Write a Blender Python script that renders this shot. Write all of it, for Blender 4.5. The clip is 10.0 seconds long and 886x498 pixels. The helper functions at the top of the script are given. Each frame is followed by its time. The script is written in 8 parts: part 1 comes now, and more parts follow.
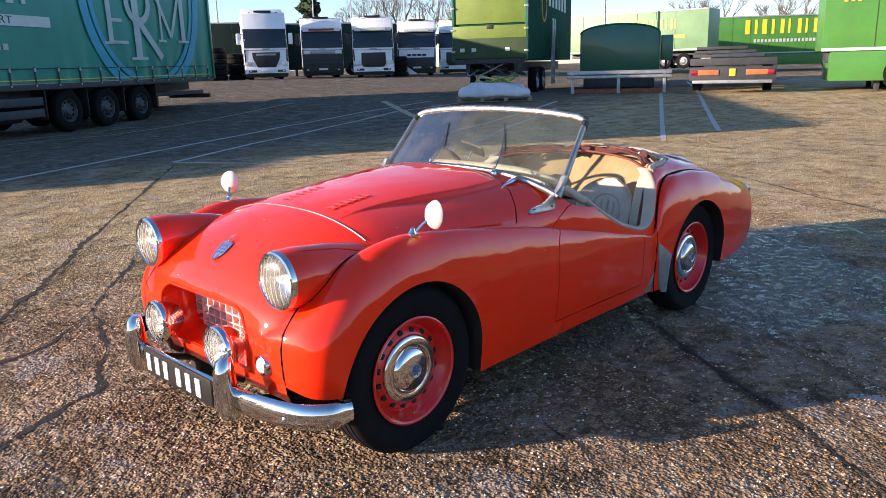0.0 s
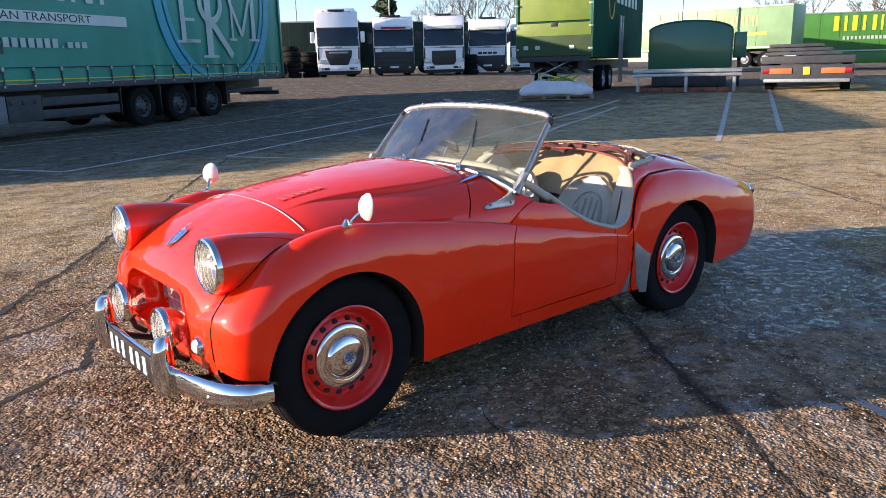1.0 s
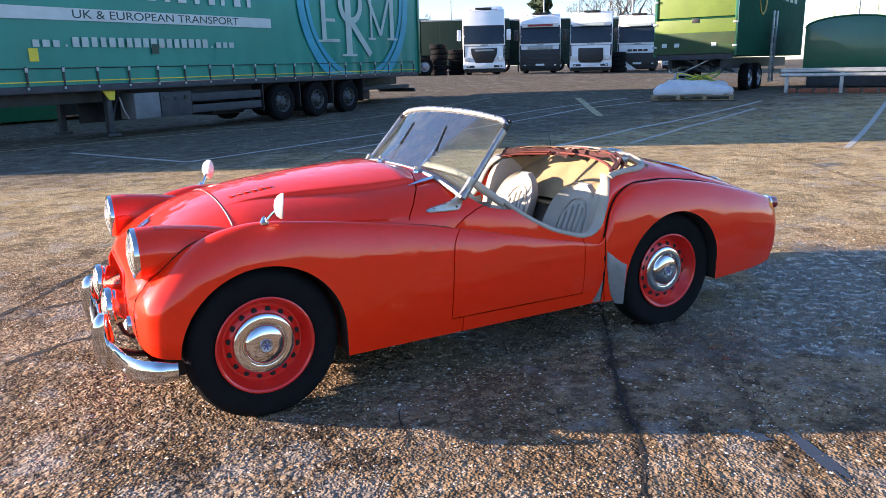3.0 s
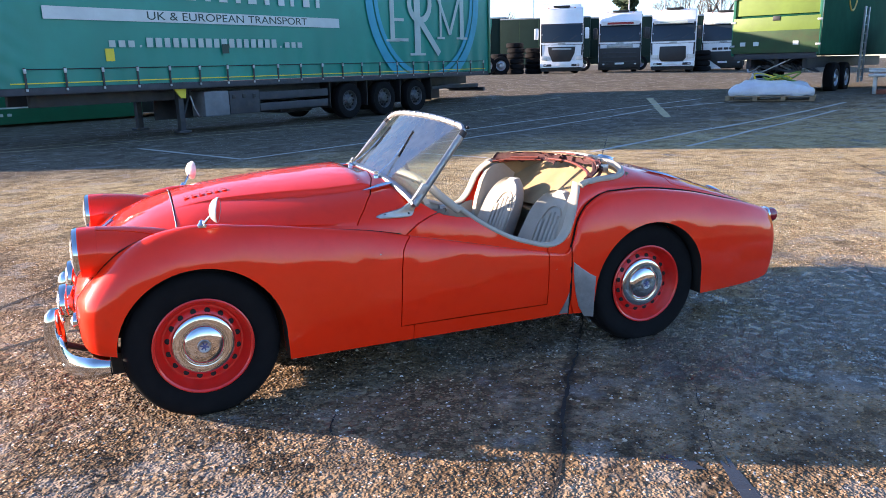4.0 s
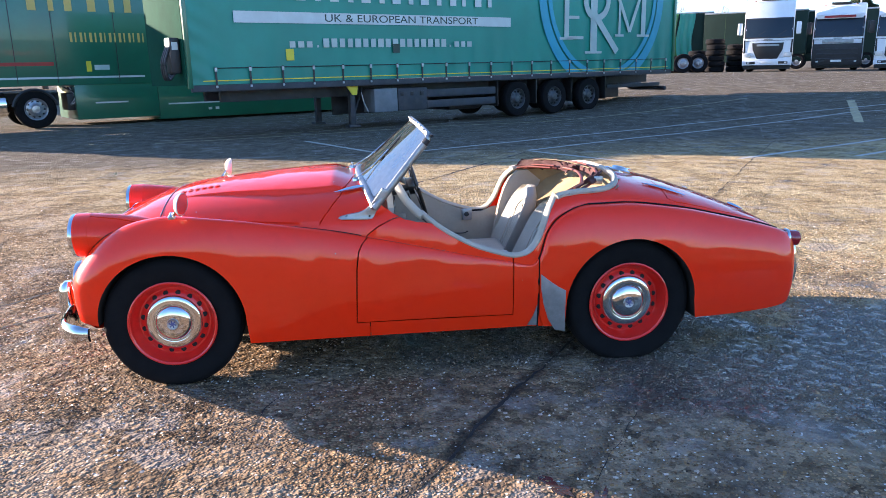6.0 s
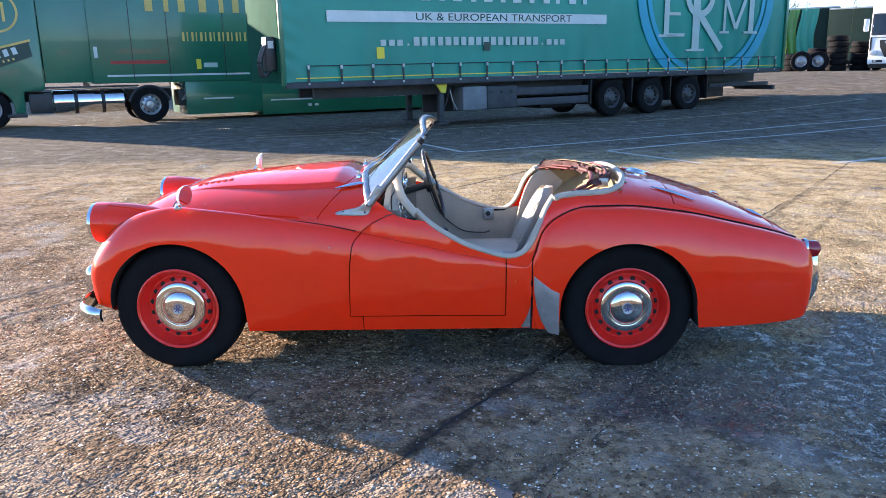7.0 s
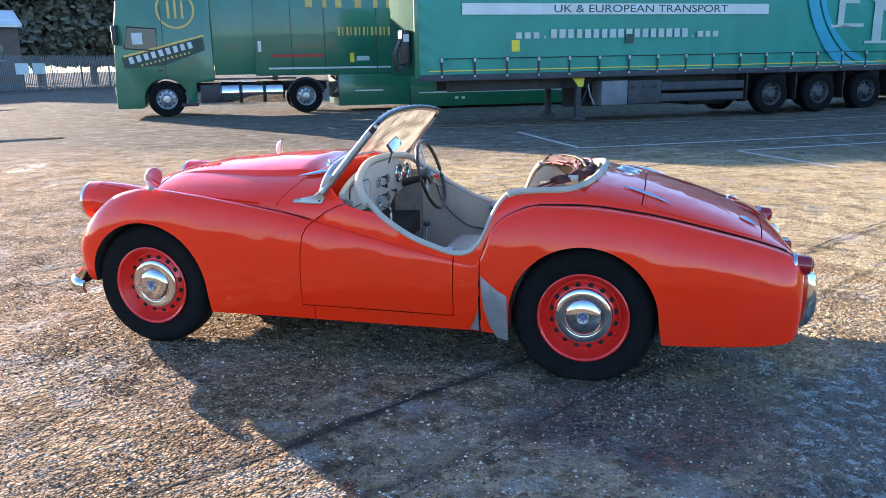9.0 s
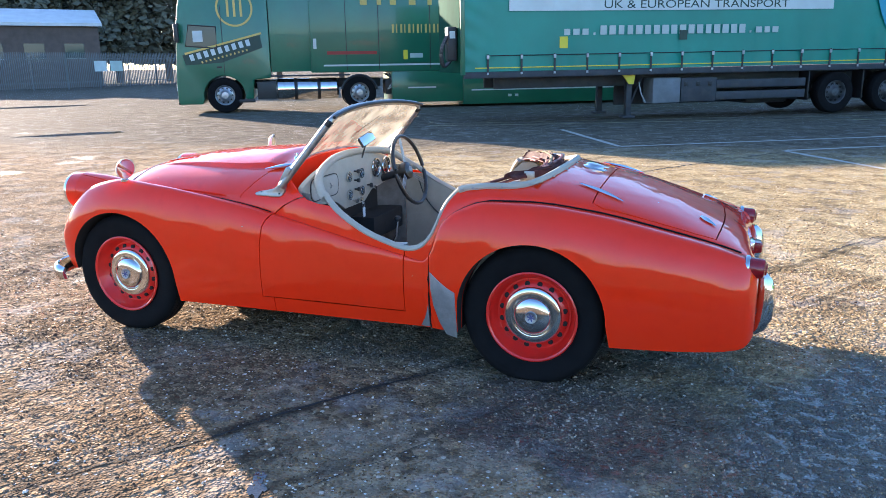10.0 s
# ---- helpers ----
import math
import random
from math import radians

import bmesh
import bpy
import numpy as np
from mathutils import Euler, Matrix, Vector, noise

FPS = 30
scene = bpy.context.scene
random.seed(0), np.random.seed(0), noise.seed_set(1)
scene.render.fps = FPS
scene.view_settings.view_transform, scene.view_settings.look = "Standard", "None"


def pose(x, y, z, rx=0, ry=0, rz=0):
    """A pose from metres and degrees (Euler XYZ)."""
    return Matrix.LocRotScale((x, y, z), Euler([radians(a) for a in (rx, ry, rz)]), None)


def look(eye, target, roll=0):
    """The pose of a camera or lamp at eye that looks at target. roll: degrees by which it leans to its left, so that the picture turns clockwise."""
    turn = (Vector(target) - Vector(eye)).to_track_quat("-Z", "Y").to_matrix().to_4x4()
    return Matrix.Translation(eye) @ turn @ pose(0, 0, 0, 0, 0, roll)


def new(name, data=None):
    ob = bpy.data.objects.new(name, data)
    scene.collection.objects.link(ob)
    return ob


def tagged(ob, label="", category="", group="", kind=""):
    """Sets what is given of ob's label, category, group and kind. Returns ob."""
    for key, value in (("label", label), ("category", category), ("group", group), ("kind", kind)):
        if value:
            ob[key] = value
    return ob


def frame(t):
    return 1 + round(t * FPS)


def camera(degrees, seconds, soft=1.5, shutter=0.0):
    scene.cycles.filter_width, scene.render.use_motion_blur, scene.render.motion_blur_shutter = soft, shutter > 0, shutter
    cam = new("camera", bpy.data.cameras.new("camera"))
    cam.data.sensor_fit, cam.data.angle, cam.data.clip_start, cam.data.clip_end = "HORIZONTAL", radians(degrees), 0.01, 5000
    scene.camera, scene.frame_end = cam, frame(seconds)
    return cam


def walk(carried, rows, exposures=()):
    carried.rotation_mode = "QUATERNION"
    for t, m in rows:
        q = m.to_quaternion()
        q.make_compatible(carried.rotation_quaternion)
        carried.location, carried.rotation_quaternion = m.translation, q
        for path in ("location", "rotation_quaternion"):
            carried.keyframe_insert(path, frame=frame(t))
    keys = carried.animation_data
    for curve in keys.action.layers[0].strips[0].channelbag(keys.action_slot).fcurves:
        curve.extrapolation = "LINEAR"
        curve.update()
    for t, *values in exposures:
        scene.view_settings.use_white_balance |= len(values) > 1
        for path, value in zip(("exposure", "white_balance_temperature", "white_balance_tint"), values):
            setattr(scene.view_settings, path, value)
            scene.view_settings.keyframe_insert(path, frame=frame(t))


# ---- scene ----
cam = camera(61.3, 10.0, 0.85)
METRES, EYE, TILT, LEAN, TURN = 5.3832, 1.4104, 0.0, 0.0, -45.972
X0, Y0 = -2.9026, -2.5268
ROWS = [
    (0.0, 0.0, 0.0, 0.0, -0.35, -13.71, 1.43),
    (0.5, 0.0495, 0.0004, -0.0018, 2.42, -13.7, 1.4),
    (1.0, 0.098, -0.009, -0.0032, 5.5, -13.71, 1.37),
    (1.5, 0.1426, -0.0171, -0.0024, 8.36, -13.68, 1.34),
    (2.0, 0.1859, -0.0146, -0.001, 11.5, -13.66, 1.34),
    (2.5, 0.2263, -0.0067, -0.0002, 14.42, -13.66, 1.32),
    (4.0, 0.3756, 0.0563, 0.004, 23.85, -13.64, 1.24),
    (4.5, 0.4202, 0.0807, 0.0068, 27.29, -13.64, 1.22),
    (5.0, 0.4718, 0.0972, 0.0103, 31.32, -13.62, 1.19),
    (6.5, 0.6022, 0.185, 0.0113, 43.39, -13.6, 1.09),
    (7.0, 0.6388, 0.2185, 0.0106, 47.56, -13.6, 1.04),
    (7.5, 0.6604, 0.2637, 0.005, 51.19, -13.63, 1.0),
    (8.0, 0.6843, 0.3119, 0.0035, 54.8, -13.66, 0.96),
    (8.5, 0.7096, 0.3506, 0.0015, 57.85, -13.72, 0.93),
    (9.0, 0.7326, 0.3914, 0.0008, 60.82, -13.76, 0.91),
    (9.5, 0.7488, 0.4378, -0.0021, 63.33, -13.81, 0.9),
    (10.0, 0.7722, 0.4807, -0.004, 65.95, -13.85, 0.9),
]
walk(cam, [(t, pose(X0, Y0, EYE, TILT, LEAN, TURN) @ pose(METRES * x, METRES * y, METRES * z, 90 + pitch, roll, yaw)) for t, x, y, z, yaw, pitch, roll in ROWS],
     [(0.0, 1.40, 6300, 20.5), (2.5, 1.74, 6150, 20.5), (4.5, 2.04, 5950, 20.5), (7.0, 2.26, 5850, 18), (10.0, 2.38, 5850, 15.5)])

# low winter sun, ahead and to the far side of the car
SUN_AZ, SUN_EL = 150.0, 11.8
world = bpy.data.worlds.new("world")
scene.world = world
world.use_nodes = True
wn = world.node_tree
sky = wn.nodes.new("ShaderNodeTexSky")
sky.sky_type = "NISHITA"
sky.sun_disc = False
sky.sun_elevation = radians(SUN_EL)
sky.sun_rotation = radians(90 - SUN_AZ)
sky.air_density, sky.dust_density, sky.ozone_density = 0.9, 0.25, 3.0
wn.links.new(sky.outputs[0], wn.nodes["Background"].inputs[0])
wn.nodes["Background"].inputs[1].default_value = 0.115
to_sun = Vector((math.cos(radians(SUN_EL)) * math.cos(radians(SUN_AZ)), math.cos(radians(SUN_EL)) * math.sin(radians(SUN_AZ)), math.sin(radians(SUN_EL))))
sun_data = bpy.data.lights.new("sun", "SUN")
sun_data.energy, sun_data.angle, sun_data.color = 5.0, radians(0.53), (1.0, 0.80, 0.58)
sun = new("sun", sun_data)
sun.matrix_world = look(to_sun * 100, (0, 0, 0))


# ---- building tools ----
from mathutils.bvhtree import BVHTree


def curve_fn(pts):
    """Smooth monotone interpolation through (x, value) pairs."""
    xs = np.array([p[0] for p in pts], float)
    vs = np.array([p[1] for p in pts], float)
    h = np.diff(xs)
    d = np.diff(vs) / h
    m = np.zeros(len(xs))
    m[0], m[-1] = d[0], d[-1]
    for k in range(1, len(xs) - 1):
        if d[k - 1] * d[k] > 0:
            w1, w2 = 2 * h[k] + h[k - 1], h[k] + 2 * h[k - 1]
            m[k] = (w1 + w2) / (w1 / d[k - 1] + w2 / d[k])

    def f(x):
        x = min(max(x, xs[0]), xs[-1])
        k = min(int(np.searchsorted(xs, x, side="right")) - 1, len(h) - 1)
        s = (x - xs[k]) / h[k]
        return float((1 + 2 * s) * (1 - s) ** 2 * vs[k] + s * (1 - s) ** 2 * h[k] * m[k]
                     + s * s * (3 - 2 * s) * vs[k + 1] + s * s * (s - 1) * h[k] * m[k + 1])
    return f


def smooth01(a, b, x):
    s = min(max((x - a) / (b - a), 0.0), 1.0)
    return s * s * (3 - 2 * s)


def mesh_of(name, verts, faces, smooth=True, sharp=35):
    me = bpy.data.meshes.new(name)
    me.from_pydata([tuple(v) for v in verts], [], faces)
    me.update()
    finish(me, smooth, sharp)
    return me


def finish(me, smooth=True, sharp=35):
    if smooth:
        me.polygons.foreach_set("use_smooth", [True] * len(me.polygons))
        me.set_sharp_from_angle(angle=radians(sharp))
    else:
        me.polygons.foreach_set("use_smooth", [False] * len(me.polygons))


def bm_mesh(name, bm, smooth=True, sharp=35):
    bmesh.ops.recalc_face_normals(bm, faces=bm.faces)
    me = bpy.data.meshes.new(name)
    bm.to_mesh(me)
    bm.free()
    finish(me, smooth, sharp)
    return me


def part(name, geo, material, parent=None, label="", m=None, smooth=True, sharp=35):
    """One mesh object out of a bmesh or a mesh, under a thing or a part."""
    me = bm_mesh(name, geo, smooth, sharp) if isinstance(geo, bmesh.types.BMesh) else geo
    if material is not None and not me.materials:
        me.materials.append(material)
    ob = new(name, me)
    if parent is not None:
        ob.parent = parent
    if m is not None:
        ob.matrix_basis = m
    if label:
        ob["label"] = label
    return ob


def thing(name, label, category, m=None, group="", kind=""):
    ob = new(name)
    ob.empty_display_size = 0.1
    if m is not None:
        ob.matrix_basis = m
    return tagged(ob, label, category, group, kind)


def box(sx, sy, sz, at=(0, 0, 0), bevel=0.0, seg=2, bm=None, turn=None):
    """A box of that size, centred at a point, with rounded edges."""
    one = bmesh.new()
    bmesh.ops.create_cube(one, size=1, matrix=Matrix.Diagonal((sx, sy, sz, 1)))
    if bevel > 0:
        bmesh.ops.bevel(one, geom=one.edges[:], offset=min(bevel, 0.49 * min(sx, sy, sz)), segments=seg, profile=0.6, affect="EDGES")
    mm = Matrix.Translation(at)
    if turn is not None:
        mm = mm @ turn
    bmesh.ops.transform(one, matrix=mm, verts=one.verts)
    return join(bm, one)


def join(bm, one):
    if bm is None:
        return one
    tmp = bpy.data.meshes.new("tmp")
    one.to_mesh(tmp)
    one.free()
    bm.from_mesh(tmp)
    bpy.data.meshes.remove(tmp)
    return bm


def lathe(profile, n=32, axis="y", at=(0, 0, 0), bm=None, arc=None):
    """Turns (radius, along) pairs round an axis."""
    one = bmesh.new()
    rings = []
    for r, a in profile:
        ring = []
        for k in range(n):
            th = 2 * math.pi * k / n
            c, s = r * math.cos(th), r * math.sin(th)
            co = {"y": (c, a, s), "x": (a, c, s), "z": (c, s, a)}[axis]
            ring.append(one.verts.new(Vector(co) + Vector(at)))
        rings.append(ring)
    for i in range(len(rings) - 1):
        for k in range(n):
            one.faces.new((rings[i][k], rings[i][(k + 1) % n], rings[i + 1][(k + 1) % n], rings[i + 1][k]))
    bmesh.ops.remove_doubles(one, verts=one.verts, dist=1e-5)
    return join(bm, one)


def tube(points, r, n=8, closed=False, bm=None, caps=True, flat=1.0):
    """A round rod along points; r is one radius or one for each point."""
    pts = [Vector(p) for p in points]
    one = bmesh.new()
    rings = []
    up = Vector((0, 0, 1))
    count = len(pts)
    for i, p in enumerate(pts):
        a = pts[(i - 1) % count] if (closed or i > 0) else p
        b = pts[(i + 1) % count] if (closed or i < count - 1) else p
        d = (b - a).normalized()
        side = d.cross(up)
        if side.length < 0.05:
            side = d.cross(Vector((0, 1, 0)))
        side.normalize()
        top = side.cross(d).normalized()
        rr = r[i] if isinstance(r, (list, tuple)) else r
        rings.append([one.verts.new(p + rr * (math.cos(2 * math.pi * k / n) * side + flat * math.sin(2 * math.pi * k / n) * top)) for k in range(n)])
    for i in range(count if closed else count - 1):
        a, b = rings[i], rings[(i + 1) % count]
        for k in range(n):
            one.faces.new((a[k], a[(k + 1) % n], b[(k + 1) % n], b[k]))
    if caps and not closed:
        one.faces.new(rings[0])
        one.faces.new(list(reversed(rings[-1])))
    return join(bm, one)


def prism(outline, lo, hi, axis="y", bm=None, bevel=0.0):
    """Extrudes an outline along an axis. The outline is in (x, z) for y, (y, z) for x and (x, y) for z."""
    def co(p, a):
        return {"y": (p[0], a, p[1]), "x": (a, p[0], p[1]), "z": (p[0], p[1], a)}[axis]
    one = bmesh.new()
    va = [one.verts.new(co(p, lo)) for p in outline]
    vb = [one.verts.new(co(p, hi)) for p in outline]
    n = len(outline)
    one.faces.new(va)
    one.faces.new(list(reversed(vb)))
    for k in range(n):
        one.faces.new((va[k], va[(k + 1) % n], vb[(k + 1) % n], vb[k]))
    bmesh.ops.recalc_face_normals(one, faces=one.faces)
    if bevel > 0:
        bmesh.ops.bevel(one, geom=one.edges[:], offset=bevel, segments=2, profile=0.6, affect="EDGES")
    return join(bm, one)


def round_outline(w, h, r, n=6, cx=0.0, cz=0.0):
    out = []
    for sx, sz, a0 in ((1, 1, 0), (-1, 1, 90), (-1, -1, 180), (1, -1, 270)):
        for k in range(n + 1):
            a = radians(a0 + 90 * k / n)
            out.append((cx + sx * (w / 2 - r) + r * math.cos(a), cz + sz * (h / 2 - r) + r * math.sin(a)))
    return out


def grow(outline, d):
    """Moves an outline outwards by d."""
    n = len(outline)
    area = sum(outline[k][0] * outline[(k + 1) % n][1] - outline[(k + 1) % n][0] * outline[k][1] for k in range(n))
    sg = 1 if area > 0 else -1
    out = []
    for k in range(n):
        a, b, c = Vector(outline[k - 1]), Vector(outline[k]), Vector(outline[(k + 1) % n])
        e1, e2 = (b - a).normalized(), (c - b).normalized()
        nrm = Vector((e1.y, -e1.x)) + Vector((e2.y, -e2.x))
        if nrm.length < 1e-6:
            nrm = Vector((e1.y, -e1.x))
        nrm.normalize()
        out.append(tuple(b + nrm * d * sg))
    return out


def boolean(me, cutter, op="DIFFERENCE"):
    """The mesh cut by, or cut down to, another mesh (a bmesh or a mesh)."""
    if isinstance(cutter, bmesh.types.BMesh):
        cut = bpy.data.meshes.new("cut")
        bmesh.ops.recalc_face_normals(cutter, faces=cutter.faces)
        cutter.to_mesh(cut)
        cutter.free()
    else:
        cut = cutter
    a, b = new("a_tmp", me), new("b_tmp", cut)
    mod = a.modifiers.new("cut", "BOOLEAN")
    mod.operation, mod.solver, mod.object = op, "EXACT", b
    bpy.context.view_layer.update()
    dg = bpy.context.evaluated_depsgraph_get()
    out = bpy.data.meshes.new_from_object(a.evaluated_get(dg))
    bpy.data.objects.remove(a)
    bpy.data.objects.remove(b)
    return out


def smooth_line(pts, n=8, closed=False):
    """Catmull-Rom through points of any dimension."""
    p = [Vector(q) for q in pts]
    m = len(p)
    out = []
    for i in range(m if closed else m - 1):
        p0 = p[(i - 1) % m] if (closed or i > 0) else p[i] * 2 - p[i + 1]
        p1, p2 = p[i], p[(i + 1) % m]
        p3 = p[(i + 2) % m] if (closed or i < m - 2) else p2 * 2 - p1
        for k in range(n):
            s = k / n
            out.append(0.5 * ((2 * p1) + (p2 - p0) * s + (2 * p0 - 5 * p1 + 4 * p2 - p3) * s * s + (3 * p1 - p0 - 3 * p2 + p3) * s ** 3))
    if not closed:
        out.append(p[-1])
    return out


# ---- materials ----
def material(name, base, rough=0.5, metal=0.0, vary=0.0, scale=4.0, dark=None, bump=0.0, bump_scale=60.0, coat=0.0, spec=0.5,
             rough_vary=0.0, dirt=0.0, dirt_colour=(0.12, 0.09, 0.06), dirt_scale=3.0, per_object=0.0, aniso=(1, 1, 1)):
    """A surface with variation at two scales, wear and fine relief."""
    ma = bpy.data.materials.new(name)
    ma.use_nodes = True
    nt = ma.node_tree
    bs = nt.nodes["Principled BSDF"]
    bs.inputs["Roughness"].default_value = rough
    bs.inputs["Metallic"].default_value = metal
    bs.inputs["Coat Weight"].default_value = coat
    bs.inputs["Coat Roughness"].default_value = 0.03
    bs.inputs["Coat IOR"].default_value = 1.45
    bs.inputs["Specular IOR Level"].default_value = spec
    tc = nt.nodes.new("ShaderNodeTexCoord")
    mp = nt.nodes.new("ShaderNodeMapping")
    mp.inputs["Scale"].default_value = aniso
    nt.links.new(tc.outputs["Object"], mp.inputs[0])

    def tex(sc, detail=4.0, ro=0.55):
        nz = nt.nodes.new("ShaderNodeTexNoise")
        nz.inputs["Scale"].default_value, nz.inputs["Detail"].default_value, nz.inputs["Roughness"].default_value = sc, detail, ro
        nt.links.new(mp.outputs[0], nz.inputs["Vector"])
        return nz.outputs["Fac"]

    def ramp(src, lo, hi):
        rm = nt.nodes.new("ShaderNodeMapRange")
        rm.inputs["From Min"].default_value, rm.inputs["From Max"].default_value = lo, hi
        nt.links.new(src, rm.inputs["Value"])
        return rm.outputs[0]

    def mix(fac, a, b):
        mx = nt.nodes.new("ShaderNodeMix")
        mx.data_type = "RGBA"
        if isinstance(fac, float):
            mx.inputs["Factor"].default_value = fac
        else:
            nt.links.new(fac, mx.inputs["Factor"])
        for sock, v in ((mx.inputs["A"], a), (mx.inputs["B"], b)):
            if isinstance(v, (tuple, list)):
                sock.default_value = (*v[:3], 1)
            else:
                nt.links.new(v, sock)
        return mx.outputs["Result"]

    col = tuple(base)
    if vary > 0:
        other = dark if dark is not None else tuple(c * (1 - vary) for c in base)
        col = mix(ramp(tex(scale), 0.35, 0.68), tuple(base), other)
        col = mix(ramp(tex(scale * 9.0, 5.0), 0.5, 0.75), col, tuple(c * (1 - 0.6 * vary) for c in base))
    if dirt > 0:
        dm = nt.nodes.new("ShaderNodeMath")
        dm.operation = "MULTIPLY"
        nt.links.new(ramp(tex(dirt_scale, 8.0, 0.65), 0.5, 0.8), dm.inputs[0])
        dm.inputs[1].default_value = dirt
        col = mix(dm.outputs[0], col, dirt_colour)
    if per_object > 0:
        oi = nt.nodes.new("ShaderNodeObjectInfo")
        hs = nt.nodes.new("ShaderNodeHueSaturation")
        vr = nt.nodes.new("ShaderNodeMapRange")
        vr.inputs["To Min"].default_value, vr.inputs["To Max"].default_value = 1 - per_object, 1 + per_object
        nt.links.new(oi.outputs["Random"], vr.inputs["Value"])
        nt.links.new(vr.outputs[0], hs.inputs["Value"])
        if isinstance(col, tuple):
            hs.inputs["Color"].default_value = (*col[:3], 1)
        else:
            nt.links.new(col, hs.inputs["Color"])
        col = hs.outputs[0]
    if isinstance(col, tuple):
        bs.inputs["Base Color"].default_value = (*col[:3], 1)
    else:
        nt.links.new(col, bs.inputs["Base Color"])
    if rough_vary > 0:
        rr = nt.nodes.new("ShaderNodeMapRange")
        rr.inputs["From Min"].default_value, rr.inputs["From Max"].default_value = 0.3, 0.7
        rr.inputs["To Min"].default_value, rr.inputs["To Max"].default_value = max(rough - rough_vary, 0.02), min(rough + rough_vary, 1)
        nt.links.new(tex(scale * 2.3, 6.0), rr.inputs["Value"])
        nt.links.new(rr.outputs[0], bs.inputs["Roughness"])
    if bump > 0:
        bp = nt.nodes.new("ShaderNodeBump")
        bp.inputs["Strength"].default_value = 1.0
        bp.inputs["Distance"].default_value = bump
        nt.links.new(tex(bump_scale, 5.0), bp.inputs["Height"])
        nt.links.new(bp.outputs[0], bs.inputs["Normal"])
    return ma


def glass_material(name, tint=(0.92, 0.96, 0.95), rough=0.02, dirt=0.25, ior=1.28, gloss=1.0):
    """Thin pane: clear with a gloss, and a film of dust."""
    ma = bpy.data.materials.new(name)
    ma.use_nodes = True
    nt = ma.node_tree
    nt.nodes.remove(nt.nodes["Principled BSDF"])
    out = nt.nodes["Material Output"]
    tr = nt.nodes.new("ShaderNodeBsdfTransparent")
    tr.inputs[0].default_value = (*tint, 1)
    gl = nt.nodes.new("ShaderNodeBsdfGlossy")
    gl.inputs["Roughness"].default_value = rough
    gl.inputs["Color"].default_value = (gloss, gloss, gloss, 1)
    fr = nt.nodes.new("ShaderNodeFresnel")
    fr.inputs[0].default_value = ior
    mx = nt.nodes.new("ShaderNodeMixShader")
    nt.links.new(fr.outputs[0], mx.inputs[0])
    nt.links.new(tr.outputs[0], mx.inputs[1])
    nt.links.new(gl.outputs[0], mx.inputs[2])
    df = nt.nodes.new("ShaderNodeBsdfDiffuse")
    df.inputs[0].default_value = (0.6, 0.58, 0.52, 1)
    tc = nt.nodes.new("ShaderNodeTexCoord")
    nz = nt.nodes.new("ShaderNodeTexNoise")
    nz.inputs["Scale"].default_value, nz.inputs["Detail"].default_value = 7.0, 8.0
    nt.links.new(tc.outputs["Object"], nz.inputs["Vector"])
    rm = nt.nodes.new("ShaderNodeMapRange")
    rm.inputs["From Min"].default_value, rm.inputs["From Max"].default_value = 0.35, 0.75
    rm.inputs["To Min"].default_value, rm.inputs["To Max"].default_value = dirt * 0.25, dirt
    nt.links.new(nz.outputs["Fac"], rm.inputs["Value"])
    m2 = nt.nodes.new("ShaderNodeMixShader")
    nt.links.new(rm.outputs[0], m2.inputs[0])
    nt.links.new(mx.outputs[0], m2.inputs[1])
    tl = nt.nodes.new("ShaderNodeBsdfTranslucent")
    tl.inputs[0].default_value = (0.75, 0.72, 0.62, 1)
    m3 = nt.nodes.new("ShaderNodeMixShader")
    m3.inputs[0].default_value = 0.85
    nt.links.new(df.outputs[0], m3.inputs[1])
    nt.links.new(tl.outputs[0], m3.inputs[2])
    nt.links.new(m3.outputs[0], m2.inputs[2])
    nt.links.new(m2.outputs[0], out.inputs[0])
    return ma


PAINT = material("car_red_paint", (0.93, 0.026, 0.0020), 0.45, vary=0.12, scale=1.6, dark=(0.86, 0.031, 0.003), coat=1.0, spec=0.04, bump=0.00022, bump_scale=14.0, rough_vary=0.07)
WHEEL_RED = material("wheel_red_paint", (0.76, 0.016, 0.009), 0.34, vary=0.15, scale=9.0, coat=0.6, dirt=0.22, dirt_scale=14.0, dirt_colour=(0.2, 0.05, 0.03))
CHROME = material("chrome", (0.74, 0.74, 0.73), 0.07, 1.0, vary=0.18, scale=9.0, rough_vary=0.045, bump=0.00010, bump_scale=22.0)
DULL_CHROME = material("dull_chrome", (0.42, 0.42, 0.415), 0.42, 1.0, vary=0.3, scale=18.0, rough_vary=0.12, bump=0.0006, bump_scale=60.0)
TYRE = material("tyre_rubber", (0.009, 0.009, 0.010), 0.85, vary=0.3, scale=14.0, bump=0.0006, bump_scale=90.0, dirt=0.22, dirt_scale=9.0, dirt_colour=(0.022, 0.019, 0.016), spec=0.12)
BLACK = material("black_paint", (0.018, 0.018, 0.019), 0.5, vary=0.3, scale=6.0, dirt=0.4, dirt_colour=(0.06, 0.055, 0.05))
BLUE_ENAMEL = material("blue_enamel", (0.16, 0.18, 0.40), 0.25, 0.3, vary=0.3, scale=60.0, coat=0.5)
DARK = material("dark_underside", (0.012, 0.011, 0.01), 0.85, vary=0.4, scale=8.0)


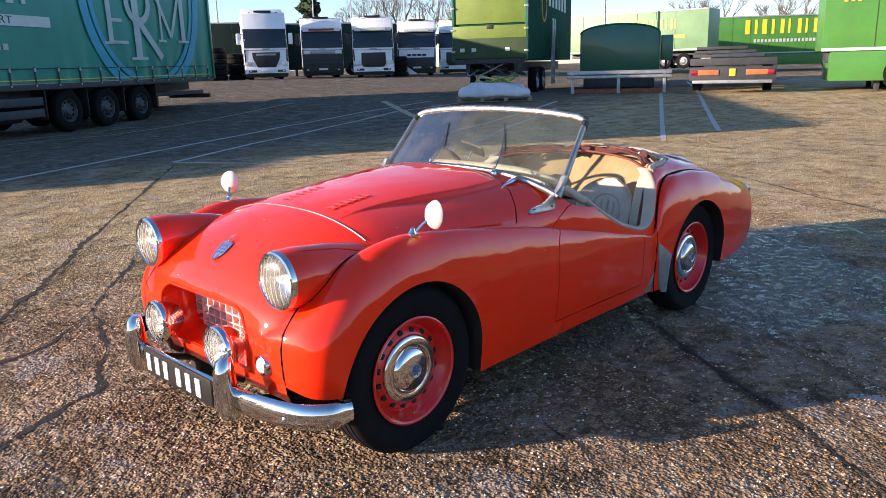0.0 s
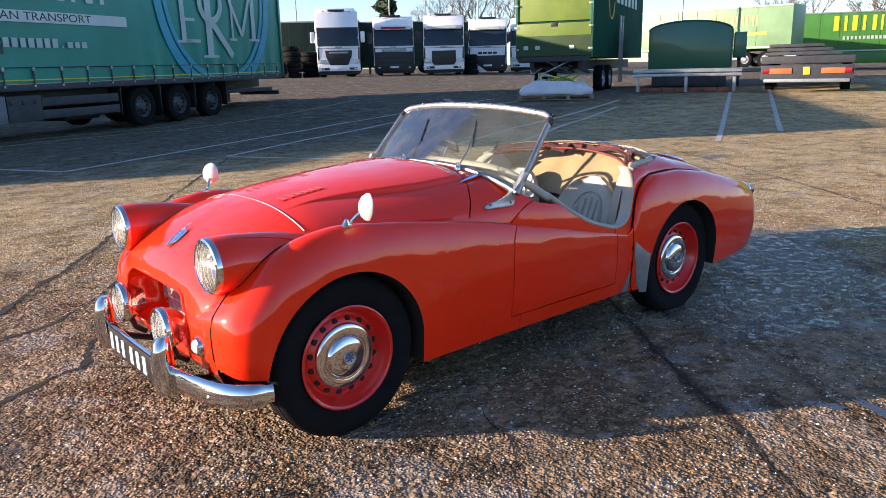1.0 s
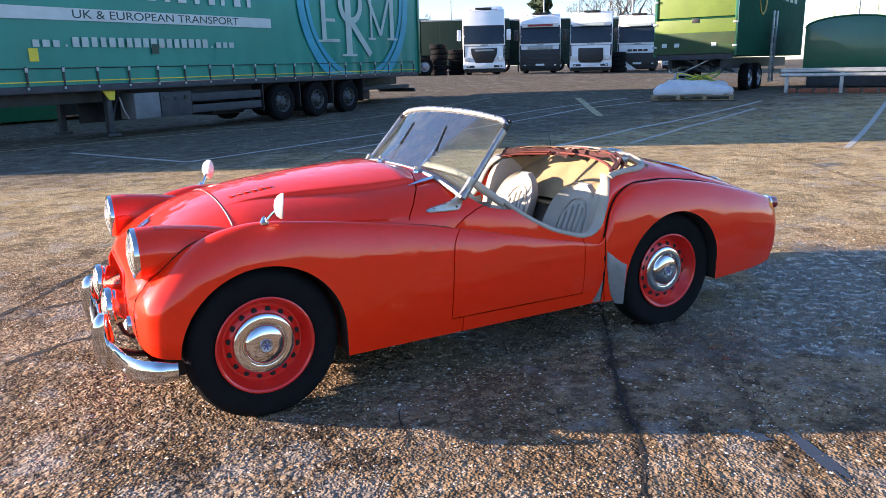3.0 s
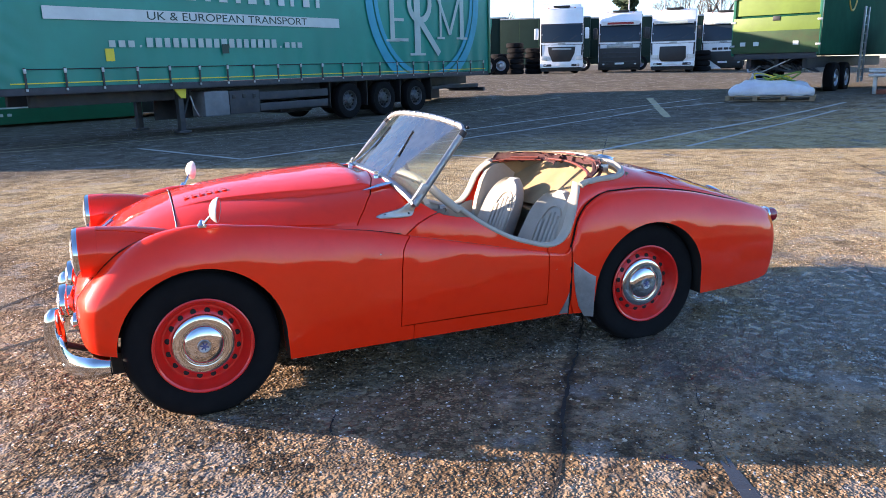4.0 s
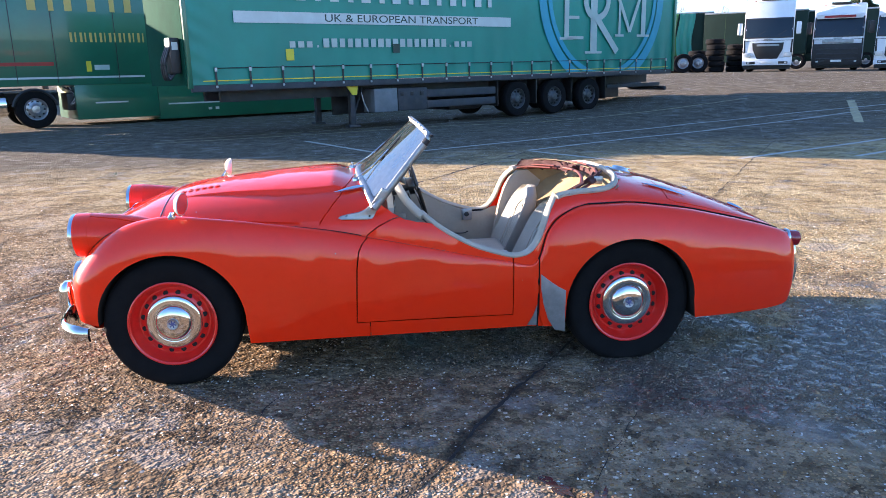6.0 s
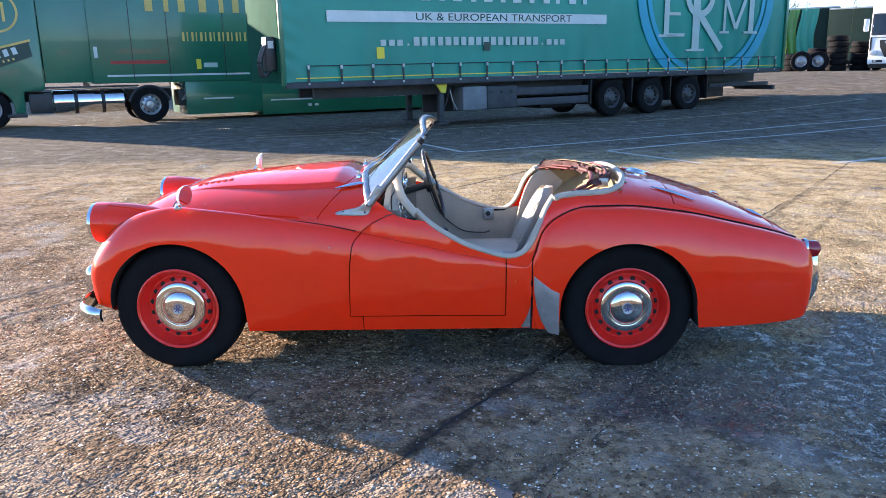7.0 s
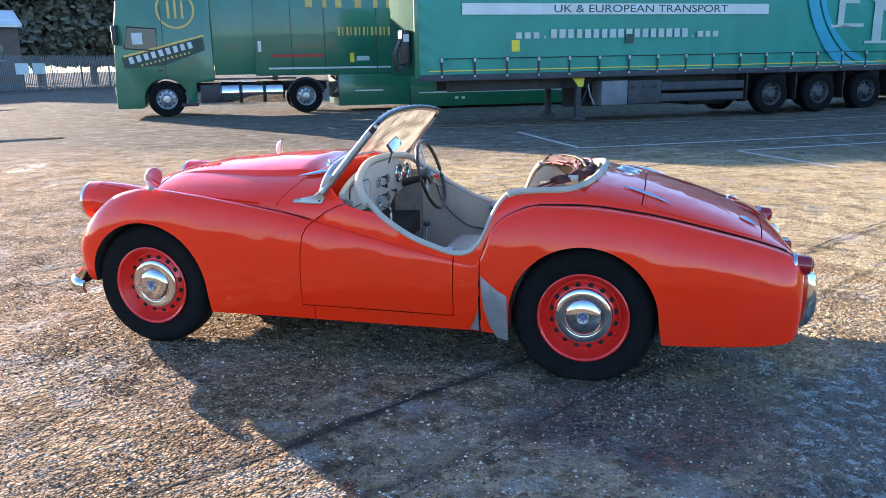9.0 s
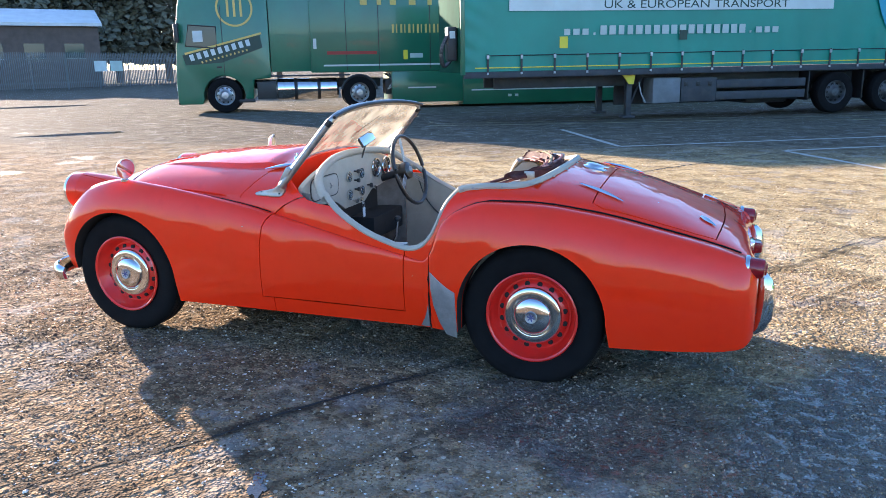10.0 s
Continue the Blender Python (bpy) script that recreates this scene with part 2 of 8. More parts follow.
def add_chips(ma, scale, share, colour):
    """Small stone chips in the paint."""
    nt = ma.node_tree
    bs = nt.nodes["Principled BSDF"]
    src = bs.inputs["Base Color"].links[0].from_socket
    tc = nt.nodes.new("ShaderNodeTexCoord")
    vo = nt.nodes.new("ShaderNodeTexVoronoi")
    vo.inputs["Scale"].default_value = scale
    nt.links.new(tc.outputs["Object"], vo.inputs["Vector"])
    sp = nt.nodes.new("ShaderNodeSeparateColor")
    nt.links.new(vo.outputs["Color"], sp.inputs[0])
    near = nt.nodes.new("ShaderNodeMath")
    near.operation = "LESS_THAN"
    nt.links.new(vo.outputs["Distance"], near.inputs[0])
    near.inputs[1].default_value = 0.075
    few = nt.nodes.new("ShaderNodeMath")
    few.operation = "GREATER_THAN"
    nt.links.new(sp.outputs[0], few.inputs[0])
    few.inputs[1].default_value = 1 - share
    both = nt.nodes.new("ShaderNodeMath")
    both.operation = "MULTIPLY"
    nt.links.new(near.outputs[0], both.inputs[0])
    nt.links.new(few.outputs[0], both.inputs[1])
    mx = nt.nodes.new("ShaderNodeMix")
    mx.data_type = "RGBA"
    nt.links.new(both.outputs[0], mx.inputs["Factor"])
    nt.links.new(src, mx.inputs["A"])
    mx.inputs["B"].default_value = (*colour, 1)
    nt.links.new(mx.outputs["Result"], bs.inputs["Base Color"])


def wavy_coat(ma, layers):
    """Old hand-beaten panels: the clear coat mirrors with a slow wobble."""
    nt = ma.node_tree
    bs = nt.nodes["Principled BSDF"]
    tc = nt.nodes.new("ShaderNodeTexCoord")
    last = None
    for scale, depth in layers:
        nz = nt.nodes.new("ShaderNodeTexNoise")
        nz.inputs["Scale"].default_value, nz.inputs["Detail"].default_value = scale, 1.5
        nt.links.new(tc.outputs["Object"], nz.inputs["Vector"])
        bp = nt.nodes.new("ShaderNodeBump")
        bp.inputs["Strength"].default_value, bp.inputs["Distance"].default_value = 1.0, depth
        nt.links.new(nz.outputs["Fac"], bp.inputs["Height"])
        if last is not None:
            nt.links.new(last, bp.inputs["Normal"])
        last = bp.outputs[0]
    nt.links.new(last, bs.inputs["Coat Normal"])
    bs.inputs["Coat IOR"].default_value = 1.49


wavy_coat(PAINT, ((4.5, 0.0075), (14.0, 0.0014)))
add_chips(PAINT, 21.0, 0.05, (0.50, 0.30, 0.24))
add_chips(WHEEL_RED, 40.0, 0.12, (0.10, 0.03, 0.02))


# ---- ground ----
def ground_z(x, y):
    """The yard lies level round the car and rises gently behind."""
    return 0.45 * smooth01(12.0, 26.0, 0.9 * x + 0.5 * y) + 0.5 * smooth01(20.0, 36.0, y) * smooth01(-4.0, 12.0, x)


def axis_steps():
    a = [0.0]
    while a[-1] < 2500:
        a.append(a[-1] + (0.6 if a[-1] < 12 else 0.06 * a[-1]))
    return [-v for v in reversed(a[1:])] + a


gx = axis_steps()
gv = [(x + 4, y + 6, ground_z(x + 4, y + 6)) for y in gx for x in gx]
gn = len(gx)
gf = [(j * gn + i, j * gn + i + 1, (j + 1) * gn + i + 1, (j + 1) * gn + i) for j in range(gn - 1) for i in range(gn - 1)]


# the slabs' joints run parallel, a lorry's width apart: place across, half width and strength
JOINT_N = (0.82, -0.572)
JOINTS = ((0.935, 0.042, 0.68), (1.44, 0.036, 0.45), (-2.68, 0.045, 0.65), (4.42, 0.045, 0.5))


def wet_mask(nt, tc):
    """Where the yard is still damp: scattered patches, and a broad one by the car's rear, darkening its shadow too."""
    def add(kind, op=None):
        nd = nt.nodes.new(kind)
        if op:
            nd.operation = op
        return nd
    nz = add("ShaderNodeTexNoise")
    nz.inputs["Scale"].default_value, nz.inputs["Detail"].default_value = 1.1, 7.0
    nt.links.new(tc.outputs["Object"], nz.inputs["Vector"])
    # the broad damp zone lies in the car's shadow and deepens it in colour
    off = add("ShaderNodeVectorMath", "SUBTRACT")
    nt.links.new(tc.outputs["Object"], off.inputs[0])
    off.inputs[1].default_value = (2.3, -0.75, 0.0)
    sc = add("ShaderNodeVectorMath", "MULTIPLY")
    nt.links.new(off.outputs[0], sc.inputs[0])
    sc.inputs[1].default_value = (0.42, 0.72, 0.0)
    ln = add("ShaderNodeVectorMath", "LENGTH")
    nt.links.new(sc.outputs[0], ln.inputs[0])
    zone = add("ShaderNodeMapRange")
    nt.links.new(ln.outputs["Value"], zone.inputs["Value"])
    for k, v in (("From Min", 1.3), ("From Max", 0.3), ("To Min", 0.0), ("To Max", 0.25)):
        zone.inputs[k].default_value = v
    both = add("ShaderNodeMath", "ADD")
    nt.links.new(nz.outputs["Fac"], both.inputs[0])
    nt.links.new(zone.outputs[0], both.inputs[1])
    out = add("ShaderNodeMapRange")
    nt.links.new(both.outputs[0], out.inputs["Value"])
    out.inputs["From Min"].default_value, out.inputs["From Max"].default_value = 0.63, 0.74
    return out.outputs[0]


def yard_material():
    """Exposed-aggregate concrete: pebbles in a grey binder, damp patches and grime."""
    ma = bpy.data.materials.new("yard_surface")
    ma.use_nodes = True
    nt = ma.node_tree
    bs = nt.nodes["Principled BSDF"]
    tc = nt.nodes.new("ShaderNodeTexCoord")

    def node(kind, **inputs):
        nd = nt.nodes.new(kind)
        for k, v in inputs.items():
            sock = nd.inputs[k.replace("_", " ")]
            if isinstance(v, bpy.types.NodeSocket):
                nt.links.new(v, sock)
            else:
                sock.default_value = v
        return nd

    def noise_of(scale, detail=4.0, rough=0.55):
        return node("ShaderNodeTexNoise", Vector=tc.outputs["Object"], Scale=scale, Detail=detail, Roughness=rough).outputs["Fac"]

    def span(v, lo, hi, a=0.0, b=1.0):
        nd = node("ShaderNodeMapRange", Value=v)
        for k, w in zip(("From Min", "From Max", "To Min", "To Max"), (lo, hi, a, b)):
            nd.inputs[k].default_value = w
        return nd.outputs[0]

    def math2(op, a, b):
        nd = nt.nodes.new("ShaderNodeMath")
        nd.operation = op
        for i, v in enumerate((a, b)):
            if isinstance(v, bpy.types.NodeSocket):
                nt.links.new(v, nd.inputs[i])
            else:
                nd.inputs[i].default_value = v
        return nd.outputs[0]

    def mix(f, a, b):
        mx = nt.nodes.new("ShaderNodeMix")
        mx.data_type = "RGBA"
        for nm, v in (("Factor", f), ("A", a), ("B", b)):
            if isinstance(v, bpy.types.NodeSocket):
                nt.links.new(v, mx.inputs[nm])
            elif nm == "Factor":
                mx.inputs[nm].default_value = v
            else:
                mx.inputs[nm].default_value = (*v, 1)
        return mx.outputs["Result"]

    warp = node("ShaderNodeTexNoise", Vector=tc.outputs["Object"], Scale=22.0, Detail=2.0)
    mixv = nt.nodes.new("ShaderNodeMix")
    mixv.data_type = "VECTOR"
    mixv.inputs["Factor"].default_value = 0.012
    nt.links.new(tc.outputs["Object"], mixv.inputs["A"])
    nt.links.new(warp.outputs["Color"], mixv.inputs["B"])
    vo = node("ShaderNodeTexVoronoi", Vector=mixv.outputs["Result"], Scale=70.0, Randomness=1.0)
    sep = nt.nodes.new("ShaderNodeSeparateColor")
    nt.links.new(vo.outputs["Color"], sep.inputs[0])
    ramp = nt.nodes.new("ShaderNodeValToRGB")
    cr = ramp.color_ramp
    cr.elements[0].position, cr.elements[0].color = 0.0, (0.11, 0.075, 0.05, 1)
    cr.elements[1].position, cr.elements[1].color = 1.0, (0.95, 0.85, 0.70, 1)
    for pos, c in ((0.22, (0.30, 0.20, 0.12)), (0.45, (0.50, 0.34, 0.20)), (0.62, (0.40, 0.33, 0.25)), (0.80, (0.66, 0.46, 0.27)), (0.92, (0.72, 0.57, 0.40))):
        e = cr.elements.new(pos)
        e.color = (*c, 1)
    nt.links.new(sep.outputs[0], ramp.inputs[0])
    binder = mix(span(noise_of(1.6, 7.0, 0.6), 0.42, 0.60), (0.095, 0.073, 0.052), (0.46, 0.41, 0.34))
    worn = span(noise_of(2.2, 7.0, 0.62), 0.50, 0.66)
    stone = math2("MULTIPLY", span(vo.outputs["Distance"], 0.50, 0.38), span(worn, 0.0, 1.0, 1.0, 0.30))
    col = mix(stone, binder, ramp.outputs[0])
    grime = span(noise_of(0.55, 8.0, 0.6), 0.42, 0.70)
    col = mix(math2("MULTIPLY", grime, 0.36), col, (0.07, 0.058, 0.048))
    col = mix(math2("MULTIPLY", span(noise_of(0.12, 5.0), 0.45, 0.62), 0.35), col, (0.34, 0.26, 0.165))
    # clumps of lost binder, a hand's width across
    clump = span(noise_of(11.0, 6.0, 0.65), 0.36, 0.62)
    col = mix(math2("MULTIPLY", clump, 0.45), col, (0.085, 0.068, 0.052))
    # scattered pale chips
    v2 = node("ShaderNodeTexVoronoi", Vector=mixv.outputs["Result"], Scale=26.0, Randomness=1.0)
    s2 = nt.nodes.new("ShaderNodeSeparateColor")
    nt.links.new(v2.outputs["Color"], s2.inputs[0])
    chip = math2("MULTIPLY", span(s2.outputs[1], 0.88, 0.89), span(v2.outputs["Distance"], 0.30, 0.22))
    col = mix(chip, col, (0.66, 0.63, 0.58))
    # bare cement where the stones have gone, and oily dark places, both with hard edges
    col = mix(math2("MULTIPLY", span(noise_of(1.9, 10.0, 0.68), 0.535, 0.575), 0.55), col, (0.36, 0.325, 0.28))
    col = mix(math2("MULTIPLY", span(noise_of(2.7, 10.0, 0.70), 0.545, 0.585), 0.60), col, (0.050, 0.043, 0.037))
    # coarser stones, told apart from farther off
    v3 = node("ShaderNodeTexVoronoi", Vector=mixv.outputs["Result"], Scale=27.0, Randomness=1.0)
    s3 = nt.nodes.new("ShaderNodeSeparateColor")
    nt.links.new(v3.outputs["Color"], s3.inputs[0])
    col = mix(span(s3.outputs[2], 0.45, 1.0, 0.0, 0.55), col, (0.060, 0.046, 0.034))
    col = mix(span(s3.outputs[0], 0.70, 1.0, 0.0, 0.45), col, (0.50, 0.39, 0.27))
    # the slabs behind the car are paler and sandier, those before it rusty
    xyz = nt.nodes.new("ShaderNodeSeparateXYZ")
    nt.links.new(tc.outputs["Object"], xyz.inputs[0])
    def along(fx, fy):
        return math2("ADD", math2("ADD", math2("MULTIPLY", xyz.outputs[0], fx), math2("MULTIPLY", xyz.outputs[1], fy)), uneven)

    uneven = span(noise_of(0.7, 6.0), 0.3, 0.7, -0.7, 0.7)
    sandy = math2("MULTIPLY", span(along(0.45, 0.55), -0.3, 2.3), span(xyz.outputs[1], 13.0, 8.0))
    # the trailers' shadow band is put into the tone: far ground darker, greyer
    far_shade = span(along(-0.12, 0.84), 5.6, 8.2)
    col = mix(math2("MAXIMUM", math2("MULTIPLY", sandy, 0.42), math2("MULTIPLY", far_shade, 0.66)), col, (0.235, 0.195, 0.145))
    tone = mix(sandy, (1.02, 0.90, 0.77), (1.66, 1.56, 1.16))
    tone = mix(far_shade, tone, (0.64, 0.67, 0.68))
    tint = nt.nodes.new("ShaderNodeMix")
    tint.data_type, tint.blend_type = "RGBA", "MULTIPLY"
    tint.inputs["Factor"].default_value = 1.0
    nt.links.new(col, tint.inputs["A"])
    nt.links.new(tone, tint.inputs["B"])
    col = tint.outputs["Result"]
    # dirt packed into the joints between the slabs
    run = math2("ADD", math2("MULTIPLY", xyz.outputs[0], JOINT_N[0]), math2("MULTIPLY", xyz.outputs[1], JOINT_N[1]))
    run = math2("ADD", run, span(noise_of(3.0, 6.0, 0.6), 0.3, 0.7, -0.035, 0.035))
    for place, half, deep in JOINTS:
        near = math2("ABSOLUTE", math2("SUBTRACT", run, place), 0.0)
        dirt = math2("MULTIPLY", span(near, half, half * 0.35), math2("MULTIPLY", span(noise_of(7.0, 6.0, 0.7), 0.34, 0.52, 0.25, deep), span(xyz.outputs[1], 6.0, 3.0)))
        col = mix(dirt, col, (0.030, 0.026, 0.022))
    # fine pale grit
    v4 = node("ShaderNodeTexVoronoi", Vector=mixv.outputs["Result"], Scale=58.0, Randomness=1.0)
    s4 = nt.nodes.new("ShaderNodeSeparateColor")
    nt.links.new(v4.outputs["Color"], s4.inputs[0])
    grit = math2("MULTIPLY", span(s4.outputs[1], 0.90, 0.91), span(v4.outputs["Distance"], 0.34, 0.24))
    col = mix(grit, col, (0.74, 0.72, 0.67))
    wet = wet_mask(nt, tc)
    col = mix(math2("MULTIPLY", span(noise_of(3.3, 8.0, 0.66), 0.52, 0.60), 0.42), col, (0.045, 0.038, 0.033))
    col = mix(math2("MULTIPLY", span(noise_of(2.4, 9.0, 0.62), 0.56, 0.61), 0.40), col, (0.34, 0.32, 0.295))
    film = math2("MULTIPLY", span(wet, 0.15, 0.6), span(noise_of(15.0, 5.0, 0.62), 0.49, 0.54))
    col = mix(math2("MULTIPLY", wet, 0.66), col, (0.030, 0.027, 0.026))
    nt.links.new(col, bs.inputs["Base Color"])
    nt.links.new(span(math2("MAXIMUM", math2("MULTIPLY", wet, 0.4), film), 0.0, 1.0, 0.02, 0.78), bs.inputs["Specular IOR Level"])
    nt.links.new(span(math2("MAXIMUM", math2("MULTIPLY", wet, 0.55), film), 0.0, 1.0, 0.95, 0.07), bs.inputs["Roughness"])
    h = math2("MULTIPLY", span(vo.outputs["Distance"], 0.62, 0.05), span(worn, 0.0, 1.0, 1.0, 0.35))
    h = math2("ADD", h, math2("MULTIPLY", sep.outputs[1], 0.45))
    h = math2("ADD", h, math2("MULTIPLY", noise_of(9.0, 6.0, 0.62), 0.9))
    h = math2("ADD", h, math2("MULTIPLY", span(v3.outputs["Distance"], 0.6, 0.1), 1.3))
    h = math2("MULTIPLY", h, span(film, 0.0, 1.0, 1.0, 0.25))
    bp = node("ShaderNodeBump", Height=h)
    bp.inputs["Strength"].default_value, bp.inputs["Distance"].default_value = 1.0, 0.0085
    nt.links.new(bp.outputs[0], bs.inputs["Normal"])
    return ma


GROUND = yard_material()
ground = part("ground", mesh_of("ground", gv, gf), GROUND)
tagged(ground, "worn brown aggregate concrete yard, damp and cracked", "ground", kind="structure")


# pebbles standing proud of the worn binder, round the car
def pebble_field():
    r = np.random.default_rng(12)
    n = 240000
    x, y = r.uniform(-6.5, 7.5, n), r.uniform(-3.6, 5.5, n)
    away = np.hypot(np.maximum(np.abs(x - 0.2) - 3.2, 0) / 2.0, np.maximum(y - 0.0, 0) / 1.6)
    keep = r.random(n) < np.exp(-away * 0.85)
    x, y = x[keep], y[keep]
    patch = np.array([noise.noise(Vector((a * 1.7, b * 1.7, 5.0))) + 0.5 * noise.noise(Vector((a * 5.5, b * 5.5, 9.0))) for a, b in zip(x, y)])
    keep = r.random(len(x)) < np.clip(0.62 + 1.3 * patch, 0.10, 1.0)
    run = x * JOINT_N[0] + y * JOINT_N[1]
    for place, half, _ in JOINTS:
        keep &= (np.abs(run - place) > half * 0.45) | (r.random(len(x)) < 0.25)
    x, y = x[keep], y[keep]
    m = len(x)
    rad = r.uniform(0.0036, 0.0082, m) * (1 + 0.5 * (r.random(m) > 0.93))
    top = rad * r.uniform(0.35, 0.75, m)
    turn = r.uniform(0, 2 * math.pi, m)
    tips = np.empty((m, 8, 3))
    for k in range(5):
        a = turn + 2 * math.pi * k / 5
        f = rad * r.uniform(0.75, 1.2, m)
        tips[:, k] = np.stack((x + f * np.cos(a), y + f * np.sin(a), np.full(m, -0.002)), 1)
    for k in range(3):
        a = turn + 2 * math.pi * (k + 0.3) / 3
        f = rad * r.uniform(0.35, 0.62, m)
        tips[:, 5 + k] = np.stack((x + f * np.cos(a), y + f * np.sin(a), top * r.uniform(0.8, 1.1, m)), 1)
    one = np.array([(5, 6, 7), (0, 1, 5), (1, 6, 5), (1, 2, 6), (2, 3, 6), (3, 7, 6), (3, 4, 7), (4, 0, 7), (0, 5, 7)])
    tris = (np.arange(m)[:, None, None] * 8 + one[None]).reshape(-1, 3)
    me = bpy.data.meshes.new("pebbles")
    me.from_pydata(tips.reshape(-1, 3).tolist(), [], tris.tolist())
    return me


def pebble_material():
    ma = bpy.data.materials.new("pebble_stone")
    ma.use_nodes = True
    nt = ma.node_tree
    bs = nt.nodes["Principled BSDF"]
    ge = nt.nodes.new("ShaderNodeNewGeometry")
    rp = nt.nodes.new("ShaderNodeValToRGB")
    el = rp.color_ramp.elements
    el[0].position, el[0].color = 0.0, (0.055, 0.042, 0.032, 1)
    el[1].position, el[1].color = 1.0, (0.92, 0.84, 0.72, 1)
    for pos, c in ((0.25, (0.125, 0.074, 0.041)), (0.5, (0.265, 0.155, 0.072)), (0.7, (0.185, 0.140, 0.095)), (0.85, (0.37, 0.232, 0.112)), (0.95, (0.54, 0.42, 0.30))):
        el.new(pos).color = (*c, 1)
    nt.links.new(ge.outputs["Random Per Island"], rp.inputs[0])
    tc = nt.nodes.new("ShaderNodeTexCoord")
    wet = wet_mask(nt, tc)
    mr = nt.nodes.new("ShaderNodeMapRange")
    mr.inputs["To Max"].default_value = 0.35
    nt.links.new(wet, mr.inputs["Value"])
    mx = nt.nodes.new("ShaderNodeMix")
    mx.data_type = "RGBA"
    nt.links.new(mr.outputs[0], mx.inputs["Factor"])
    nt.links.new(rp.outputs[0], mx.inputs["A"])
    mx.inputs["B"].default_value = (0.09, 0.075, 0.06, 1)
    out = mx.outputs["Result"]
    for scale, rough, lo, hi, top, c in ((1.9, 0.68, 0.535, 0.575, 0.45, (0.40, 0.36, 0.30)), (2.7, 0.70, 0.545, 0.585, 0.60, (0.055, 0.046, 0.038))):
        n2 = nt.nodes.new("ShaderNodeTexNoise")
        n2.inputs["Scale"].default_value, n2.inputs["Detail"].default_value, n2.inputs["Roughness"].default_value = scale, 10.0, rough
        nt.links.new(tc.outputs["Object"], n2.inputs["Vector"])
        m2 = nt.nodes.new("ShaderNodeMapRange")
        m2.inputs["From Min"].default_value, m2.inputs["From Max"].default_value, m2.inputs["To Max"].default_value = lo, hi, top
        nt.links.new(n2.outputs["Fac"], m2.inputs["Value"])
        x2 = nt.nodes.new("ShaderNodeMix")
        x2.data_type = "RGBA"
        nt.links.new(m2.outputs[0], x2.inputs["Factor"])
        nt.links.new(out, x2.inputs["A"])
        x2.inputs["B"].default_value = (*c, 1)
        out = x2.outputs["Result"]
    nt.links.new(out, bs.inputs["Base Color"])
    rr = nt.nodes.new("ShaderNodeMapRange")
    rr.inputs["To Min"].default_value, rr.inputs["To Max"].default_value = 0.80, 0.20
    nt.links.new(wet, rr.inputs["Value"])
    nt.links.new(rr.outputs[0], bs.inputs["Roughness"])
    sp = nt.nodes.new("ShaderNodeMapRange")
    sp.inputs["To Min"].default_value, sp.inputs["To Max"].default_value = 0.10, 0.65
    nt.links.new(wet, sp.inputs["Value"])
    nt.links.new(sp.outputs[0], bs.inputs["Specular IOR Level"])
    return ma


pebbles = part("pebbles", pebble_field(), pebble_material(), smooth=False)
tagged(pebbles, "brown and grey pebbles showing in the worn concrete", "gravel", kind="stuff")


# cracks and slab joints, with crumbled edges
CRACK = material("crack_dirt", (0.024, 0.021, 0.018), 0.95, vary=0.5, scale=18.0, bump=0.004, bump_scale=60.0)
LINE = material("worn_line_paint", (0.50, 0.48, 0.42), 0.7, vary=0.3, scale=6.0, dirt=0.8, dirt_scale=5.0, dirt_colour=(0.16, 0.14, 0.12), bump=0.002, bump_scale=90.0)
OLD_LINE = material("faded_yellow_line", (0.46, 0.38, 0.20), 0.75, vary=0.3, scale=6.0, dirt=0.85, dirt_scale=4.0, dirt_colour=(0.15, 0.12, 0.09), bump=0.002, bump_scale=90.0)


def ribbon(name, pts, width, mat, lift, seed, wander=0.0, ragged=0.0, label="", step=0.05):
    """A narrow strip that lies on the ground along a line."""
    r = random.Random(seed)
    path = []
    for a, b in zip(pts, pts[1:]):
        n = max(int(math.hypot(b[0] - a[0], b[1] - a[1]) / step), 1)
        path += [(a[0] + (b[0] - a[0]) * k / n, a[1] + (b[1] - a[1]) * k / n) for k in range(n)]
    path.append(pts[-1])
    verts, faces = [], []
    total = len(path)
    for i, (x, y) in enumerate(path):
        a, b = path[max(i - 1, 0)], path[min(i + 1, total - 1)]
        d = Vector((b[0] - a[0], b[1] - a[1])).normalized()
        nrm = Vector((-d.y, d.x))
        off = wander * (noise.noise(Vector((x * 2.3, y * 2.3, seed))) + 0.5 * noise.noise(Vector((x * 9, y * 9, seed))))
        gate = 1.0 if ragged < 0.5 else 0.25 + 0.75 * smooth01(-0.35, 0.25, noise.noise(Vector((x * 1.6, y * 1.6, seed + 3))))
        wl = gate * width * (1 + ragged * r.uniform(-1, 1)) / 2 + width * ragged * noise.noise(Vector((x * 5, y * 5, seed + 7)))
        wr = gate * width * (1 + ragged * r.uniform(-1, 1)) / 2
        wl, wr = max(wl, width * 0.08), max(wr, width * 0.08)
        for w in (off + wl, off - wr):
            q = (x + nrm.x * w, y + nrm.y * w)
            verts.append((q[0], q[1], ground_z(*q) + lift))
    for i in range(total - 1):
        faces.append((2 * i, 2 * i + 1, 2 * i + 3, 2 * i + 2))
    ob = part(name, mesh_of(name, verts, faces, smooth=False), mat)
    return tagged(ob, label, "ground", kind="structure")


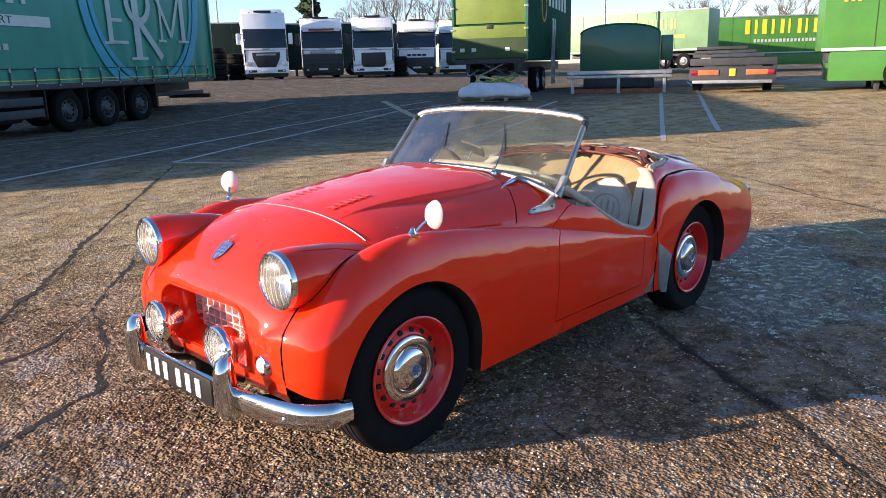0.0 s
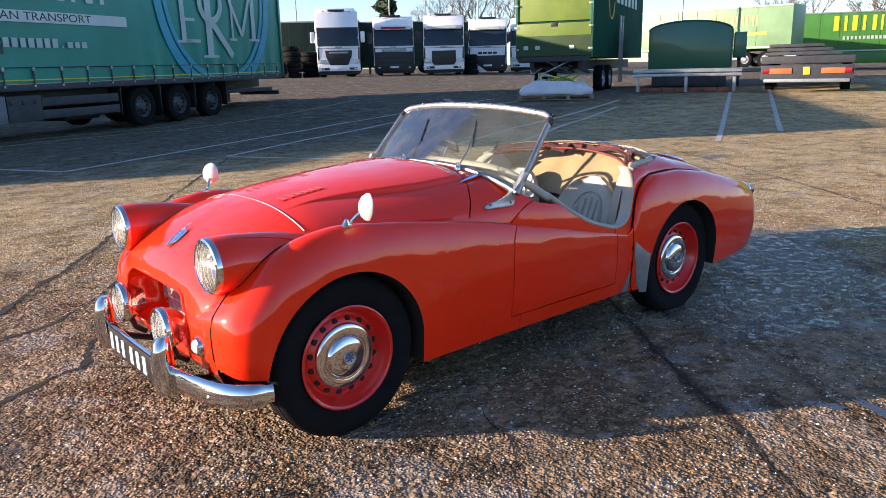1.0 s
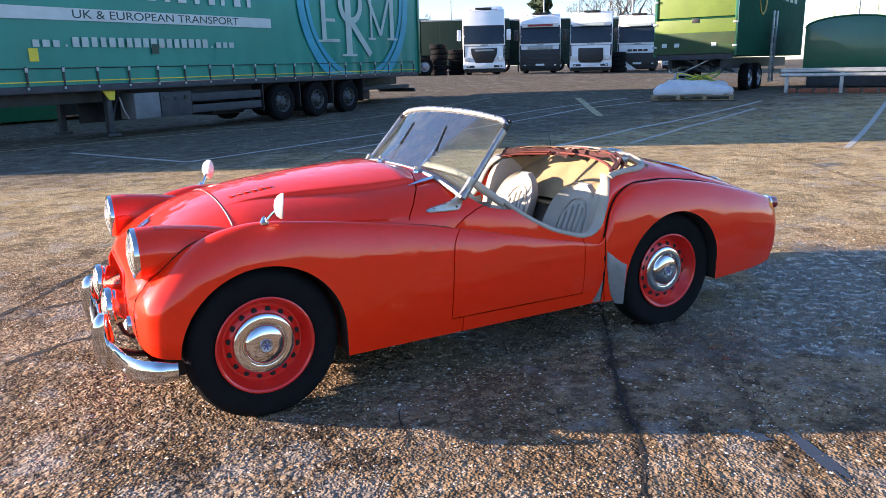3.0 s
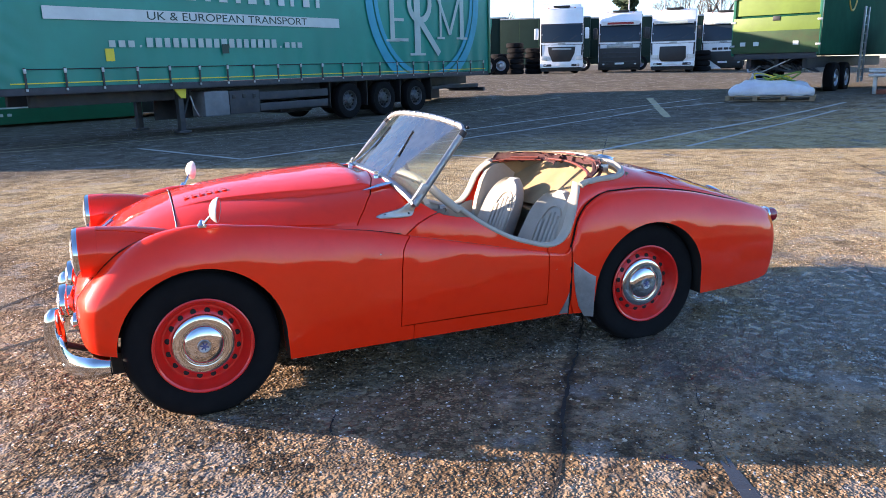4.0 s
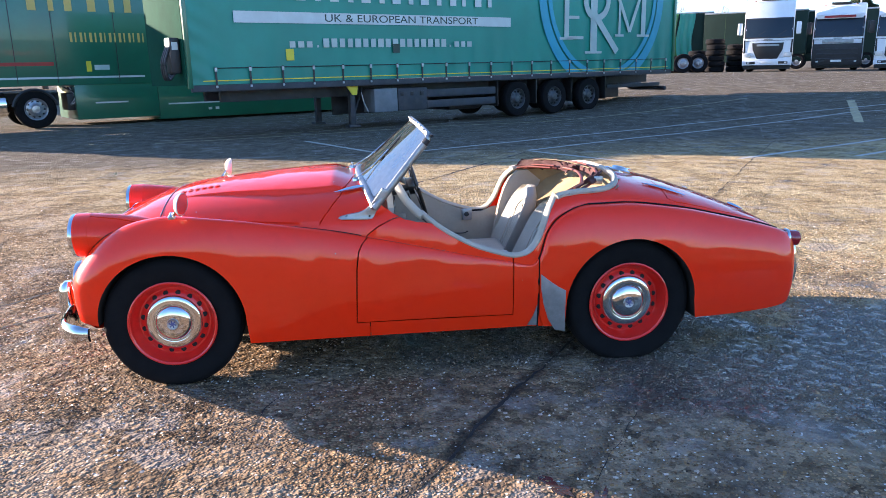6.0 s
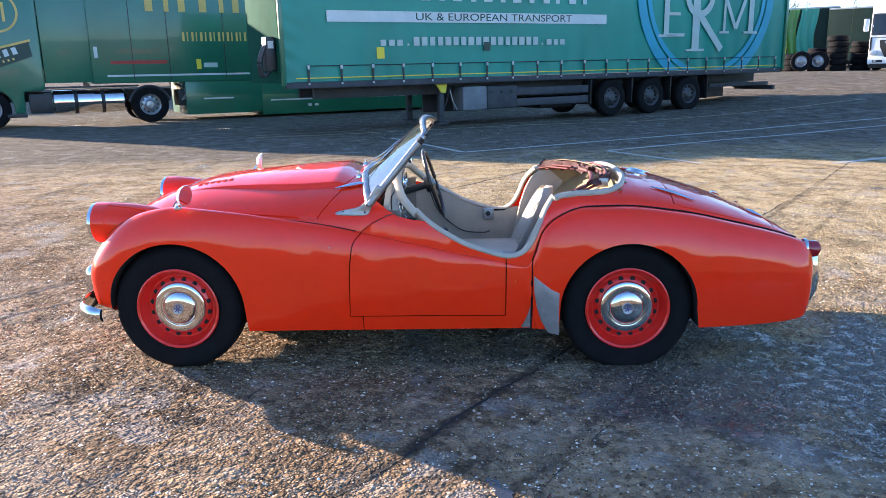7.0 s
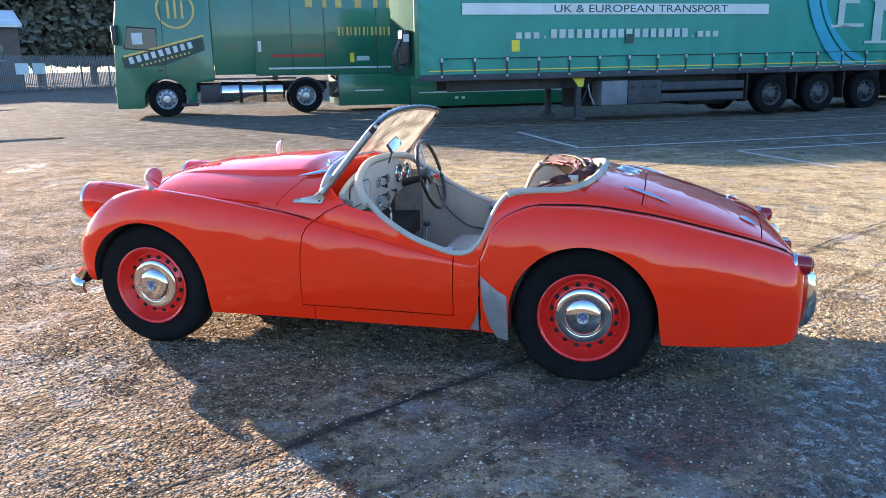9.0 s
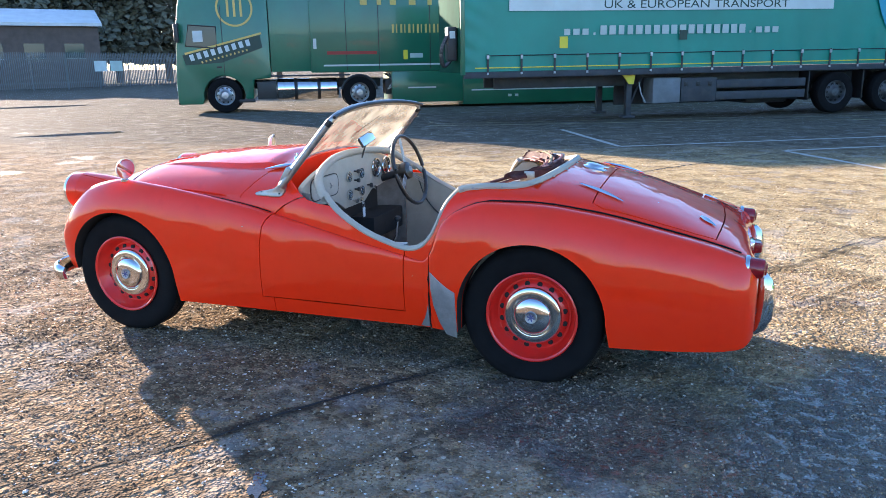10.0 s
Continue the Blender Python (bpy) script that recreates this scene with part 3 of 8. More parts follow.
for k, (pts, w) in enumerate((
        ([(-0.75, -2.70), (-0.27, -2.02), (0.10, -1.52), (0.39, -1.06), (0.85, -0.45), (1.5, 0.45), (2.32, 1.80), (3.25, 3.15), (4.07, 4.25), (5.8, 6.72), (9.35, 11.69), (12.9, 16.6)], 0.013),
        ([(-4.3, -1.6), (-2.8, 0.55), (-2.27, 1.37), (-1.68, 2.38), (-1.11, 3.17), (-0.5, 4.13), (1.0, 6.3), (3.0, 9.2)], 0.042),
        ([(0.28, -2.25), (0.48, -1.95), (0.72, -1.61), (0.94, -1.25), (1.18, -0.73), (1.2, -0.23)], 0.003),
        ([(4.2, -1.75), (4.85, -0.76), (5.27, -0.05), (6.04, 0.9), (8.0, 3.6)], 0.02),
        ([(-8.4, 5.8), (-7.09, 8.16), (-6.74, 9.3), (-5.54, 11.28)], 0.03),
        ([(-1.92, 1.57), (-1.64, 1.67), (-1.25, 2.12), (-0.34, 3.4)], 0.028),
        ([(-1.22, 2.16), (-1.44, 1.44), (-1.71, 0.86), (-1.96, 0.75), (-2.2, 0.61), (-2.5, 0.25), (-2.9, -0.1)], 0.032),
        ([(-1.71, 0.86), (-1.45, 0.55), (-1.1, 0.42)], 0.012),
        ([(-0.62, -0.85), (-0.75, -1.15), (-0.92, -1.32), (-1.0, -1.62), (-1.15, -1.85)], 0.008),
        ([(2.2, -2.3), (2.6, -1.2), (3.1, -0.5), (3.6, 0.1)], 0.006))):
    ribbon("crack", pts, w, CRACK, 0.0025, 31 + k, 0.045 if k in (2, 5, 6, 7, 8, 9) else 0.026, 0.95, "dark crack running across the concrete", 0.03)
for k, (pts, w, m_) in enumerate((
        ([(-1.30, 12.3), (0.31, 9.2)], 0.11, LINE), ([(0.31, 9.2), (4.35, 11.6), (7.9, 13.6), (11.4, 14.6), (15.0, 15.1)], 0.11, LINE),
        ([(2.84, 9.1), (5.36, 10.7), (8.5, 12.4), (12.2, 13.8), (16.4, 13.6)], 0.10, LINE), ([(-4.56, 12.8), (-2.0, 13.7), (2.06, 15.5), (4.6, 15.9), (9.44, 17.95), (12.6, 19.5)], 0.09, OLD_LINE),
        ([(5.73, 6.97), (9.68, 9.02), (14.2, 10.4), (16.4, 11.1)], 0.11, LINE), ([(7.6, 6.8), (10.5, 8.36), (14.8, 10.0)], 0.10, LINE), ([(2.85, 9.03), (3.9, 7.17)], 0.10, LINE),
        ([(7.55, 6.75), (8.64, 4.49)], 0.10, OLD_LINE), ([(14.2, 16.6), (11.2, 11.9)], 0.20, OLD_LINE), ([(9.69, 4.02), (20.1, 9.6)], 0.10, LINE), ([(12.0, 4.0), (30.5, 13.8)], 0.10, LINE),
        ([(22.3, 6.3), (15.3, 1.8)], 0.12, OLD_LINE), ([(23.0, 5.65), (18.2, 2.55)], 0.12, OLD_LINE), ([(-4.6, 13.4), (2.0, 16.4), (6.0, 17.6)], 0.06, OLD_LINE))):
    ribbon("bay_line", pts, w, m_, 0.004, 60 + k, 0.0, 0.12, "worn painted bay line on the yard", 0.25)

# standing water
WATER = material("shallow_water", (0.045, 0.042, 0.038), 0.07, vary=0.3, scale=3.0, spec=0.6, bump=0.0012, bump_scale=30.0)
for k, (cx, cy, rx, ry, rot) in enumerate(((-11.6, 9.4, 1.15, 0.30, 48), (-24.0, 19.0, 2.6, 0.7, 48), (0.53, -1.99, 0.23, 0.024, 66), (0.45, -1.79, 0.07, 0.03, 120))):
    lift = 0.0035 if k < 2 else 0.0014
    verts = [(cx, cy, ground_z(cx, cy) + lift)]
    n = 48
    for i in range(n):
        a = 2 * math.pi * i / n
        f = 1 + (0.45 if k < 2 else 0.9) * noise.noise(Vector((math.cos(a) * 1.4, math.sin(a) * 1.4, k * 3.1))) + 0.25 * noise.noise(Vector((math.cos(a) * 5, math.sin(a) * 5, k * 1.7)))
        ex, ey = rx * f * math.cos(a), ry * f * math.sin(a)
        c, sn = math.cos(radians(rot)), math.sin(radians(rot))
        verts.append((cx + c * ex - sn * ey, cy + sn * ex + c * ey, ground_z(cx, cy) + lift))
    faces = [(0, 1 + i, 1 + (i + 1) % n) for i in range(n)]
    tagged(part("puddle", mesh_of("puddle", verts, faces, smooth=False), WATER), "shallow puddle on the worn concrete", "water", kind="structure")


# ---- the red roadster ----
YC = 0.01
car = thing("vintage_roadster", "red open-top vintage two-seat roadster with chrome trim parked on the yard", "car", pose(0, YC, 0))

crown_z = curve_fn([(-1.60, 0.56), (-1.585, 0.615), (-1.56, 0.655), (-1.53, 0.692), (-1.485, 0.728), (-1.42, 0.772), (-1.34, 0.812), (-1.22, 0.857), (-1.03, 0.895), (-0.7, 0.915),
                    (-0.375, 0.932), (-0.2, 0.935), (0.05, 0.925), (0.6, 0.90), (1.0, 0.90), (1.15, 0.90), (1.25, 0.882), (1.4, 0.852), (1.6, 0.795), (1.8, 0.722), (1.95, 0.652), (2.01, 0.60), (2.04, 0.53)])
valley_y = curve_fn([(-1.60, 0.40), (-1.56, 0.47), (-1.5, 0.50), (-1.3, 0.505), (-1.1, 0.52), (-0.8, 0.545), (-0.4, 0.578), (-0.1, 0.61), (0.1, 0.635), (0.5, 0.655), (0.64, 0.66),
                     (0.70, 0.64), (0.8, 0.605), (0.92, 0.578), (1.1, 0.562), (1.4, 0.548), (1.7, 0.53), (1.95, 0.512), (2.0, 0.50), (2.04, 0.47)])
valley_z = curve_fn([(-1.60, 0.53), (-1.56, 0.575), (-1.52, 0.62), (-1.45, 0.682), (-1.3, 0.742), (-1.1, 0.772), (-0.8, 0.765), (-0.4, 0.726), (-0.1, 0.67), (0.1, 0.63), (0.3, 0.585), (0.5, 0.545), (0.62, 0.52),
                     (0.66, 0.56), (0.70, 0.675), (0.78, 0.752), (0.92, 0.797), (1.09, 0.797), (1.36, 0.768), (1.64, 0.708), (1.92, 0.634), (2.0, 0.603), (2.03, 0.585), (2.04, 0.565)])
crest_up = curve_fn([(-1.6, 0.0), (-1.5, 0.004), (-1.4, 0.028), (-1.25, 0.052), (-1.1, 0.054), (-0.9, 0.040), (-0.6, 0.016), (-0.3, 0.006), (0.1, 0.0), (0.6, 0.0), (0.72, 0.006), (1.0, 0.003), (1.5, 0.002), (1.9, 0.002), (2.04, 0.001)])
crest_in = curve_fn([(-1.6, 0.02), (-1.3, 0.085), (-1.0, 0.085), (-0.6, 0.06), (-0.2, 0.03), (0.2, 0.012), (0.6, 0.008), (0.72, 0.022), (1.0, 0.048), (1.6, 0.058), (1.95, 0.065), (2.04, 0.05)])
side_y = curve_fn([(-1.60, 0.46), (-1.58, 0.56), (-1.55, 0.625), (-1.5, 0.662), (-1.4, 0.685), (-1.2, 0.697), (-0.9, 0.695), (-0.5, 0.685), (0.0, 0.678), (0.5, 0.674), (0.62, 0.672), (0.68, 0.688), (0.8, 0.70),
                   (1.1, 0.71), (1.4, 0.706), (1.7, 0.690), (1.9, 0.666), (1.96, 0.655), (2.0, 0.643), (2.03, 0.610), (2.04, 0.58)])
side_z = curve_fn([(-1.6, 0.47), (-1.5, 0.50), (-1.3, 0.60), (-1.1, 0.64), (-0.8, 0.56), (-0.3, 0.50), (0.3, 0.46), (0.6, 0.45), (0.8, 0.52), (1.1, 0.56), (1.5, 0.52), (1.9, 0.46), (2.04, 0.42)])
low_z = curve_fn([(-1.60, 0.41), (-1.58, 0.36), (-1.54, 0.335), (-1.45, 0.32), (-1.2, 0.25), (-0.9, 0.20), (0.6, 0.198), (1.2, 0.20), (1.5, 0.205), (1.85, 0.218), (1.97, 0.232), (2.01, 0.248), (2.04, 0.28)])
crown_p = curve_fn([(-1.6, 3.0), (-1.4, 2.6), (-1.0, 2.3), (-0.4, 2.6), (0.0, 3.4), (0.7, 3.4), (1.2, 2.6), (2.04, 2.6)])
crown_q = curve_fn([(-1.6, 0.6), (-1.3, 0.8), (-0.9, 0.85), (-0.4, 0.62), (0.0, 0.42), (0.7, 0.42), (1.2, 0.55), (2.04, 0.65)])
LAMP_Y, LAMP_Z, LAMP_X = 0.467, 0.728, -1.55


def hull_section(x):
    """Half section of the body, from the crown to the lower edge, as (y, z)."""
    zc, yv, zv = crown_z(x), valley_y(x), valley_z(x)
    yw, zw = yv + crest_in(x), zv + crest_up(x)
    ys, zs, zb = side_y(x), side_z(x), low_z(x)
    yw = min(yw, ys - 0.004)
    zs = min(zs, zw - 0.02)
    p, q = crown_p(x), crown_q(x)
    out = []
    n1 = 40
    edge = 0.29 + 0.10 * smooth01(-1.1, -0.4, x)
    across = sorted([yv * (1 - (1 - k / n1) ** 1.35) for k in range(n1 + 1)] + [edge - 0.004, edge - 0.001, edge + 0.003, edge + 0.007, edge + 0.011])
    for y in across:
        s = min(y / yv, 1.0)
        z = zv + (zc - zv) * max(1 - s ** p, 0.0) ** q
        # raised middle of the bonnet
        amp = 0.023 * smooth01(-1.22, -0.62, x) * (1 - smooth01(-0.33, -0.265, x))
        z += amp * (1 - smooth01(edge - 0.003, edge + 0.010, y))
        out.append((y, z))
    z0 = out[-1][1]
    n2 = 8
    for k in range(1, n2 + 1):
        s = k / n2
        out.append((yv + (yw - yv) * s, z0 + (zw - z0) * math.sin(s * math.pi / 2) ** 1.0))
    n3 = 14
    for k in range(1, n3 + 1):
        a = k / n3 * math.pi / 2
        out.append((yw + (ys - yw) * math.sin(a) ** 0.9, zs + (zw - zs) * math.cos(a) ** 1.1))
    n4 = 9
    for k in range(1, n4 + 1):
        s = k / n4
        out.append((ys - 0.030 * s ** 2.2, zs + (zb - zs) * s))
    return out


def hull_mesh():
    xs = [-1.60 + 0.06 * (k / 10) ** 1.3 for k in range(10)] + list(np.arange(-1.54, -1.02, 0.02)) + list(np.arange(-1.02, 0.60, 0.03)) + \
         list(np.arange(0.60, 0.84, 0.012)) + list(np.arange(0.84, 1.94, 0.03)) + [2.04 - 0.10 * (k / 8) ** 1.5 for k in range(8, -1, -1)]
    verts, faces, rows = [], [], []
    for x in xs:
        sec = hull_section(x)
        ring = [(y, z) for y, z in sec] + [(0.0, sec[-1][1])] + [(-y, z) for y, z in reversed(sec[1:])]
        rows.append(list(range(len(verts), len(verts) + len(ring))))
        verts += [(x, y, z) for y, z in ring]
    m = len(rows[0])
    for i in range(len(rows) - 1):
        for k in range(m):
            faces.append((rows[i][k], rows[i][(k + 1) % m], rows[i + 1][(k + 1) % m], rows[i + 1][k]))
    faces.append(tuple(rows[0]))
    faces.append(tuple(reversed(rows[-1])))
    one = bmesh.new()
    bv = [one.verts.new(v) for v in verts]
    for f in faces:
        one.faces.new([bv[i] for i in f])
    bmesh.ops.remove_doubles(one, verts=one.verts, dist=2e-5)
    bmesh.ops.dissolve_degenerate(one, edges=one.edges, dist=1e-5)
    return bm_mesh("hull", one)


hull = hull_mesh()


def arch_cutter(x, z, r, front, back, side):
    """The wheel well: an arch open downwards."""
    out = [(x + r * math.cos(radians(a)), z + r * math.sin(radians(a))) for a in range(0, 181, 6)]
    out = [(x + back, -0.1)] + [(x + back, z - 0.12)] + [p for p in out] + [(x - front, z - 0.12), (x - front, -0.1)]
    lo, hi = (-0.9, -0.40) if side < 0 else (0.40, 0.9)
    return prism(out, lo, hi, "y")



def nacelle(side):
    """The tapering housing behind a headlamp."""
    one = bmesh.new()
    rings = []
    for x, y, z, r in ((-1.485, 0.467, 0.728, 0.1035), (-1.45, 0.466, 0.726, 0.103), (-1.36, 0.463, 0.722, 0.098), (-1.27, 0.459, 0.718, 0.088), (-1.18, 0.456, 0.715, 0.070), (-1.10, 0.455, 0.715, 0.045), (-1.02, 0.455, 0.72, 0.015)):
        rings.append([one.verts.new((x, side * y + r * math.cos(2 * math.pi * k / 40), z + r * math.sin(2 * math.pi * k / 40))) for k in range(40)])
    for a, b in zip(rings, rings[1:]):
        for k in range(40):
            one.faces.new((a[k], a[(k + 1) % 40], b[(k + 1) % 40], b[k]))
    one.faces.new(rings[0])
    one.faces.new(list(reversed(rings[-1])))
    return one


body = hull
for side in (-1, 1):
    body = boolean(body, nacelle(side), "UNION")
for side in (-1, 1):
    body = boolean(body, arch_cutter(-1.112, 0.318, 0.342, 0.36, 0.35, side))
    body = boolean(body, arch_cutter(1.122, 0.306, 0.332, 0.335, 0.352, side))
# cockpit: the low cut of the doors, and the opening from above
cut_line = [(-0.03, 1.3), (-0.02, 0.924), (0.015, 0.854), (0.084, 0.789), (0.178, 0.712), (0.315, 0.633), (0.425, 0.592), (0.528, 0.566), (0.60, 0.578), (0.645, 0.62),
            (0.675, 0.675), (0.715, 0.772), (0.76, 0.832), (0.80, 0.86), (0.84, 1.3)]
fine_cut = [tuple(p) for p in smooth_line(cut_line[1:-1], 5)]
body = boolean(body, prism([cut_line[0]] + fine_cut + [cut_line[-1]], -0.9, 0.9, "y"))
well_half = [(-0.16, -0.50), (0.0, -0.60), (0.3, -0.618), (0.62, -0.615), (0.76, -0.57), (0.86, -0.535), (1.02, -0.50), (1.10, -0.43), (1.145, -0.30), (1.165, -0.12)]
body = boolean(body, prism([tuple(p) for p in smooth_line(well_half + [(x, -y) for x, y in reversed(well_half)], 4)], 0.24, 1.3, "z"))
# the air intake narrows upwards to the grille
duct = prism(round_outline(0.63, 0.245, 0.085, 6, 0.01, 0.475), -1.8, -1.435, "x")
for v in duct.verts:
    if v.co.x > -1.5:
        v.co.z = 0.378 + (v.co.z - 0.3525) * 0.88
body = boolean(body, duct)


def take(outline, lo, hi, axis, gap=0.0055):
    """Cuts one panel out of the body, with a real gap round it. Returns the panel's mesh."""
    global body
    panel = boolean(body, prism(grow(outline, -gap), lo, hi, axis), "INTERSECT")
    body = boolean(body, prism(outline, lo, hi, axis))
    finish(panel)
    return panel


door_line = [(0.095, 0.81), (0.02, 0.792), (-0.064, 0.767), (-0.13, 0.735), (-0.176, 0.70), (-0.21, 0.665), (-0.228, 0.63), (-0.24, 0.546), (-0.246, 0.41), (-0.25, 0.272), (0.14, 0.270), (0.526, 0.268), (0.528, 0.42), (0.53, 0.57), (0.53, 1.05), (0.095, 1.05)]
bonnet_half = [(-1.168, 0.0), (-1.170, -0.20), (-1.172, -0.36), (-1.172, -0.47), (-1.165, -0.506), (-1.1, -0.515), (-0.95, -0.527), (-0.8, -0.540), (-0.6, -0.556), (-0.405, -0.572), (-0.36, -0.53), (-0.303, -0.45), (-0.25, -0.30), (-0.225, -0.15), (-0.219, 0.0)]
bonnet_line = bonnet_half + [(x, -y) for x, y in reversed(bonnet_half[1:-1])]
panels = []
for side in (-1, 1):
    lo, hi = (-0.9, -0.563) if side < 0 else (0.563, 0.9)
    panels.append(("door", take(door_line, lo, hi, "y"), "red door with a low cut-away top and cream trim"))
panels.append(("bonnet", take(bonnet_line, 0.55, 1.2, "z"), "long red bonnet with louvres and a raised middle"))
for side in (-1, 1):
    edge = [(x, side * (max(valley_y(x), 0.497) + 0.0037)) for x in np.arange(-1.593, -0.165, 0.047)]
    panels.append(("front_wing", take([(-1.72, edge[0][1])] + edge + [(-0.176, side * 0.9), (-1.72, side * 0.9)], 0.113, 1.107, "z", 0.006), "red swept front wing"))
for side in (-1, 1):
    edge = [(x, side * (valley_y(x) + 0.0037)) for x in [0.6553, 0.67, 0.685, 0.70, 0.73, 0.76, 0.8, 0.85, 0.9, 0.95, 1.0, 1.1, 1.2, 1.3, 1.4, 1.5, 1.6, 1.7, 1.8, 1.9, 1.95, 1.99, 2.02]]
    panels.append(("rear_wing", take([(0.648, side * 0.9), (0.650, side * 0.675)] + edge + [(2.12, edge[-1][1]), (2.12, side * 0.9)], 0.113, 1.107, "z", 0.0065), "red bulging rear wing"))
boot_half = [(1.371, 0.0), (1.370, -0.25), (1.362, -0.44), (1.357, -0.52), (1.40, -0.535), (1.6, -0.522), (1.8, -0.506), (1.872, -0.49), (1.89, -0.35), (1.905, -0.15), (1.908, 0.0)]
panels.append(("boot_lid", take(boot_half + [(x, -y) for x, y in reversed(boot_half[1:-1])], 0.5, 1.1, "z"), "red boot lid"))


def paint_wells(me):
    """Wheel wells and underside are black, not body colour."""
    me.materials.clear()
    me.materials.append(PAINT)
    me.materials.append(DARK)
    for f in me.polygons:
        c, n = f.center, f.normal
        ix = 0
        for wx, wz, wr in ((-1.112, 0.318, 0.342), (1.122, 0.306, 0.332)):
            d = Vector((c.x - wx, c.z - wz))
            if d.length < wr + 0.004 and (n.x * d.x + n.z * d.y < -0.2 * d.length or abs(c.y) < 0.41):
                ix = 1
            if abs(c.x - wx) < 0.37 and c.z < wz and abs(n.x) > 0.8 and c.z > 0.1 and abs(abs(c.x - wx) - 0.35) < 0.02:
                ix = 1
        if n.z < -0.8 and c.z < 0.45:
            ix = 1
        f.material_index = ix


for panel_ in [body] + [p_[1] for p_ in panels]:
    paint_wells(panel_)
finish(body)
shell = BVHTree.FromPolygons([v.co[:] for v in hull.vertices], [p.vertices[:] for p in hull.polygons])
part("body", body, PAINT, car)
for nm, me, lb in panels:
    part(nm, me, PAINT, car, lb)


def on_shell(x, y=None, z=None, lift=0.0):
    """A point of the outer skin: from above at (x, y), or from the side at (x, z) where y gives the side."""
    if z is None:
        hit = shell.ray_cast(Vector((x, y, 2)), Vector((0, 0, -1)))
    else:
        hit = shell.ray_cast(Vector((x, 2.0 if y > 0 else -2.0, z)), Vector((0, -1 if y > 0 else 1, 0)))
    if hit[0] is None:
        return Vector((x, y, 0.5 if z is None else z)), Vector((0, 0, 1))
    nrm = hit[1] if (hit[1].z > 0 or z is not None) else -hit[1]
    return hit[0] + nrm * lift, nrm



# rubber beading in wing seams; dark strips added to stop light through door gaps
BEAD = material("black_rubber_bead", (0.010, 0.009, 0.009), 0.9, spec=0.1)
for side in (-1, 1):
    line = []
    for z in (0.20, 0.28, 0.36, 0.44):
        q, nr = on_shell(0.651, side, z)
        line.append(q + Vector((0, -side * 0.002, 0)))
    for x in (0.655, 0.668, 0.685, 0.705, 0.73, 0.76, 0.80, 0.85, 0.92, 1.0, 1.1, 1.2, 1.3, 1.4, 1.5, 1.6, 1.7, 1.8, 1.9, 1.97):
        line.append(Vector((x, side * (valley_y(x) + 0.0015), valley_z(x) + 0.001)))
    part("wing_bead", tube(line, 0.0052, 8), BEAD, car, "black beading between wing and body")
    line = []
    pod = curve_fn([(-1.485, 0.1035), (-1.45, 0.103), (-1.36, 0.098), (-1.27, 0.088), (-1.18, 0.070), (-1.10, 0.045), (-1.02, 0.015)])
    for x in np.arange(-1.49, -1.10, 0.03):
        y = 0.55
        for _ in range(8):
            z = on_shell(x, side * y)[0].z
            y = 0.5 * y + 0.5 * max(0.463 + math.sqrt(max(pod(x) ** 2 - (z - 0.722) ** 2, 1e-4)), valley_y(x))
        line.append(Vector((x, side * (y + 0.001), on_shell(x, side * y)[0].z + 0.001)))
    line += [Vector((x, side * (valley_y(x) + 0.001), valley_z(x) + 0.0005)) for x in np.arange(-1.08, -0.185, 0.03)]
    nose = []
    for z in (0.325, 0.36, 0.40, 0.45, 0.50, 0.55, 0.60, 0.64):
        hit = shell.ray_cast(Vector((-2.5, side * 0.501, z)), Vector((1, 0, 0)))[0]
        if hit is not None:
            nose.append(hit + Vector((0.001, 0, 0)))
    line = nose + line
    part("wing_bead", tube(line, 0.0038, 6), BEAD, car)
    part("door_shut", box(0.14, 0.012, 0.40, (-0.20, side * 0.600, 0.43), 0.003), BEAD, car)
    part("door_shut", box(0.10, 0.012, 0.34, (0.545, side * 0.617, 0.40), 0.003), BEAD, car)

# stone guards ahead of the rear wheels
GUARD = material("worn_alloy_guard", (0.30, 0.29, 0.29), 0.5, 0.35, vary=0.35, scale=14.0, bump=0.0008, bump_scale=50.0, dirt=0.5, dirt_scale=12.0)
for side in (-1, 1):
    for outline in ([(0.660, 0.478), (0.700, 0.445), (0.745, 0.412), (0.783, 0.392), (0.784, 0.28), (0.786, 0.172), (0.735, 0.182), (0.700, 0.24), (0.675, 0.32), (0.662, 0.40)],
                    [(0.645, 0.318), (0.646, 0.25), (0.646, 0.205), (0.60, 0.205), (0.622, 0.245), (0.636, 0.285)]):
        one = bmesh.new()
        mx, mz = sum(p[0] for p in outline) / len(outline), sum(p[1] for p in outline) / len(outline)
        rings = []
        for f, lift in ((1.0, -0.003), (1.0, 0.004), (0.92, 0.006), (0.6, 0.006), (0.3, 0.006)):
            ring = []
            for x, z in outline:
                qx, qz = mx + (x - mx) * f, mz + (z - mz) * f
                ring.append(one.verts.new((qx, on_shell(qx, side, max(qz, 0.215))[0].y + side * lift, qz)))
            rings.append(ring)
        n = len(outline)
        for r0, r1 in zip(rings, rings[1:]):
            for k in range(n):
                one.faces.new((r0[k], r0[(k + 1) % n], r1[(k + 1) % n], r1[k]))
        one.faces.new(rings[-1])
        part("stone_guard", one, GUARD, car, "dull grey metal stone guard")


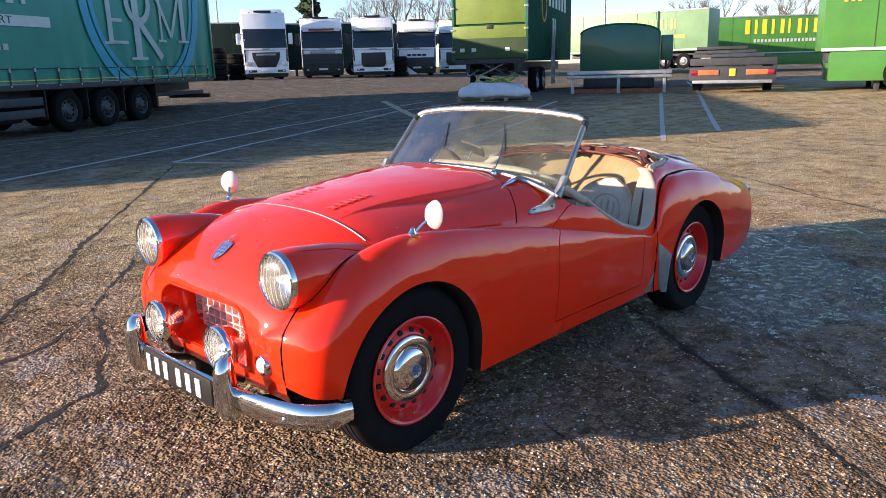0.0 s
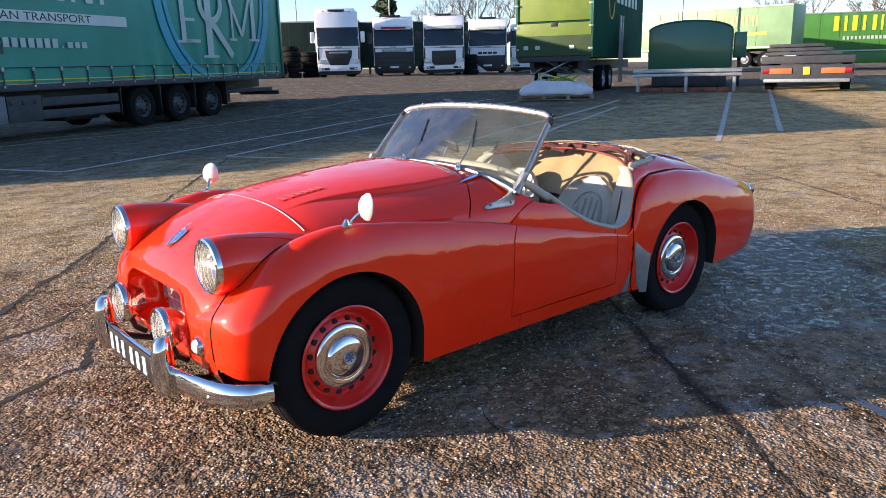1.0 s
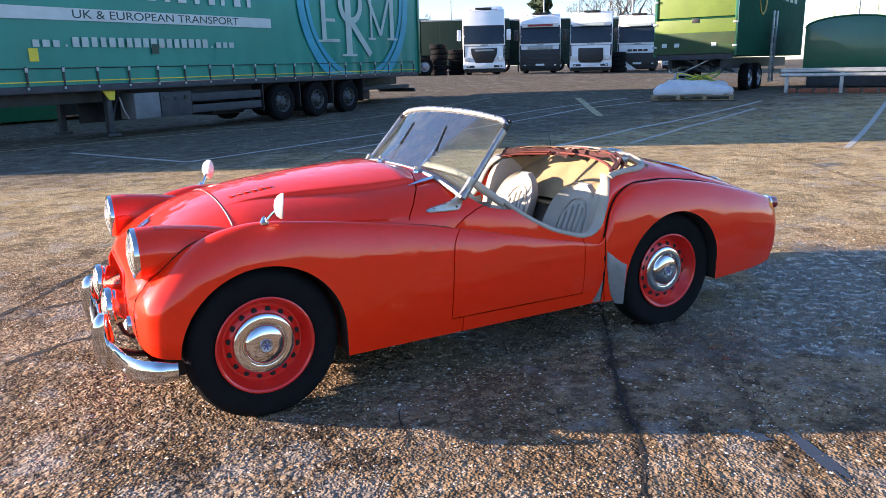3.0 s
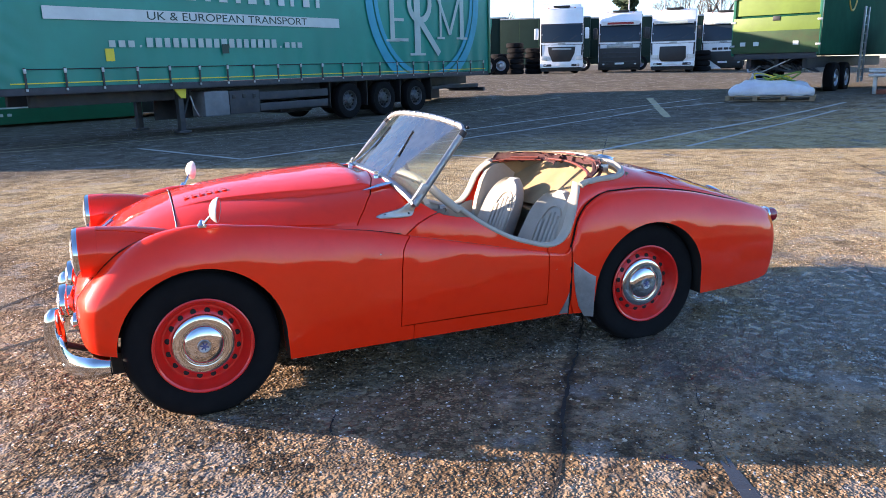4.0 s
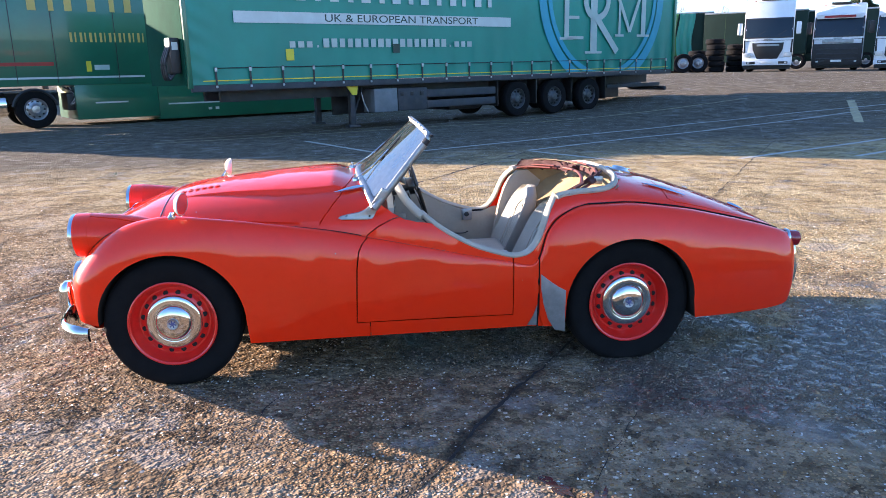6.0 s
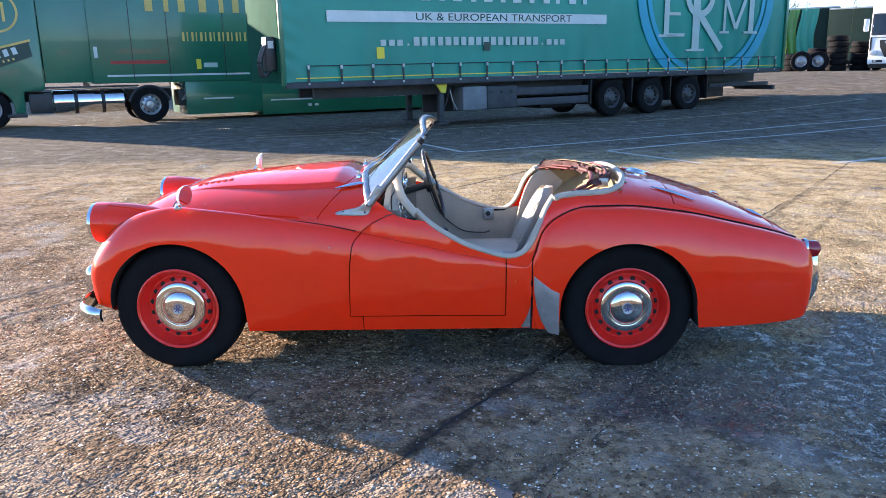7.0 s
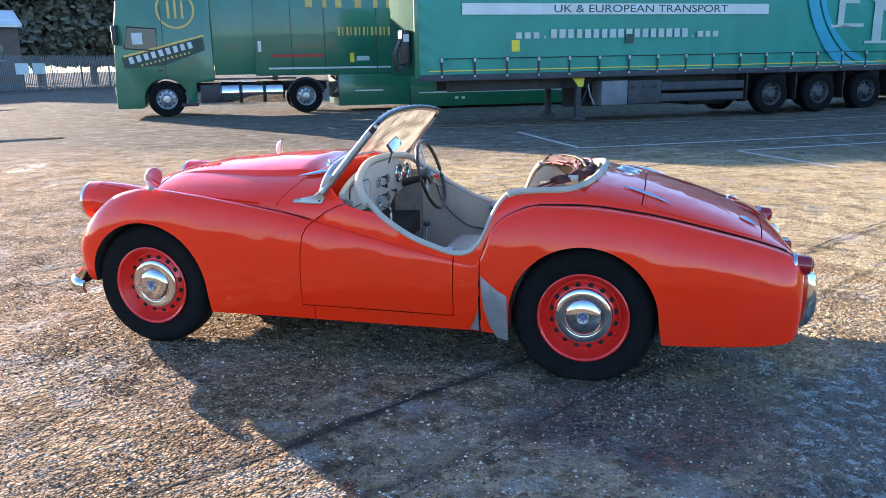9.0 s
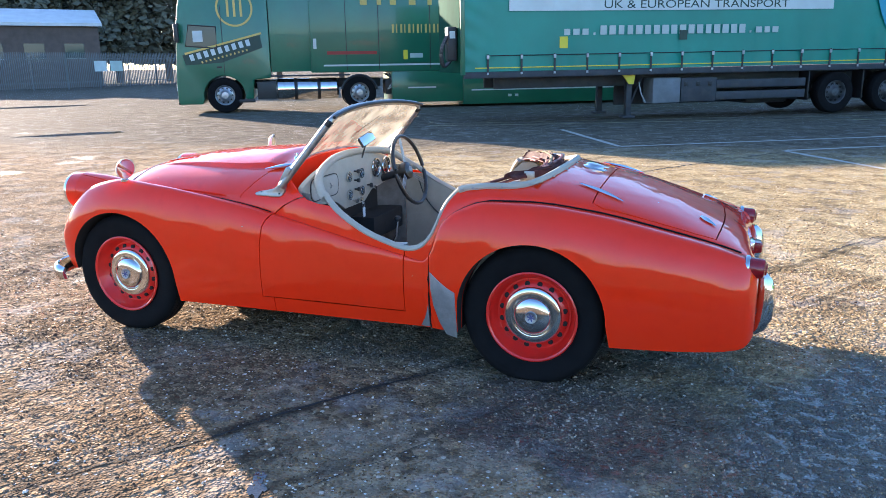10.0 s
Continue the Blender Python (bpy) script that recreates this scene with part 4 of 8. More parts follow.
# ---- wheels ----
def wheel(x, side):
    """Pressed-steel wheel with a chrome cap; its face looks to -y before it is turned."""
    zc = 0.3155 if x < 0 else 0.2975
    profile = [(0.200, -0.060), (0.215, -0.068), (0.240, -0.074), (0.262, -0.076), (0.288, -0.078), (0.304, -0.072), (0.316, -0.058), (0.3195, -0.050), (0.3195, -0.046), (0.3225, -0.045), (0.323, -0.022), (0.318, -0.021), (0.318, -0.015), (0.323, -0.014),
               (0.324, 0.0), (0.323, 0.014), (0.318, 0.015), (0.318, 0.021), (0.323, 0.022), (0.3225, 0.045), (0.3195, 0.050), (0.304, 0.072), (0.285, 0.078), (0.235, 0.072), (0.200, 0.06)]
    tyre = lathe(profile, 96)
    for v in tyre.verts:
        # the tread is pressed flat where it stands
        sink = max(-v.co.z - zc + 0.001, 0.0)
        v.co.z += sink
        v.co.y *= 1 + 0.10 * smooth01(0.12, 0.30, -v.co.z) * smooth01(0.23, 0.29, math.hypot(v.co.x, v.co.z)) * (zc < 0.31)
    w = part("wheel", tyre, TYRE, car, "black tyre on a red steel wheel", pose(x, side * 0.578, zc, 0, 0, 0 if side < 0 else 180))
    rim = part("rim", lathe([(0.204, -0.060), (0.211, -0.070), (0.212, -0.076), (0.206, -0.079), (0.198, -0.074), (0.194, -0.060), (0.189, -0.048), (0.183, -0.038), (0.177, -0.026), (0.170, -0.019), (0.163, -0.019), (0.155, -0.026), (0.142, -0.034), (0.13, -0.040), (0.05, -0.040)], 64), WHEEL_RED, w, "red painted steel rim", Matrix.Diagonal((0.98, 1, 0.98, 1)))
    for k in range(16):
        a = 2 * math.pi * (k + 0.5) / 16
        cx, cz = 0.1475 * math.cos(a), 0.1475 * math.sin(a)
        part("slot", lathe([(0.0125, -0.024), (0.0125, -0.0335), (0.010, -0.0345), (0.0, -0.0340)], 10, at=(cx, 0, cz)), DARK, rim)
    cap = part("hub_cap", lathe([(0.131, -0.034), (0.1315, -0.043), (0.128, -0.049), (0.121, -0.0525), (0.110, -0.0545), (0.098, -0.0555), (0.0935, -0.054), (0.0905, -0.049), (0.0875, -0.0485), (0.0845, -0.053), (0.080, -0.0605), (0.070, -0.0665), (0.052, -0.0715), (0.028, -0.0745), (0.0, -0.075)], 64), CHROME, w, "chrome hub cap with a stepped dome")
    em = part("emblem", lathe([(0.028, -0.072), (0.028, -0.079), (0.025, -0.082), (0.022, -0.080), (0.0, -0.080)], 24), DULL_CHROME, cap, "small round wheel emblem")
    for a in (0, 60, 120):
        part("emblem_bar", box(0.036, 0.003, 0.006, (0, -0.081, 0), 0.001, turn=pose(0, 0, 0, 0, a + 15, 0)), BLUE_ENAMEL, em)
    return w


for x in (-1.1175, 1.125):
    for side in (-1, 1):
        wheel(x, side)
# blocks added inboard of the front wheels to cut sunlight under the car
for side in (-1, 1):
    part("wishbone", prism([(-1.26, side * 0.26), (-0.92, side * 0.26), (-1.02, side * 0.50), (-1.18, side * 0.50)], 0.105, 0.185, "z", bevel=0.01), DARK, car)
part("axle", tube([(-1.1175, -0.5, 0.30), (-1.1175, 0.5, 0.30)], 0.03), DARK, car)
part("axle", tube([(1.1175, -0.5, 0.32), (1.1175, 0.5, 0.32)], 0.04), DARK, car)
for side in (-1, 1):
    part("chassis_rail", box(3.1, 0.09, 0.10, (0.05, side * 0.30, 0.185), 0.01), DARK, car)
part("chassis_tube", tube([(-1.48, -0.60, 0.335), (-1.48, 0.60, 0.335)], 0.022), BLACK, car)


# ---- lamps, bumpers and bright trim ----
LENS = glass_material("lamp_glass", (0.93, 0.96, 1.0), 0.04, 0.10, 1.4)
REFLECTOR = material("lamp_reflector", (0.86, 0.86, 0.84), 0.22, 1.0, vary=0.1, scale=30.0)
RED_LENS = material("red_lens", (0.30, 0.006, 0.012), 0.15, vary=0.3, scale=40.0, coat=0.6, bump=0.001, bump_scale=160.0)
CLEAR_LENS = material("clear_lens", (0.72, 0.70, 0.66), 0.2, vary=0.2, scale=60.0, coat=0.5, bump=0.001, bump_scale=180.0)
CREAM_BACK = material("mirror_back", (0.80, 0.76, 0.66), 0.3, vary=0.15, scale=40.0, coat=0.3)
MIRROR = material("mirror_glass", (0.9, 0.9, 0.9), 0.02, 1.0)
PLATE = material("plate_black", (0.015, 0.015, 0.016), 0.35, vary=0.3, scale=20.0)
PLATE_WHITE = material("plate_white", (0.80, 0.80, 0.78), 0.45, vary=0.1, scale=30.0)
SILVER = material("silver_paint", (0.46, 0.46, 0.46), 0.38, 0.6, vary=0.25, scale=20.0, rough_vary=0.1)


def lamp(name, x, y, z, r, deep, label, kind="round", lens=None):
    """A round lamp that faces forwards: bowl, ribbed glass and bright rim."""
    shape = [(r * 0.97, 0.0), (r * 0.9, deep * 0.5), (r * 0.6, deep), (0.0, deep * 1.1)] if kind == "spot" else [(0.1035, -0.002), (0.1045, 0.01), (0.1045, 0.07), (0.095, 0.075)]
    lp = part(name, lathe(shape, 40, "x"), CHROME if kind == "spot" else PAINT, car, label, pose(x, y, z))
    part("rim", lathe([(r * 0.995, 0.012), (r * 1.045, 0.006), (r * 1.05, -0.006), (r * 1.02, -0.018), (r * 0.955, -0.022), (r * 0.91, -0.016), (r * 0.90, -0.006)], 40, "x"), CHROME, lp, "chrome lamp rim")
    part("reflector", lathe([(r * 0.91, -0.004), (r * 0.75, 0.030), (r * 0.45, 0.055), (0.0, 0.065)], 36, "x"), REFLECTOR, lp)
    part("bulb", lathe([(0.0, -0.004), (r * 0.10, 0.0), (r * 0.17, 0.012), (r * 0.16, 0.03), (0.0, 0.06)], 16, "x"), CLEAR_LENS, lp)
    g = part("glass", lathe([(r * 0.915, -0.012), (r * 0.8, -0.022), (r * 0.55, -0.031), (r * 0.25, -0.036), (0.0, -0.037)], 36, "x"), lens or LENS, lp)
    g.visible_shadow = False
    # vertical ribs pressed into the glass
    for k in range(-3, 4):
        yy = k * r * 0.23
        h = math.sqrt(max((r * 0.84) ** 2 - yy * yy, 0))
        xr = -0.037 + 0.024 * (yy / r) ** 2
        pts = [(xr + 0.021 * (s * h / r) ** 2, yy, s * h) for s in np.linspace(-1, 1, 9)]
        part("glass_rib", tube(pts, 0.0006, 5), CLEAR_LENS, g)
    return lp


for side in (-1, 1):
    lamp("headlamp", -1.552, side * 0.467, 0.728, 0.099, 0.07, "large round headlamp with a chrome rim and ribbed glass")
    sl = lamp("spot_lamp", -1.655, 0.02 + side * 0.232, 0.455, 0.082, 0.080, "chrome spot lamp on a bracket before the grille", "spot")
    part("finial", lathe([(0.008, 0.068), (0.010, 0.078), (0.0, 0.086)], 10, "z", (0.004, 0, 0)), CHROME, sl)
    part("bracket", tube([(0.02, 0, -0.06), (0.04, 0, -0.12), (0.08, 0, -0.15)], 0.012), BLACK, sl)
    hx = shell.ray_cast(Vector((-2.5, side * 0.405, 0.425)), Vector((1, 0, 0)))[0].x
    ind = part("side_lamp", lathe([(0.036, 0.03), (0.038, 0.0), (0.036, -0.008), (0.029, -0.012), (0.026, -0.010)], 24, "x"), CHROME, car, "small round side lamp in a chrome ring", pose(hx - 0.004, side * 0.405, 0.425, 0, 0, side * 6))
    part("glass", lathe([(0.027, -0.009), (0.020, -0.018), (0.009, -0.023), (0.0, -0.024)], 20, "x"), CLEAR_LENS, ind)

GRILLE = material("bright_grille", (0.80, 0.78, 0.73), 0.42, 0.25, vary=0.2, scale=20.0)
# egg-crate grille at the end of the intake
grille = part("grille", box(0.012, 0.64, 0.016, (-1.445, 0.01, 0.382)), GRILLE, car, "chrome egg-crate grille set deep in the intake")
for k in range(14):
    part("grille_bar", box(0.022, 0.0055, 0.215, (-1.445, -0.30 + k * 0.0475, 0.488)), GRILLE, grille)
for k in range(6):
    part("grille_bar", box(0.020, 0.63, 0.0055, (-1.445, 0.01, 0.402 + k * 0.036)), GRILLE, grille)
part("radiator", box(0.012, 0.66, 0.25, (-1.428, 0.01, 0.49)), DARK, grille)
rim_pts = [Vector((-1.578 + 0.05 * ((p[0] - 0.01) / 0.33) ** 4, p[0], p[1])) for p in round_outline(0.632, 0.247, 0.086, 6, 0.01, 0.475)]
rim_line = []
for p in rim_pts:
    hit = shell.ray_cast(Vector((-2.5, p.y, p.z)), Vector((1, 0, 0)))
    rim_line.append(hit[0] + Vector((-0.001, 0, 0)) if hit[0] is not None else p)
part("intake_lip", tube(rim_line, 0.006, 8, closed=True), PAINT, car, "rolled red lip of the air intake")

# apron below the intake, down to the bumper irons
verts, faces = [], []
for j, (z, back) in enumerate(((0.372, 0.004), (0.33, 0.010), (0.285, 0.030), (0.262, 0.060), (0.262, 0.09))):
    for k in range(17):
        y = -0.49 + 0.98 * k / 16
        hit = shell.ray_cast(Vector((-2.5, y, 0.365)), Vector((1, 0, 0)))[0]
        verts.append(((hit.x if hit is not None else -1.55) + back, y, z))
for j in range(4):
    for k in range(16):
        a = j * 17 + k
        faces.append((a, a + 1, a + 18, a + 17))
part("apron", mesh_of("apron", verts, faces), PAINT, car, "red apron below the air intake")

# shield badge on the nose
p, nrm = on_shell(-1.468, 0.035)
badge = part("badge", prism([(-0.030, 0.028), (0.0, 0.034), (0.030, 0.028), (0.028, -0.012), (0.014, -0.034), (0.0, -0.044), (-0.014, -0.034), (-0.028, -0.012)], -0.004, 0.006, "z", bevel=0.0015), BLUE_ENAMEL, car, "blue enamel shield badge in a chrome frame",
             Matrix.Translation(p) @ (nrm.to_track_quat("Z", "X").to_matrix().to_4x4() @ pose(0, 0, 0, 0, 0, 180)))
badge.matrix_basis = Matrix.Translation(p) @ Matrix(((nrm.z, 0, nrm.x), (0, 1, 0), (-nrm.x, 0, nrm.z))).to_4x4() @ pose(0, 0, 0, 0, 0, -90) @ Matrix.Diagonal((0.95, 1.25, 1.2, 1))
part("frame", tube([(-0.030, 0.028, 0.005), (0.0, 0.034, 0.005), (0.030, 0.028, 0.005), (0.028, -0.012, 0.005), (0.014, -0.034, 0.005), (0.0, -0.044, 0.005), (-0.014, -0.034, 0.005), (-0.028, -0.012, 0.005)], 0.003, 6, closed=True), CHROME, badge)
part("finial", tube([(0, 0.034, 0.006), (-0.006, 0.05, 0.008), (0.004, 0.064, 0.006)], [0.004, 0.003, 0.001], 6), CHROME, badge)
for k in (-1, 0, 1):
    part("badge_stripe", box(0.036, 0.004, 0.002, (0, k * 0.013, 0.007)), CHROME, badge)

# front bumper with overriders and number plate
bump = smooth_line([(-1.475, -0.715, 0.305), (-1.555, -0.690, 0.305), (-1.625, -0.60, 0.304), (-1.665, -0.42, 0.303), (-1.685, -0.2, 0.303), (-1.69, 0.0, 0.303), (-1.685, 0.2, 0.303), (-1.665, 0.42, 0.303), (-1.625, 0.60, 0.304), (-1.555, 0.690, 0.305), (-1.475, 0.715, 0.305)], 7)
one = bmesh.new()
rows_ = []
prof = [(0.000, -0.046), (-0.012, -0.042), (-0.020, -0.028), (-0.025, -0.010), (-0.025, 0.010), (-0.020, 0.028), (-0.012, 0.042), (0.000, 0.046), (0.006, 0.040), (-0.004, 0.0), (0.006, -0.040)]
for i, q in enumerate(bump):
    a, b = bump[max(i - 1, 0)], bump[min(i + 1, len(bump) - 1)]
    d = (b - a).normalized()
    out = Vector((-d.y, d.x, 0))
    edge = min(i, len(bump) - 1 - i)
    sc = 0.72 + 0.28 * smooth01(0, 6, edge)
    rows_.append([one.verts.new(q + out * (-o) * -1 * sc * -1 + Vector((0, 0, h * sc))) for o, h in prof])
for a, b in zip(rows_, rows_[1:]):
    for k in range(len(prof)):
        one.faces.new((a[k], a[(k + 1) % len(prof)], b[(k + 1) % len(prof)], b[k]))
one.faces.new(rows_[0])
one.faces.new(list(reversed(rows_[-1])))
bumper = part("front_bumper", one, CHROME, car, "polished chrome front bumper with curved ends", sharp=50)
for side in (-1, 1):
    y0 = 0.03 + side * 0.345
    one = bmesh.new()
    rings = []
    for z, w, dp, xo in ((0.225, 0.020, 0.018, 0.0), (0.235, 0.032, 0.034, -0.012), (0.27, 0.037, 0.042, -0.020), (0.31, 0.038, 0.044, -0.024), (0.36, 0.036, 0.042, -0.026), (0.41, 0.033, 0.038, -0.026), (0.445, 0.028, 0.030, -0.022), (0.462, 0.018, 0.018, -0.014)):
        rings.append([one.verts.new((-1.68 + xo + dp * math.cos(2 * math.pi * k / 20), y0 + w * math.sin(2 * math.pi * k / 20), z)) for k in range(20)])
    for a, b in zip(rings, rings[1:]):
        for k in range(20):
            one.faces.new((a[k], a[(k + 1) % 20], b[(k + 1) % 20], b[k]))
    one.faces.new(rings[0])
    one.faces.new(list(reversed(rings[-1])))
    part("overrider", one, CHROME, bumper, "rounded chrome overrider")
    part("bumper_bolt", lathe([(0.010, 0.004), (0.009, -0.004), (0.005, -0.008), (0.0, -0.009)], 12, "x", (-1.652, side * 0.585, 0.30)), DULL_CHROME, bumper)
    part("bumper_iron", tube([(-1.50, side * 0.30, 0.24), (-1.60, side * 0.32, 0.27), (-1.665, side * 0.33, 0.30)], 0.014), BLACK, bumper)
plate = part("number_plate", box(0.008, 0.52, 0.105, (-1.712, 0.03, 0.302), 0.003), PLATE, bumper, "black number plate with pale raised figures made plain")
yy = 0.245
for w, h, dz in ((0.052, 0.07, 0), (0.052, 0.07, 0), (0.052, 0.07, 0), (0.0, 0, 0), (0.055, 0.07, 0), (0.055, 0.07, 0), (0.055, 0.07, 0)):
    if w:
        part("plate_bar", box(0.005, w * 0.62, h, (-1.7185, yy, 0.302 + dz), 0.0015), PLATE_WHITE, plate)
        yy -= w + 0.018
    else:
        yy -= 0.03

# windscreen
CLEAR = glass_material("windscreen_glass", (0.86, 0.94, 0.92), 0.02, 0.27, 1.15, 0.32)


def screen_point(u, v):
    """A point of the screen: u from -1 to 1 across, v from 0 to 1 upwards."""
    half = 0.598 - 0.038 * v
    low = 0.838 + 0.100 * (1 - abs(u) ** 3.0)
    top = 1.150 + 0.040 * (1 - abs(u) ** 2.4)
    x0 = -0.128 - 0.070 * (1 - u * u)
    x1 = 0.135 - 0.035 * (1 - u * u)
    return Vector((x0 + (x1 - x0) * v, u * half, low + (top - low) * v))


us = [-1 + 2 * k / 24 for k in range(25)]
vs = [k / 8 for k in range(9)]
verts, faces = [], []
for off in (0.0, 0.005):
    for v in vs:
        for u in us:
            q = screen_point(u, v)
            verts.append((q.x + off, q.y, q.z))
nn, mm_ = len(us), len(us) * len(vs)
for j in range(len(vs) - 1):
    for i in range(nn - 1):
        a = j * nn + i
        faces.append((a, a + 1, a + nn + 1, a + nn))
        faces.append((a + mm_, a + nn + mm_, a + nn + 1 + mm_, a + 1 + mm_))
screen = part("windscreen", mesh_of("windscreen", verts, faces), CLEAR, car, "raked curved windscreen glass with dusty streaks")
screen.visible_shadow = False
top_rail = smooth_line([screen_point(-1, 0.90)] + [screen_point(-0.985, 0.975)] + [screen_point(u, 1.012) for u in us[1:-1]] + [screen_point(0.985, 0.975), screen_point(1, 0.90)], 2)
part("screen_top_rail", tube(top_rail, 0.0125, 10, flat=1.3), DULL_CHROME, screen, "chrome top rail with small studs")
part("hood_seal", tube([screen_point(u, 1.0) + Vector((0.014, 0, 0.006)) for u in us], 0.008, 8), BLACK, screen, "black rubber seal on the top rail")
for k in range(1, 12):
    q = screen_point(-1 + k / 6, 1.0)
    part("hood_stud", lathe([(0.005, 0.0), (0.005, 0.006), (0.0, 0.008)], 8, "z", q + Vector((-0.006, 0, 0.014))), DULL_CHROME, screen)
part("screen_base_rail", tube([screen_point(u, -0.02) + Vector((-0.006, 0, -0.004)) for u in us], 0.018, 10, flat=0.9), DULL_CHROME, screen, "wide chrome rail along the foot of the screen")
for side in (-1, 1):
    post = [screen_point(side, 0.93), screen_point(side, 0.5), screen_point(side, 0.12), screen_point(side, -0.05)]
    part("screen_post", tube(smooth_line(post, 5), 0.0125, 12, flat=1.4), DULL_CHROME, screen, "worn chrome screen post")
    # foot that sweeps forward along the scuttle
    sole = smooth_line([(-0.318, 0.776), (-0.30, 0.786), (-0.25, 0.796), (-0.205, 0.806), (-0.172, 0.826), (-0.146, 0.856), (-0.118, 0.895), (-0.100, 0.922)], 4)
    heel = smooth_line([(-0.072, 0.908), (-0.100, 0.868), (-0.122, 0.830), (-0.136, 0.796), (-0.150, 0.775), (-0.175, 0.768), (-0.24, 0.767), (-0.30, 0.769)], 4)
    one = prism([(p[0], p[1]) for p in sole] + [(p[0], p[1]) for p in heel], -0.5, 0.5, "y")
    for v in one.verts:
        up = smooth01(0.785, 0.90, v.co.z)
        mid = side * (abs(on_shell(v.co.x, side, min(v.co.z, 0.79))[0].y) * (1 - up) + 0.598 * up)
        v.co.y = mid + v.co.y * (0.018 + 0.008 * up)
    bmesh.ops.bevel(one, geom=[e for e in one.edges if e.calc_face_angle(0) > 0.9], offset=0.004, segments=2, profile=0.6, affect="EDGES")
    ft = part("screen_foot", one, DULL_CHROME, screen, "sweeping worn chrome foot of the screen post")
    for x in (-0.275, -0.165):
        q, nr = on_shell(x, side, 0.784)
        part("screw", lathe([(0.006, 0.0), (0.005, side * 0.004), (0.0, side * 0.005)], 10, "y", (x, q.y + side * 0.008, 0.784)), BLACK, ft)
    # grommet between the post and the top rail
    part("corner_grip", tube([screen_point(side, 0.90), screen_point(side, 0.97)], 0.018, 10), BLACK, screen)

# wipers rest upright on the glass
for u in (-0.49, 0.18):
    base = screen_point(u, 0.0) + Vector((-0.045, 0, 0.0))
    wp = part("wiper", tube([base, screen_point(u + 0.06, 0.25) + Vector((-0.014, 0, 0)), screen_point(u + 0.13, 0.52) + Vector((-0.010, 0, 0))], 0.003, 6), CHROME, screen, "chrome wiper arm with a black blade")
    part("blade", tube([screen_point(u + 0.05, 0.32) + Vector((-0.006, 0, 0)), screen_point(u + 0.21, 0.74) + Vector((-0.006, 0, 0))], 0.0035, 6), BLACK, wp)
    q, nr = on_shell(base.x, base.y)
    part("spindle", lathe([(0.018, -0.004), (0.016, 0.008), (0.009, 0.014), (0.008, 0.030), (0.0, 0.033)], 16, "z", q), CHROME, wp)

# bonnet fittings; bare metal shows along its leading edge
lip = [on_shell(-1.1705 - 0.002 * (1 - abs(y) / 0.47), y, lift=0.0012)[0] for y in np.linspace(-0.468, 0.468, 41)]
part("bonnet_edge", tube(lip, 0.0024, 6), DULL_CHROME, car, "worn bare edge of the bonnet")
for side in (-1, 1):
    sp = []
    for k in range(9):
        x = -0.335 + 0.165 * k / 8
        q, nr = on_shell(x, side * (0.425 - 0.02 * k / 8), lift=0.010)
        sp.append(q)
    part("bonnet_spear", tube(sp, [0.002, 0.005, 0.008, 0.011, 0.013, 0.014, 0.013, 0.009, 0.003], 8, flat=0.8), CHROME, car, "small chrome spear on the bonnet shoulder")
for row in (-0.185, 0.095):
    for k in range(6):
        x = -1.105 + 0.034 * k
        q, nr = on_shell(x, row)
        lv = box(0.022, 0.064, 0.0042, (0, 0, 0.0002), 0.0019, 2)
        for v in lv.verts:
            v.co.z *= 1.0 if v.co.x < 0 else 0.35
        part("louvre", lv, PAINT, car, m=Matrix.Translation(q) @ pose(0, 0, 0, 0, math.degrees(math.atan2(nr.x, nr.z)), 0))
        part("louvre_slot", box(0.0022, 0.05, 0.0018, (-0.0112, 0, 0.0014)), DARK, car, m=Matrix.Translation(q) @ pose(0, 0, 0, 0, math.degrees(math.atan2(nr.x, nr.z)), 0))

# wing mirrors
for side in (-1, 1):
    yb = side * 0.632 + 0.01
    q, nr = on_shell(-1.077, yb)
    head = Vector((-1.020, side * 0.695 + 0.02, 0.893))
    wm = part("wing_mirror", tube([q + Vector((0, 0, -0.004)), q * 0.5 + head * 0.5 + Vector((0, side * -0.004, 0)), head], [0.0075, 0.006, 0.006], 10), CHROME, car, "round cream-backed wing mirror on a chrome stalk")
    part("foot", lathe([(0.020, -0.006), (0.020, 0.004), (0.013, 0.012), (0.009, 0.022), (0.0, 0.026)], 18, "z", q), CHROME, wm)
    sh_ = part("shell", lathe([(0.0, -0.028), (0.022, -0.025), (0.040, -0.015), (0.050, -0.002), (0.053, 0.006), (0.051, 0.009)], 28, "x"), CREAM_BACK, wm, "domed cream mirror shell", pose(*head, 0, 6, side * 16))
    part("glass", lathe([(0.051, 0.008), (0.03, 0.0095), (0.0, 0.0100)], 28, "x"), MIRROR, sh_)

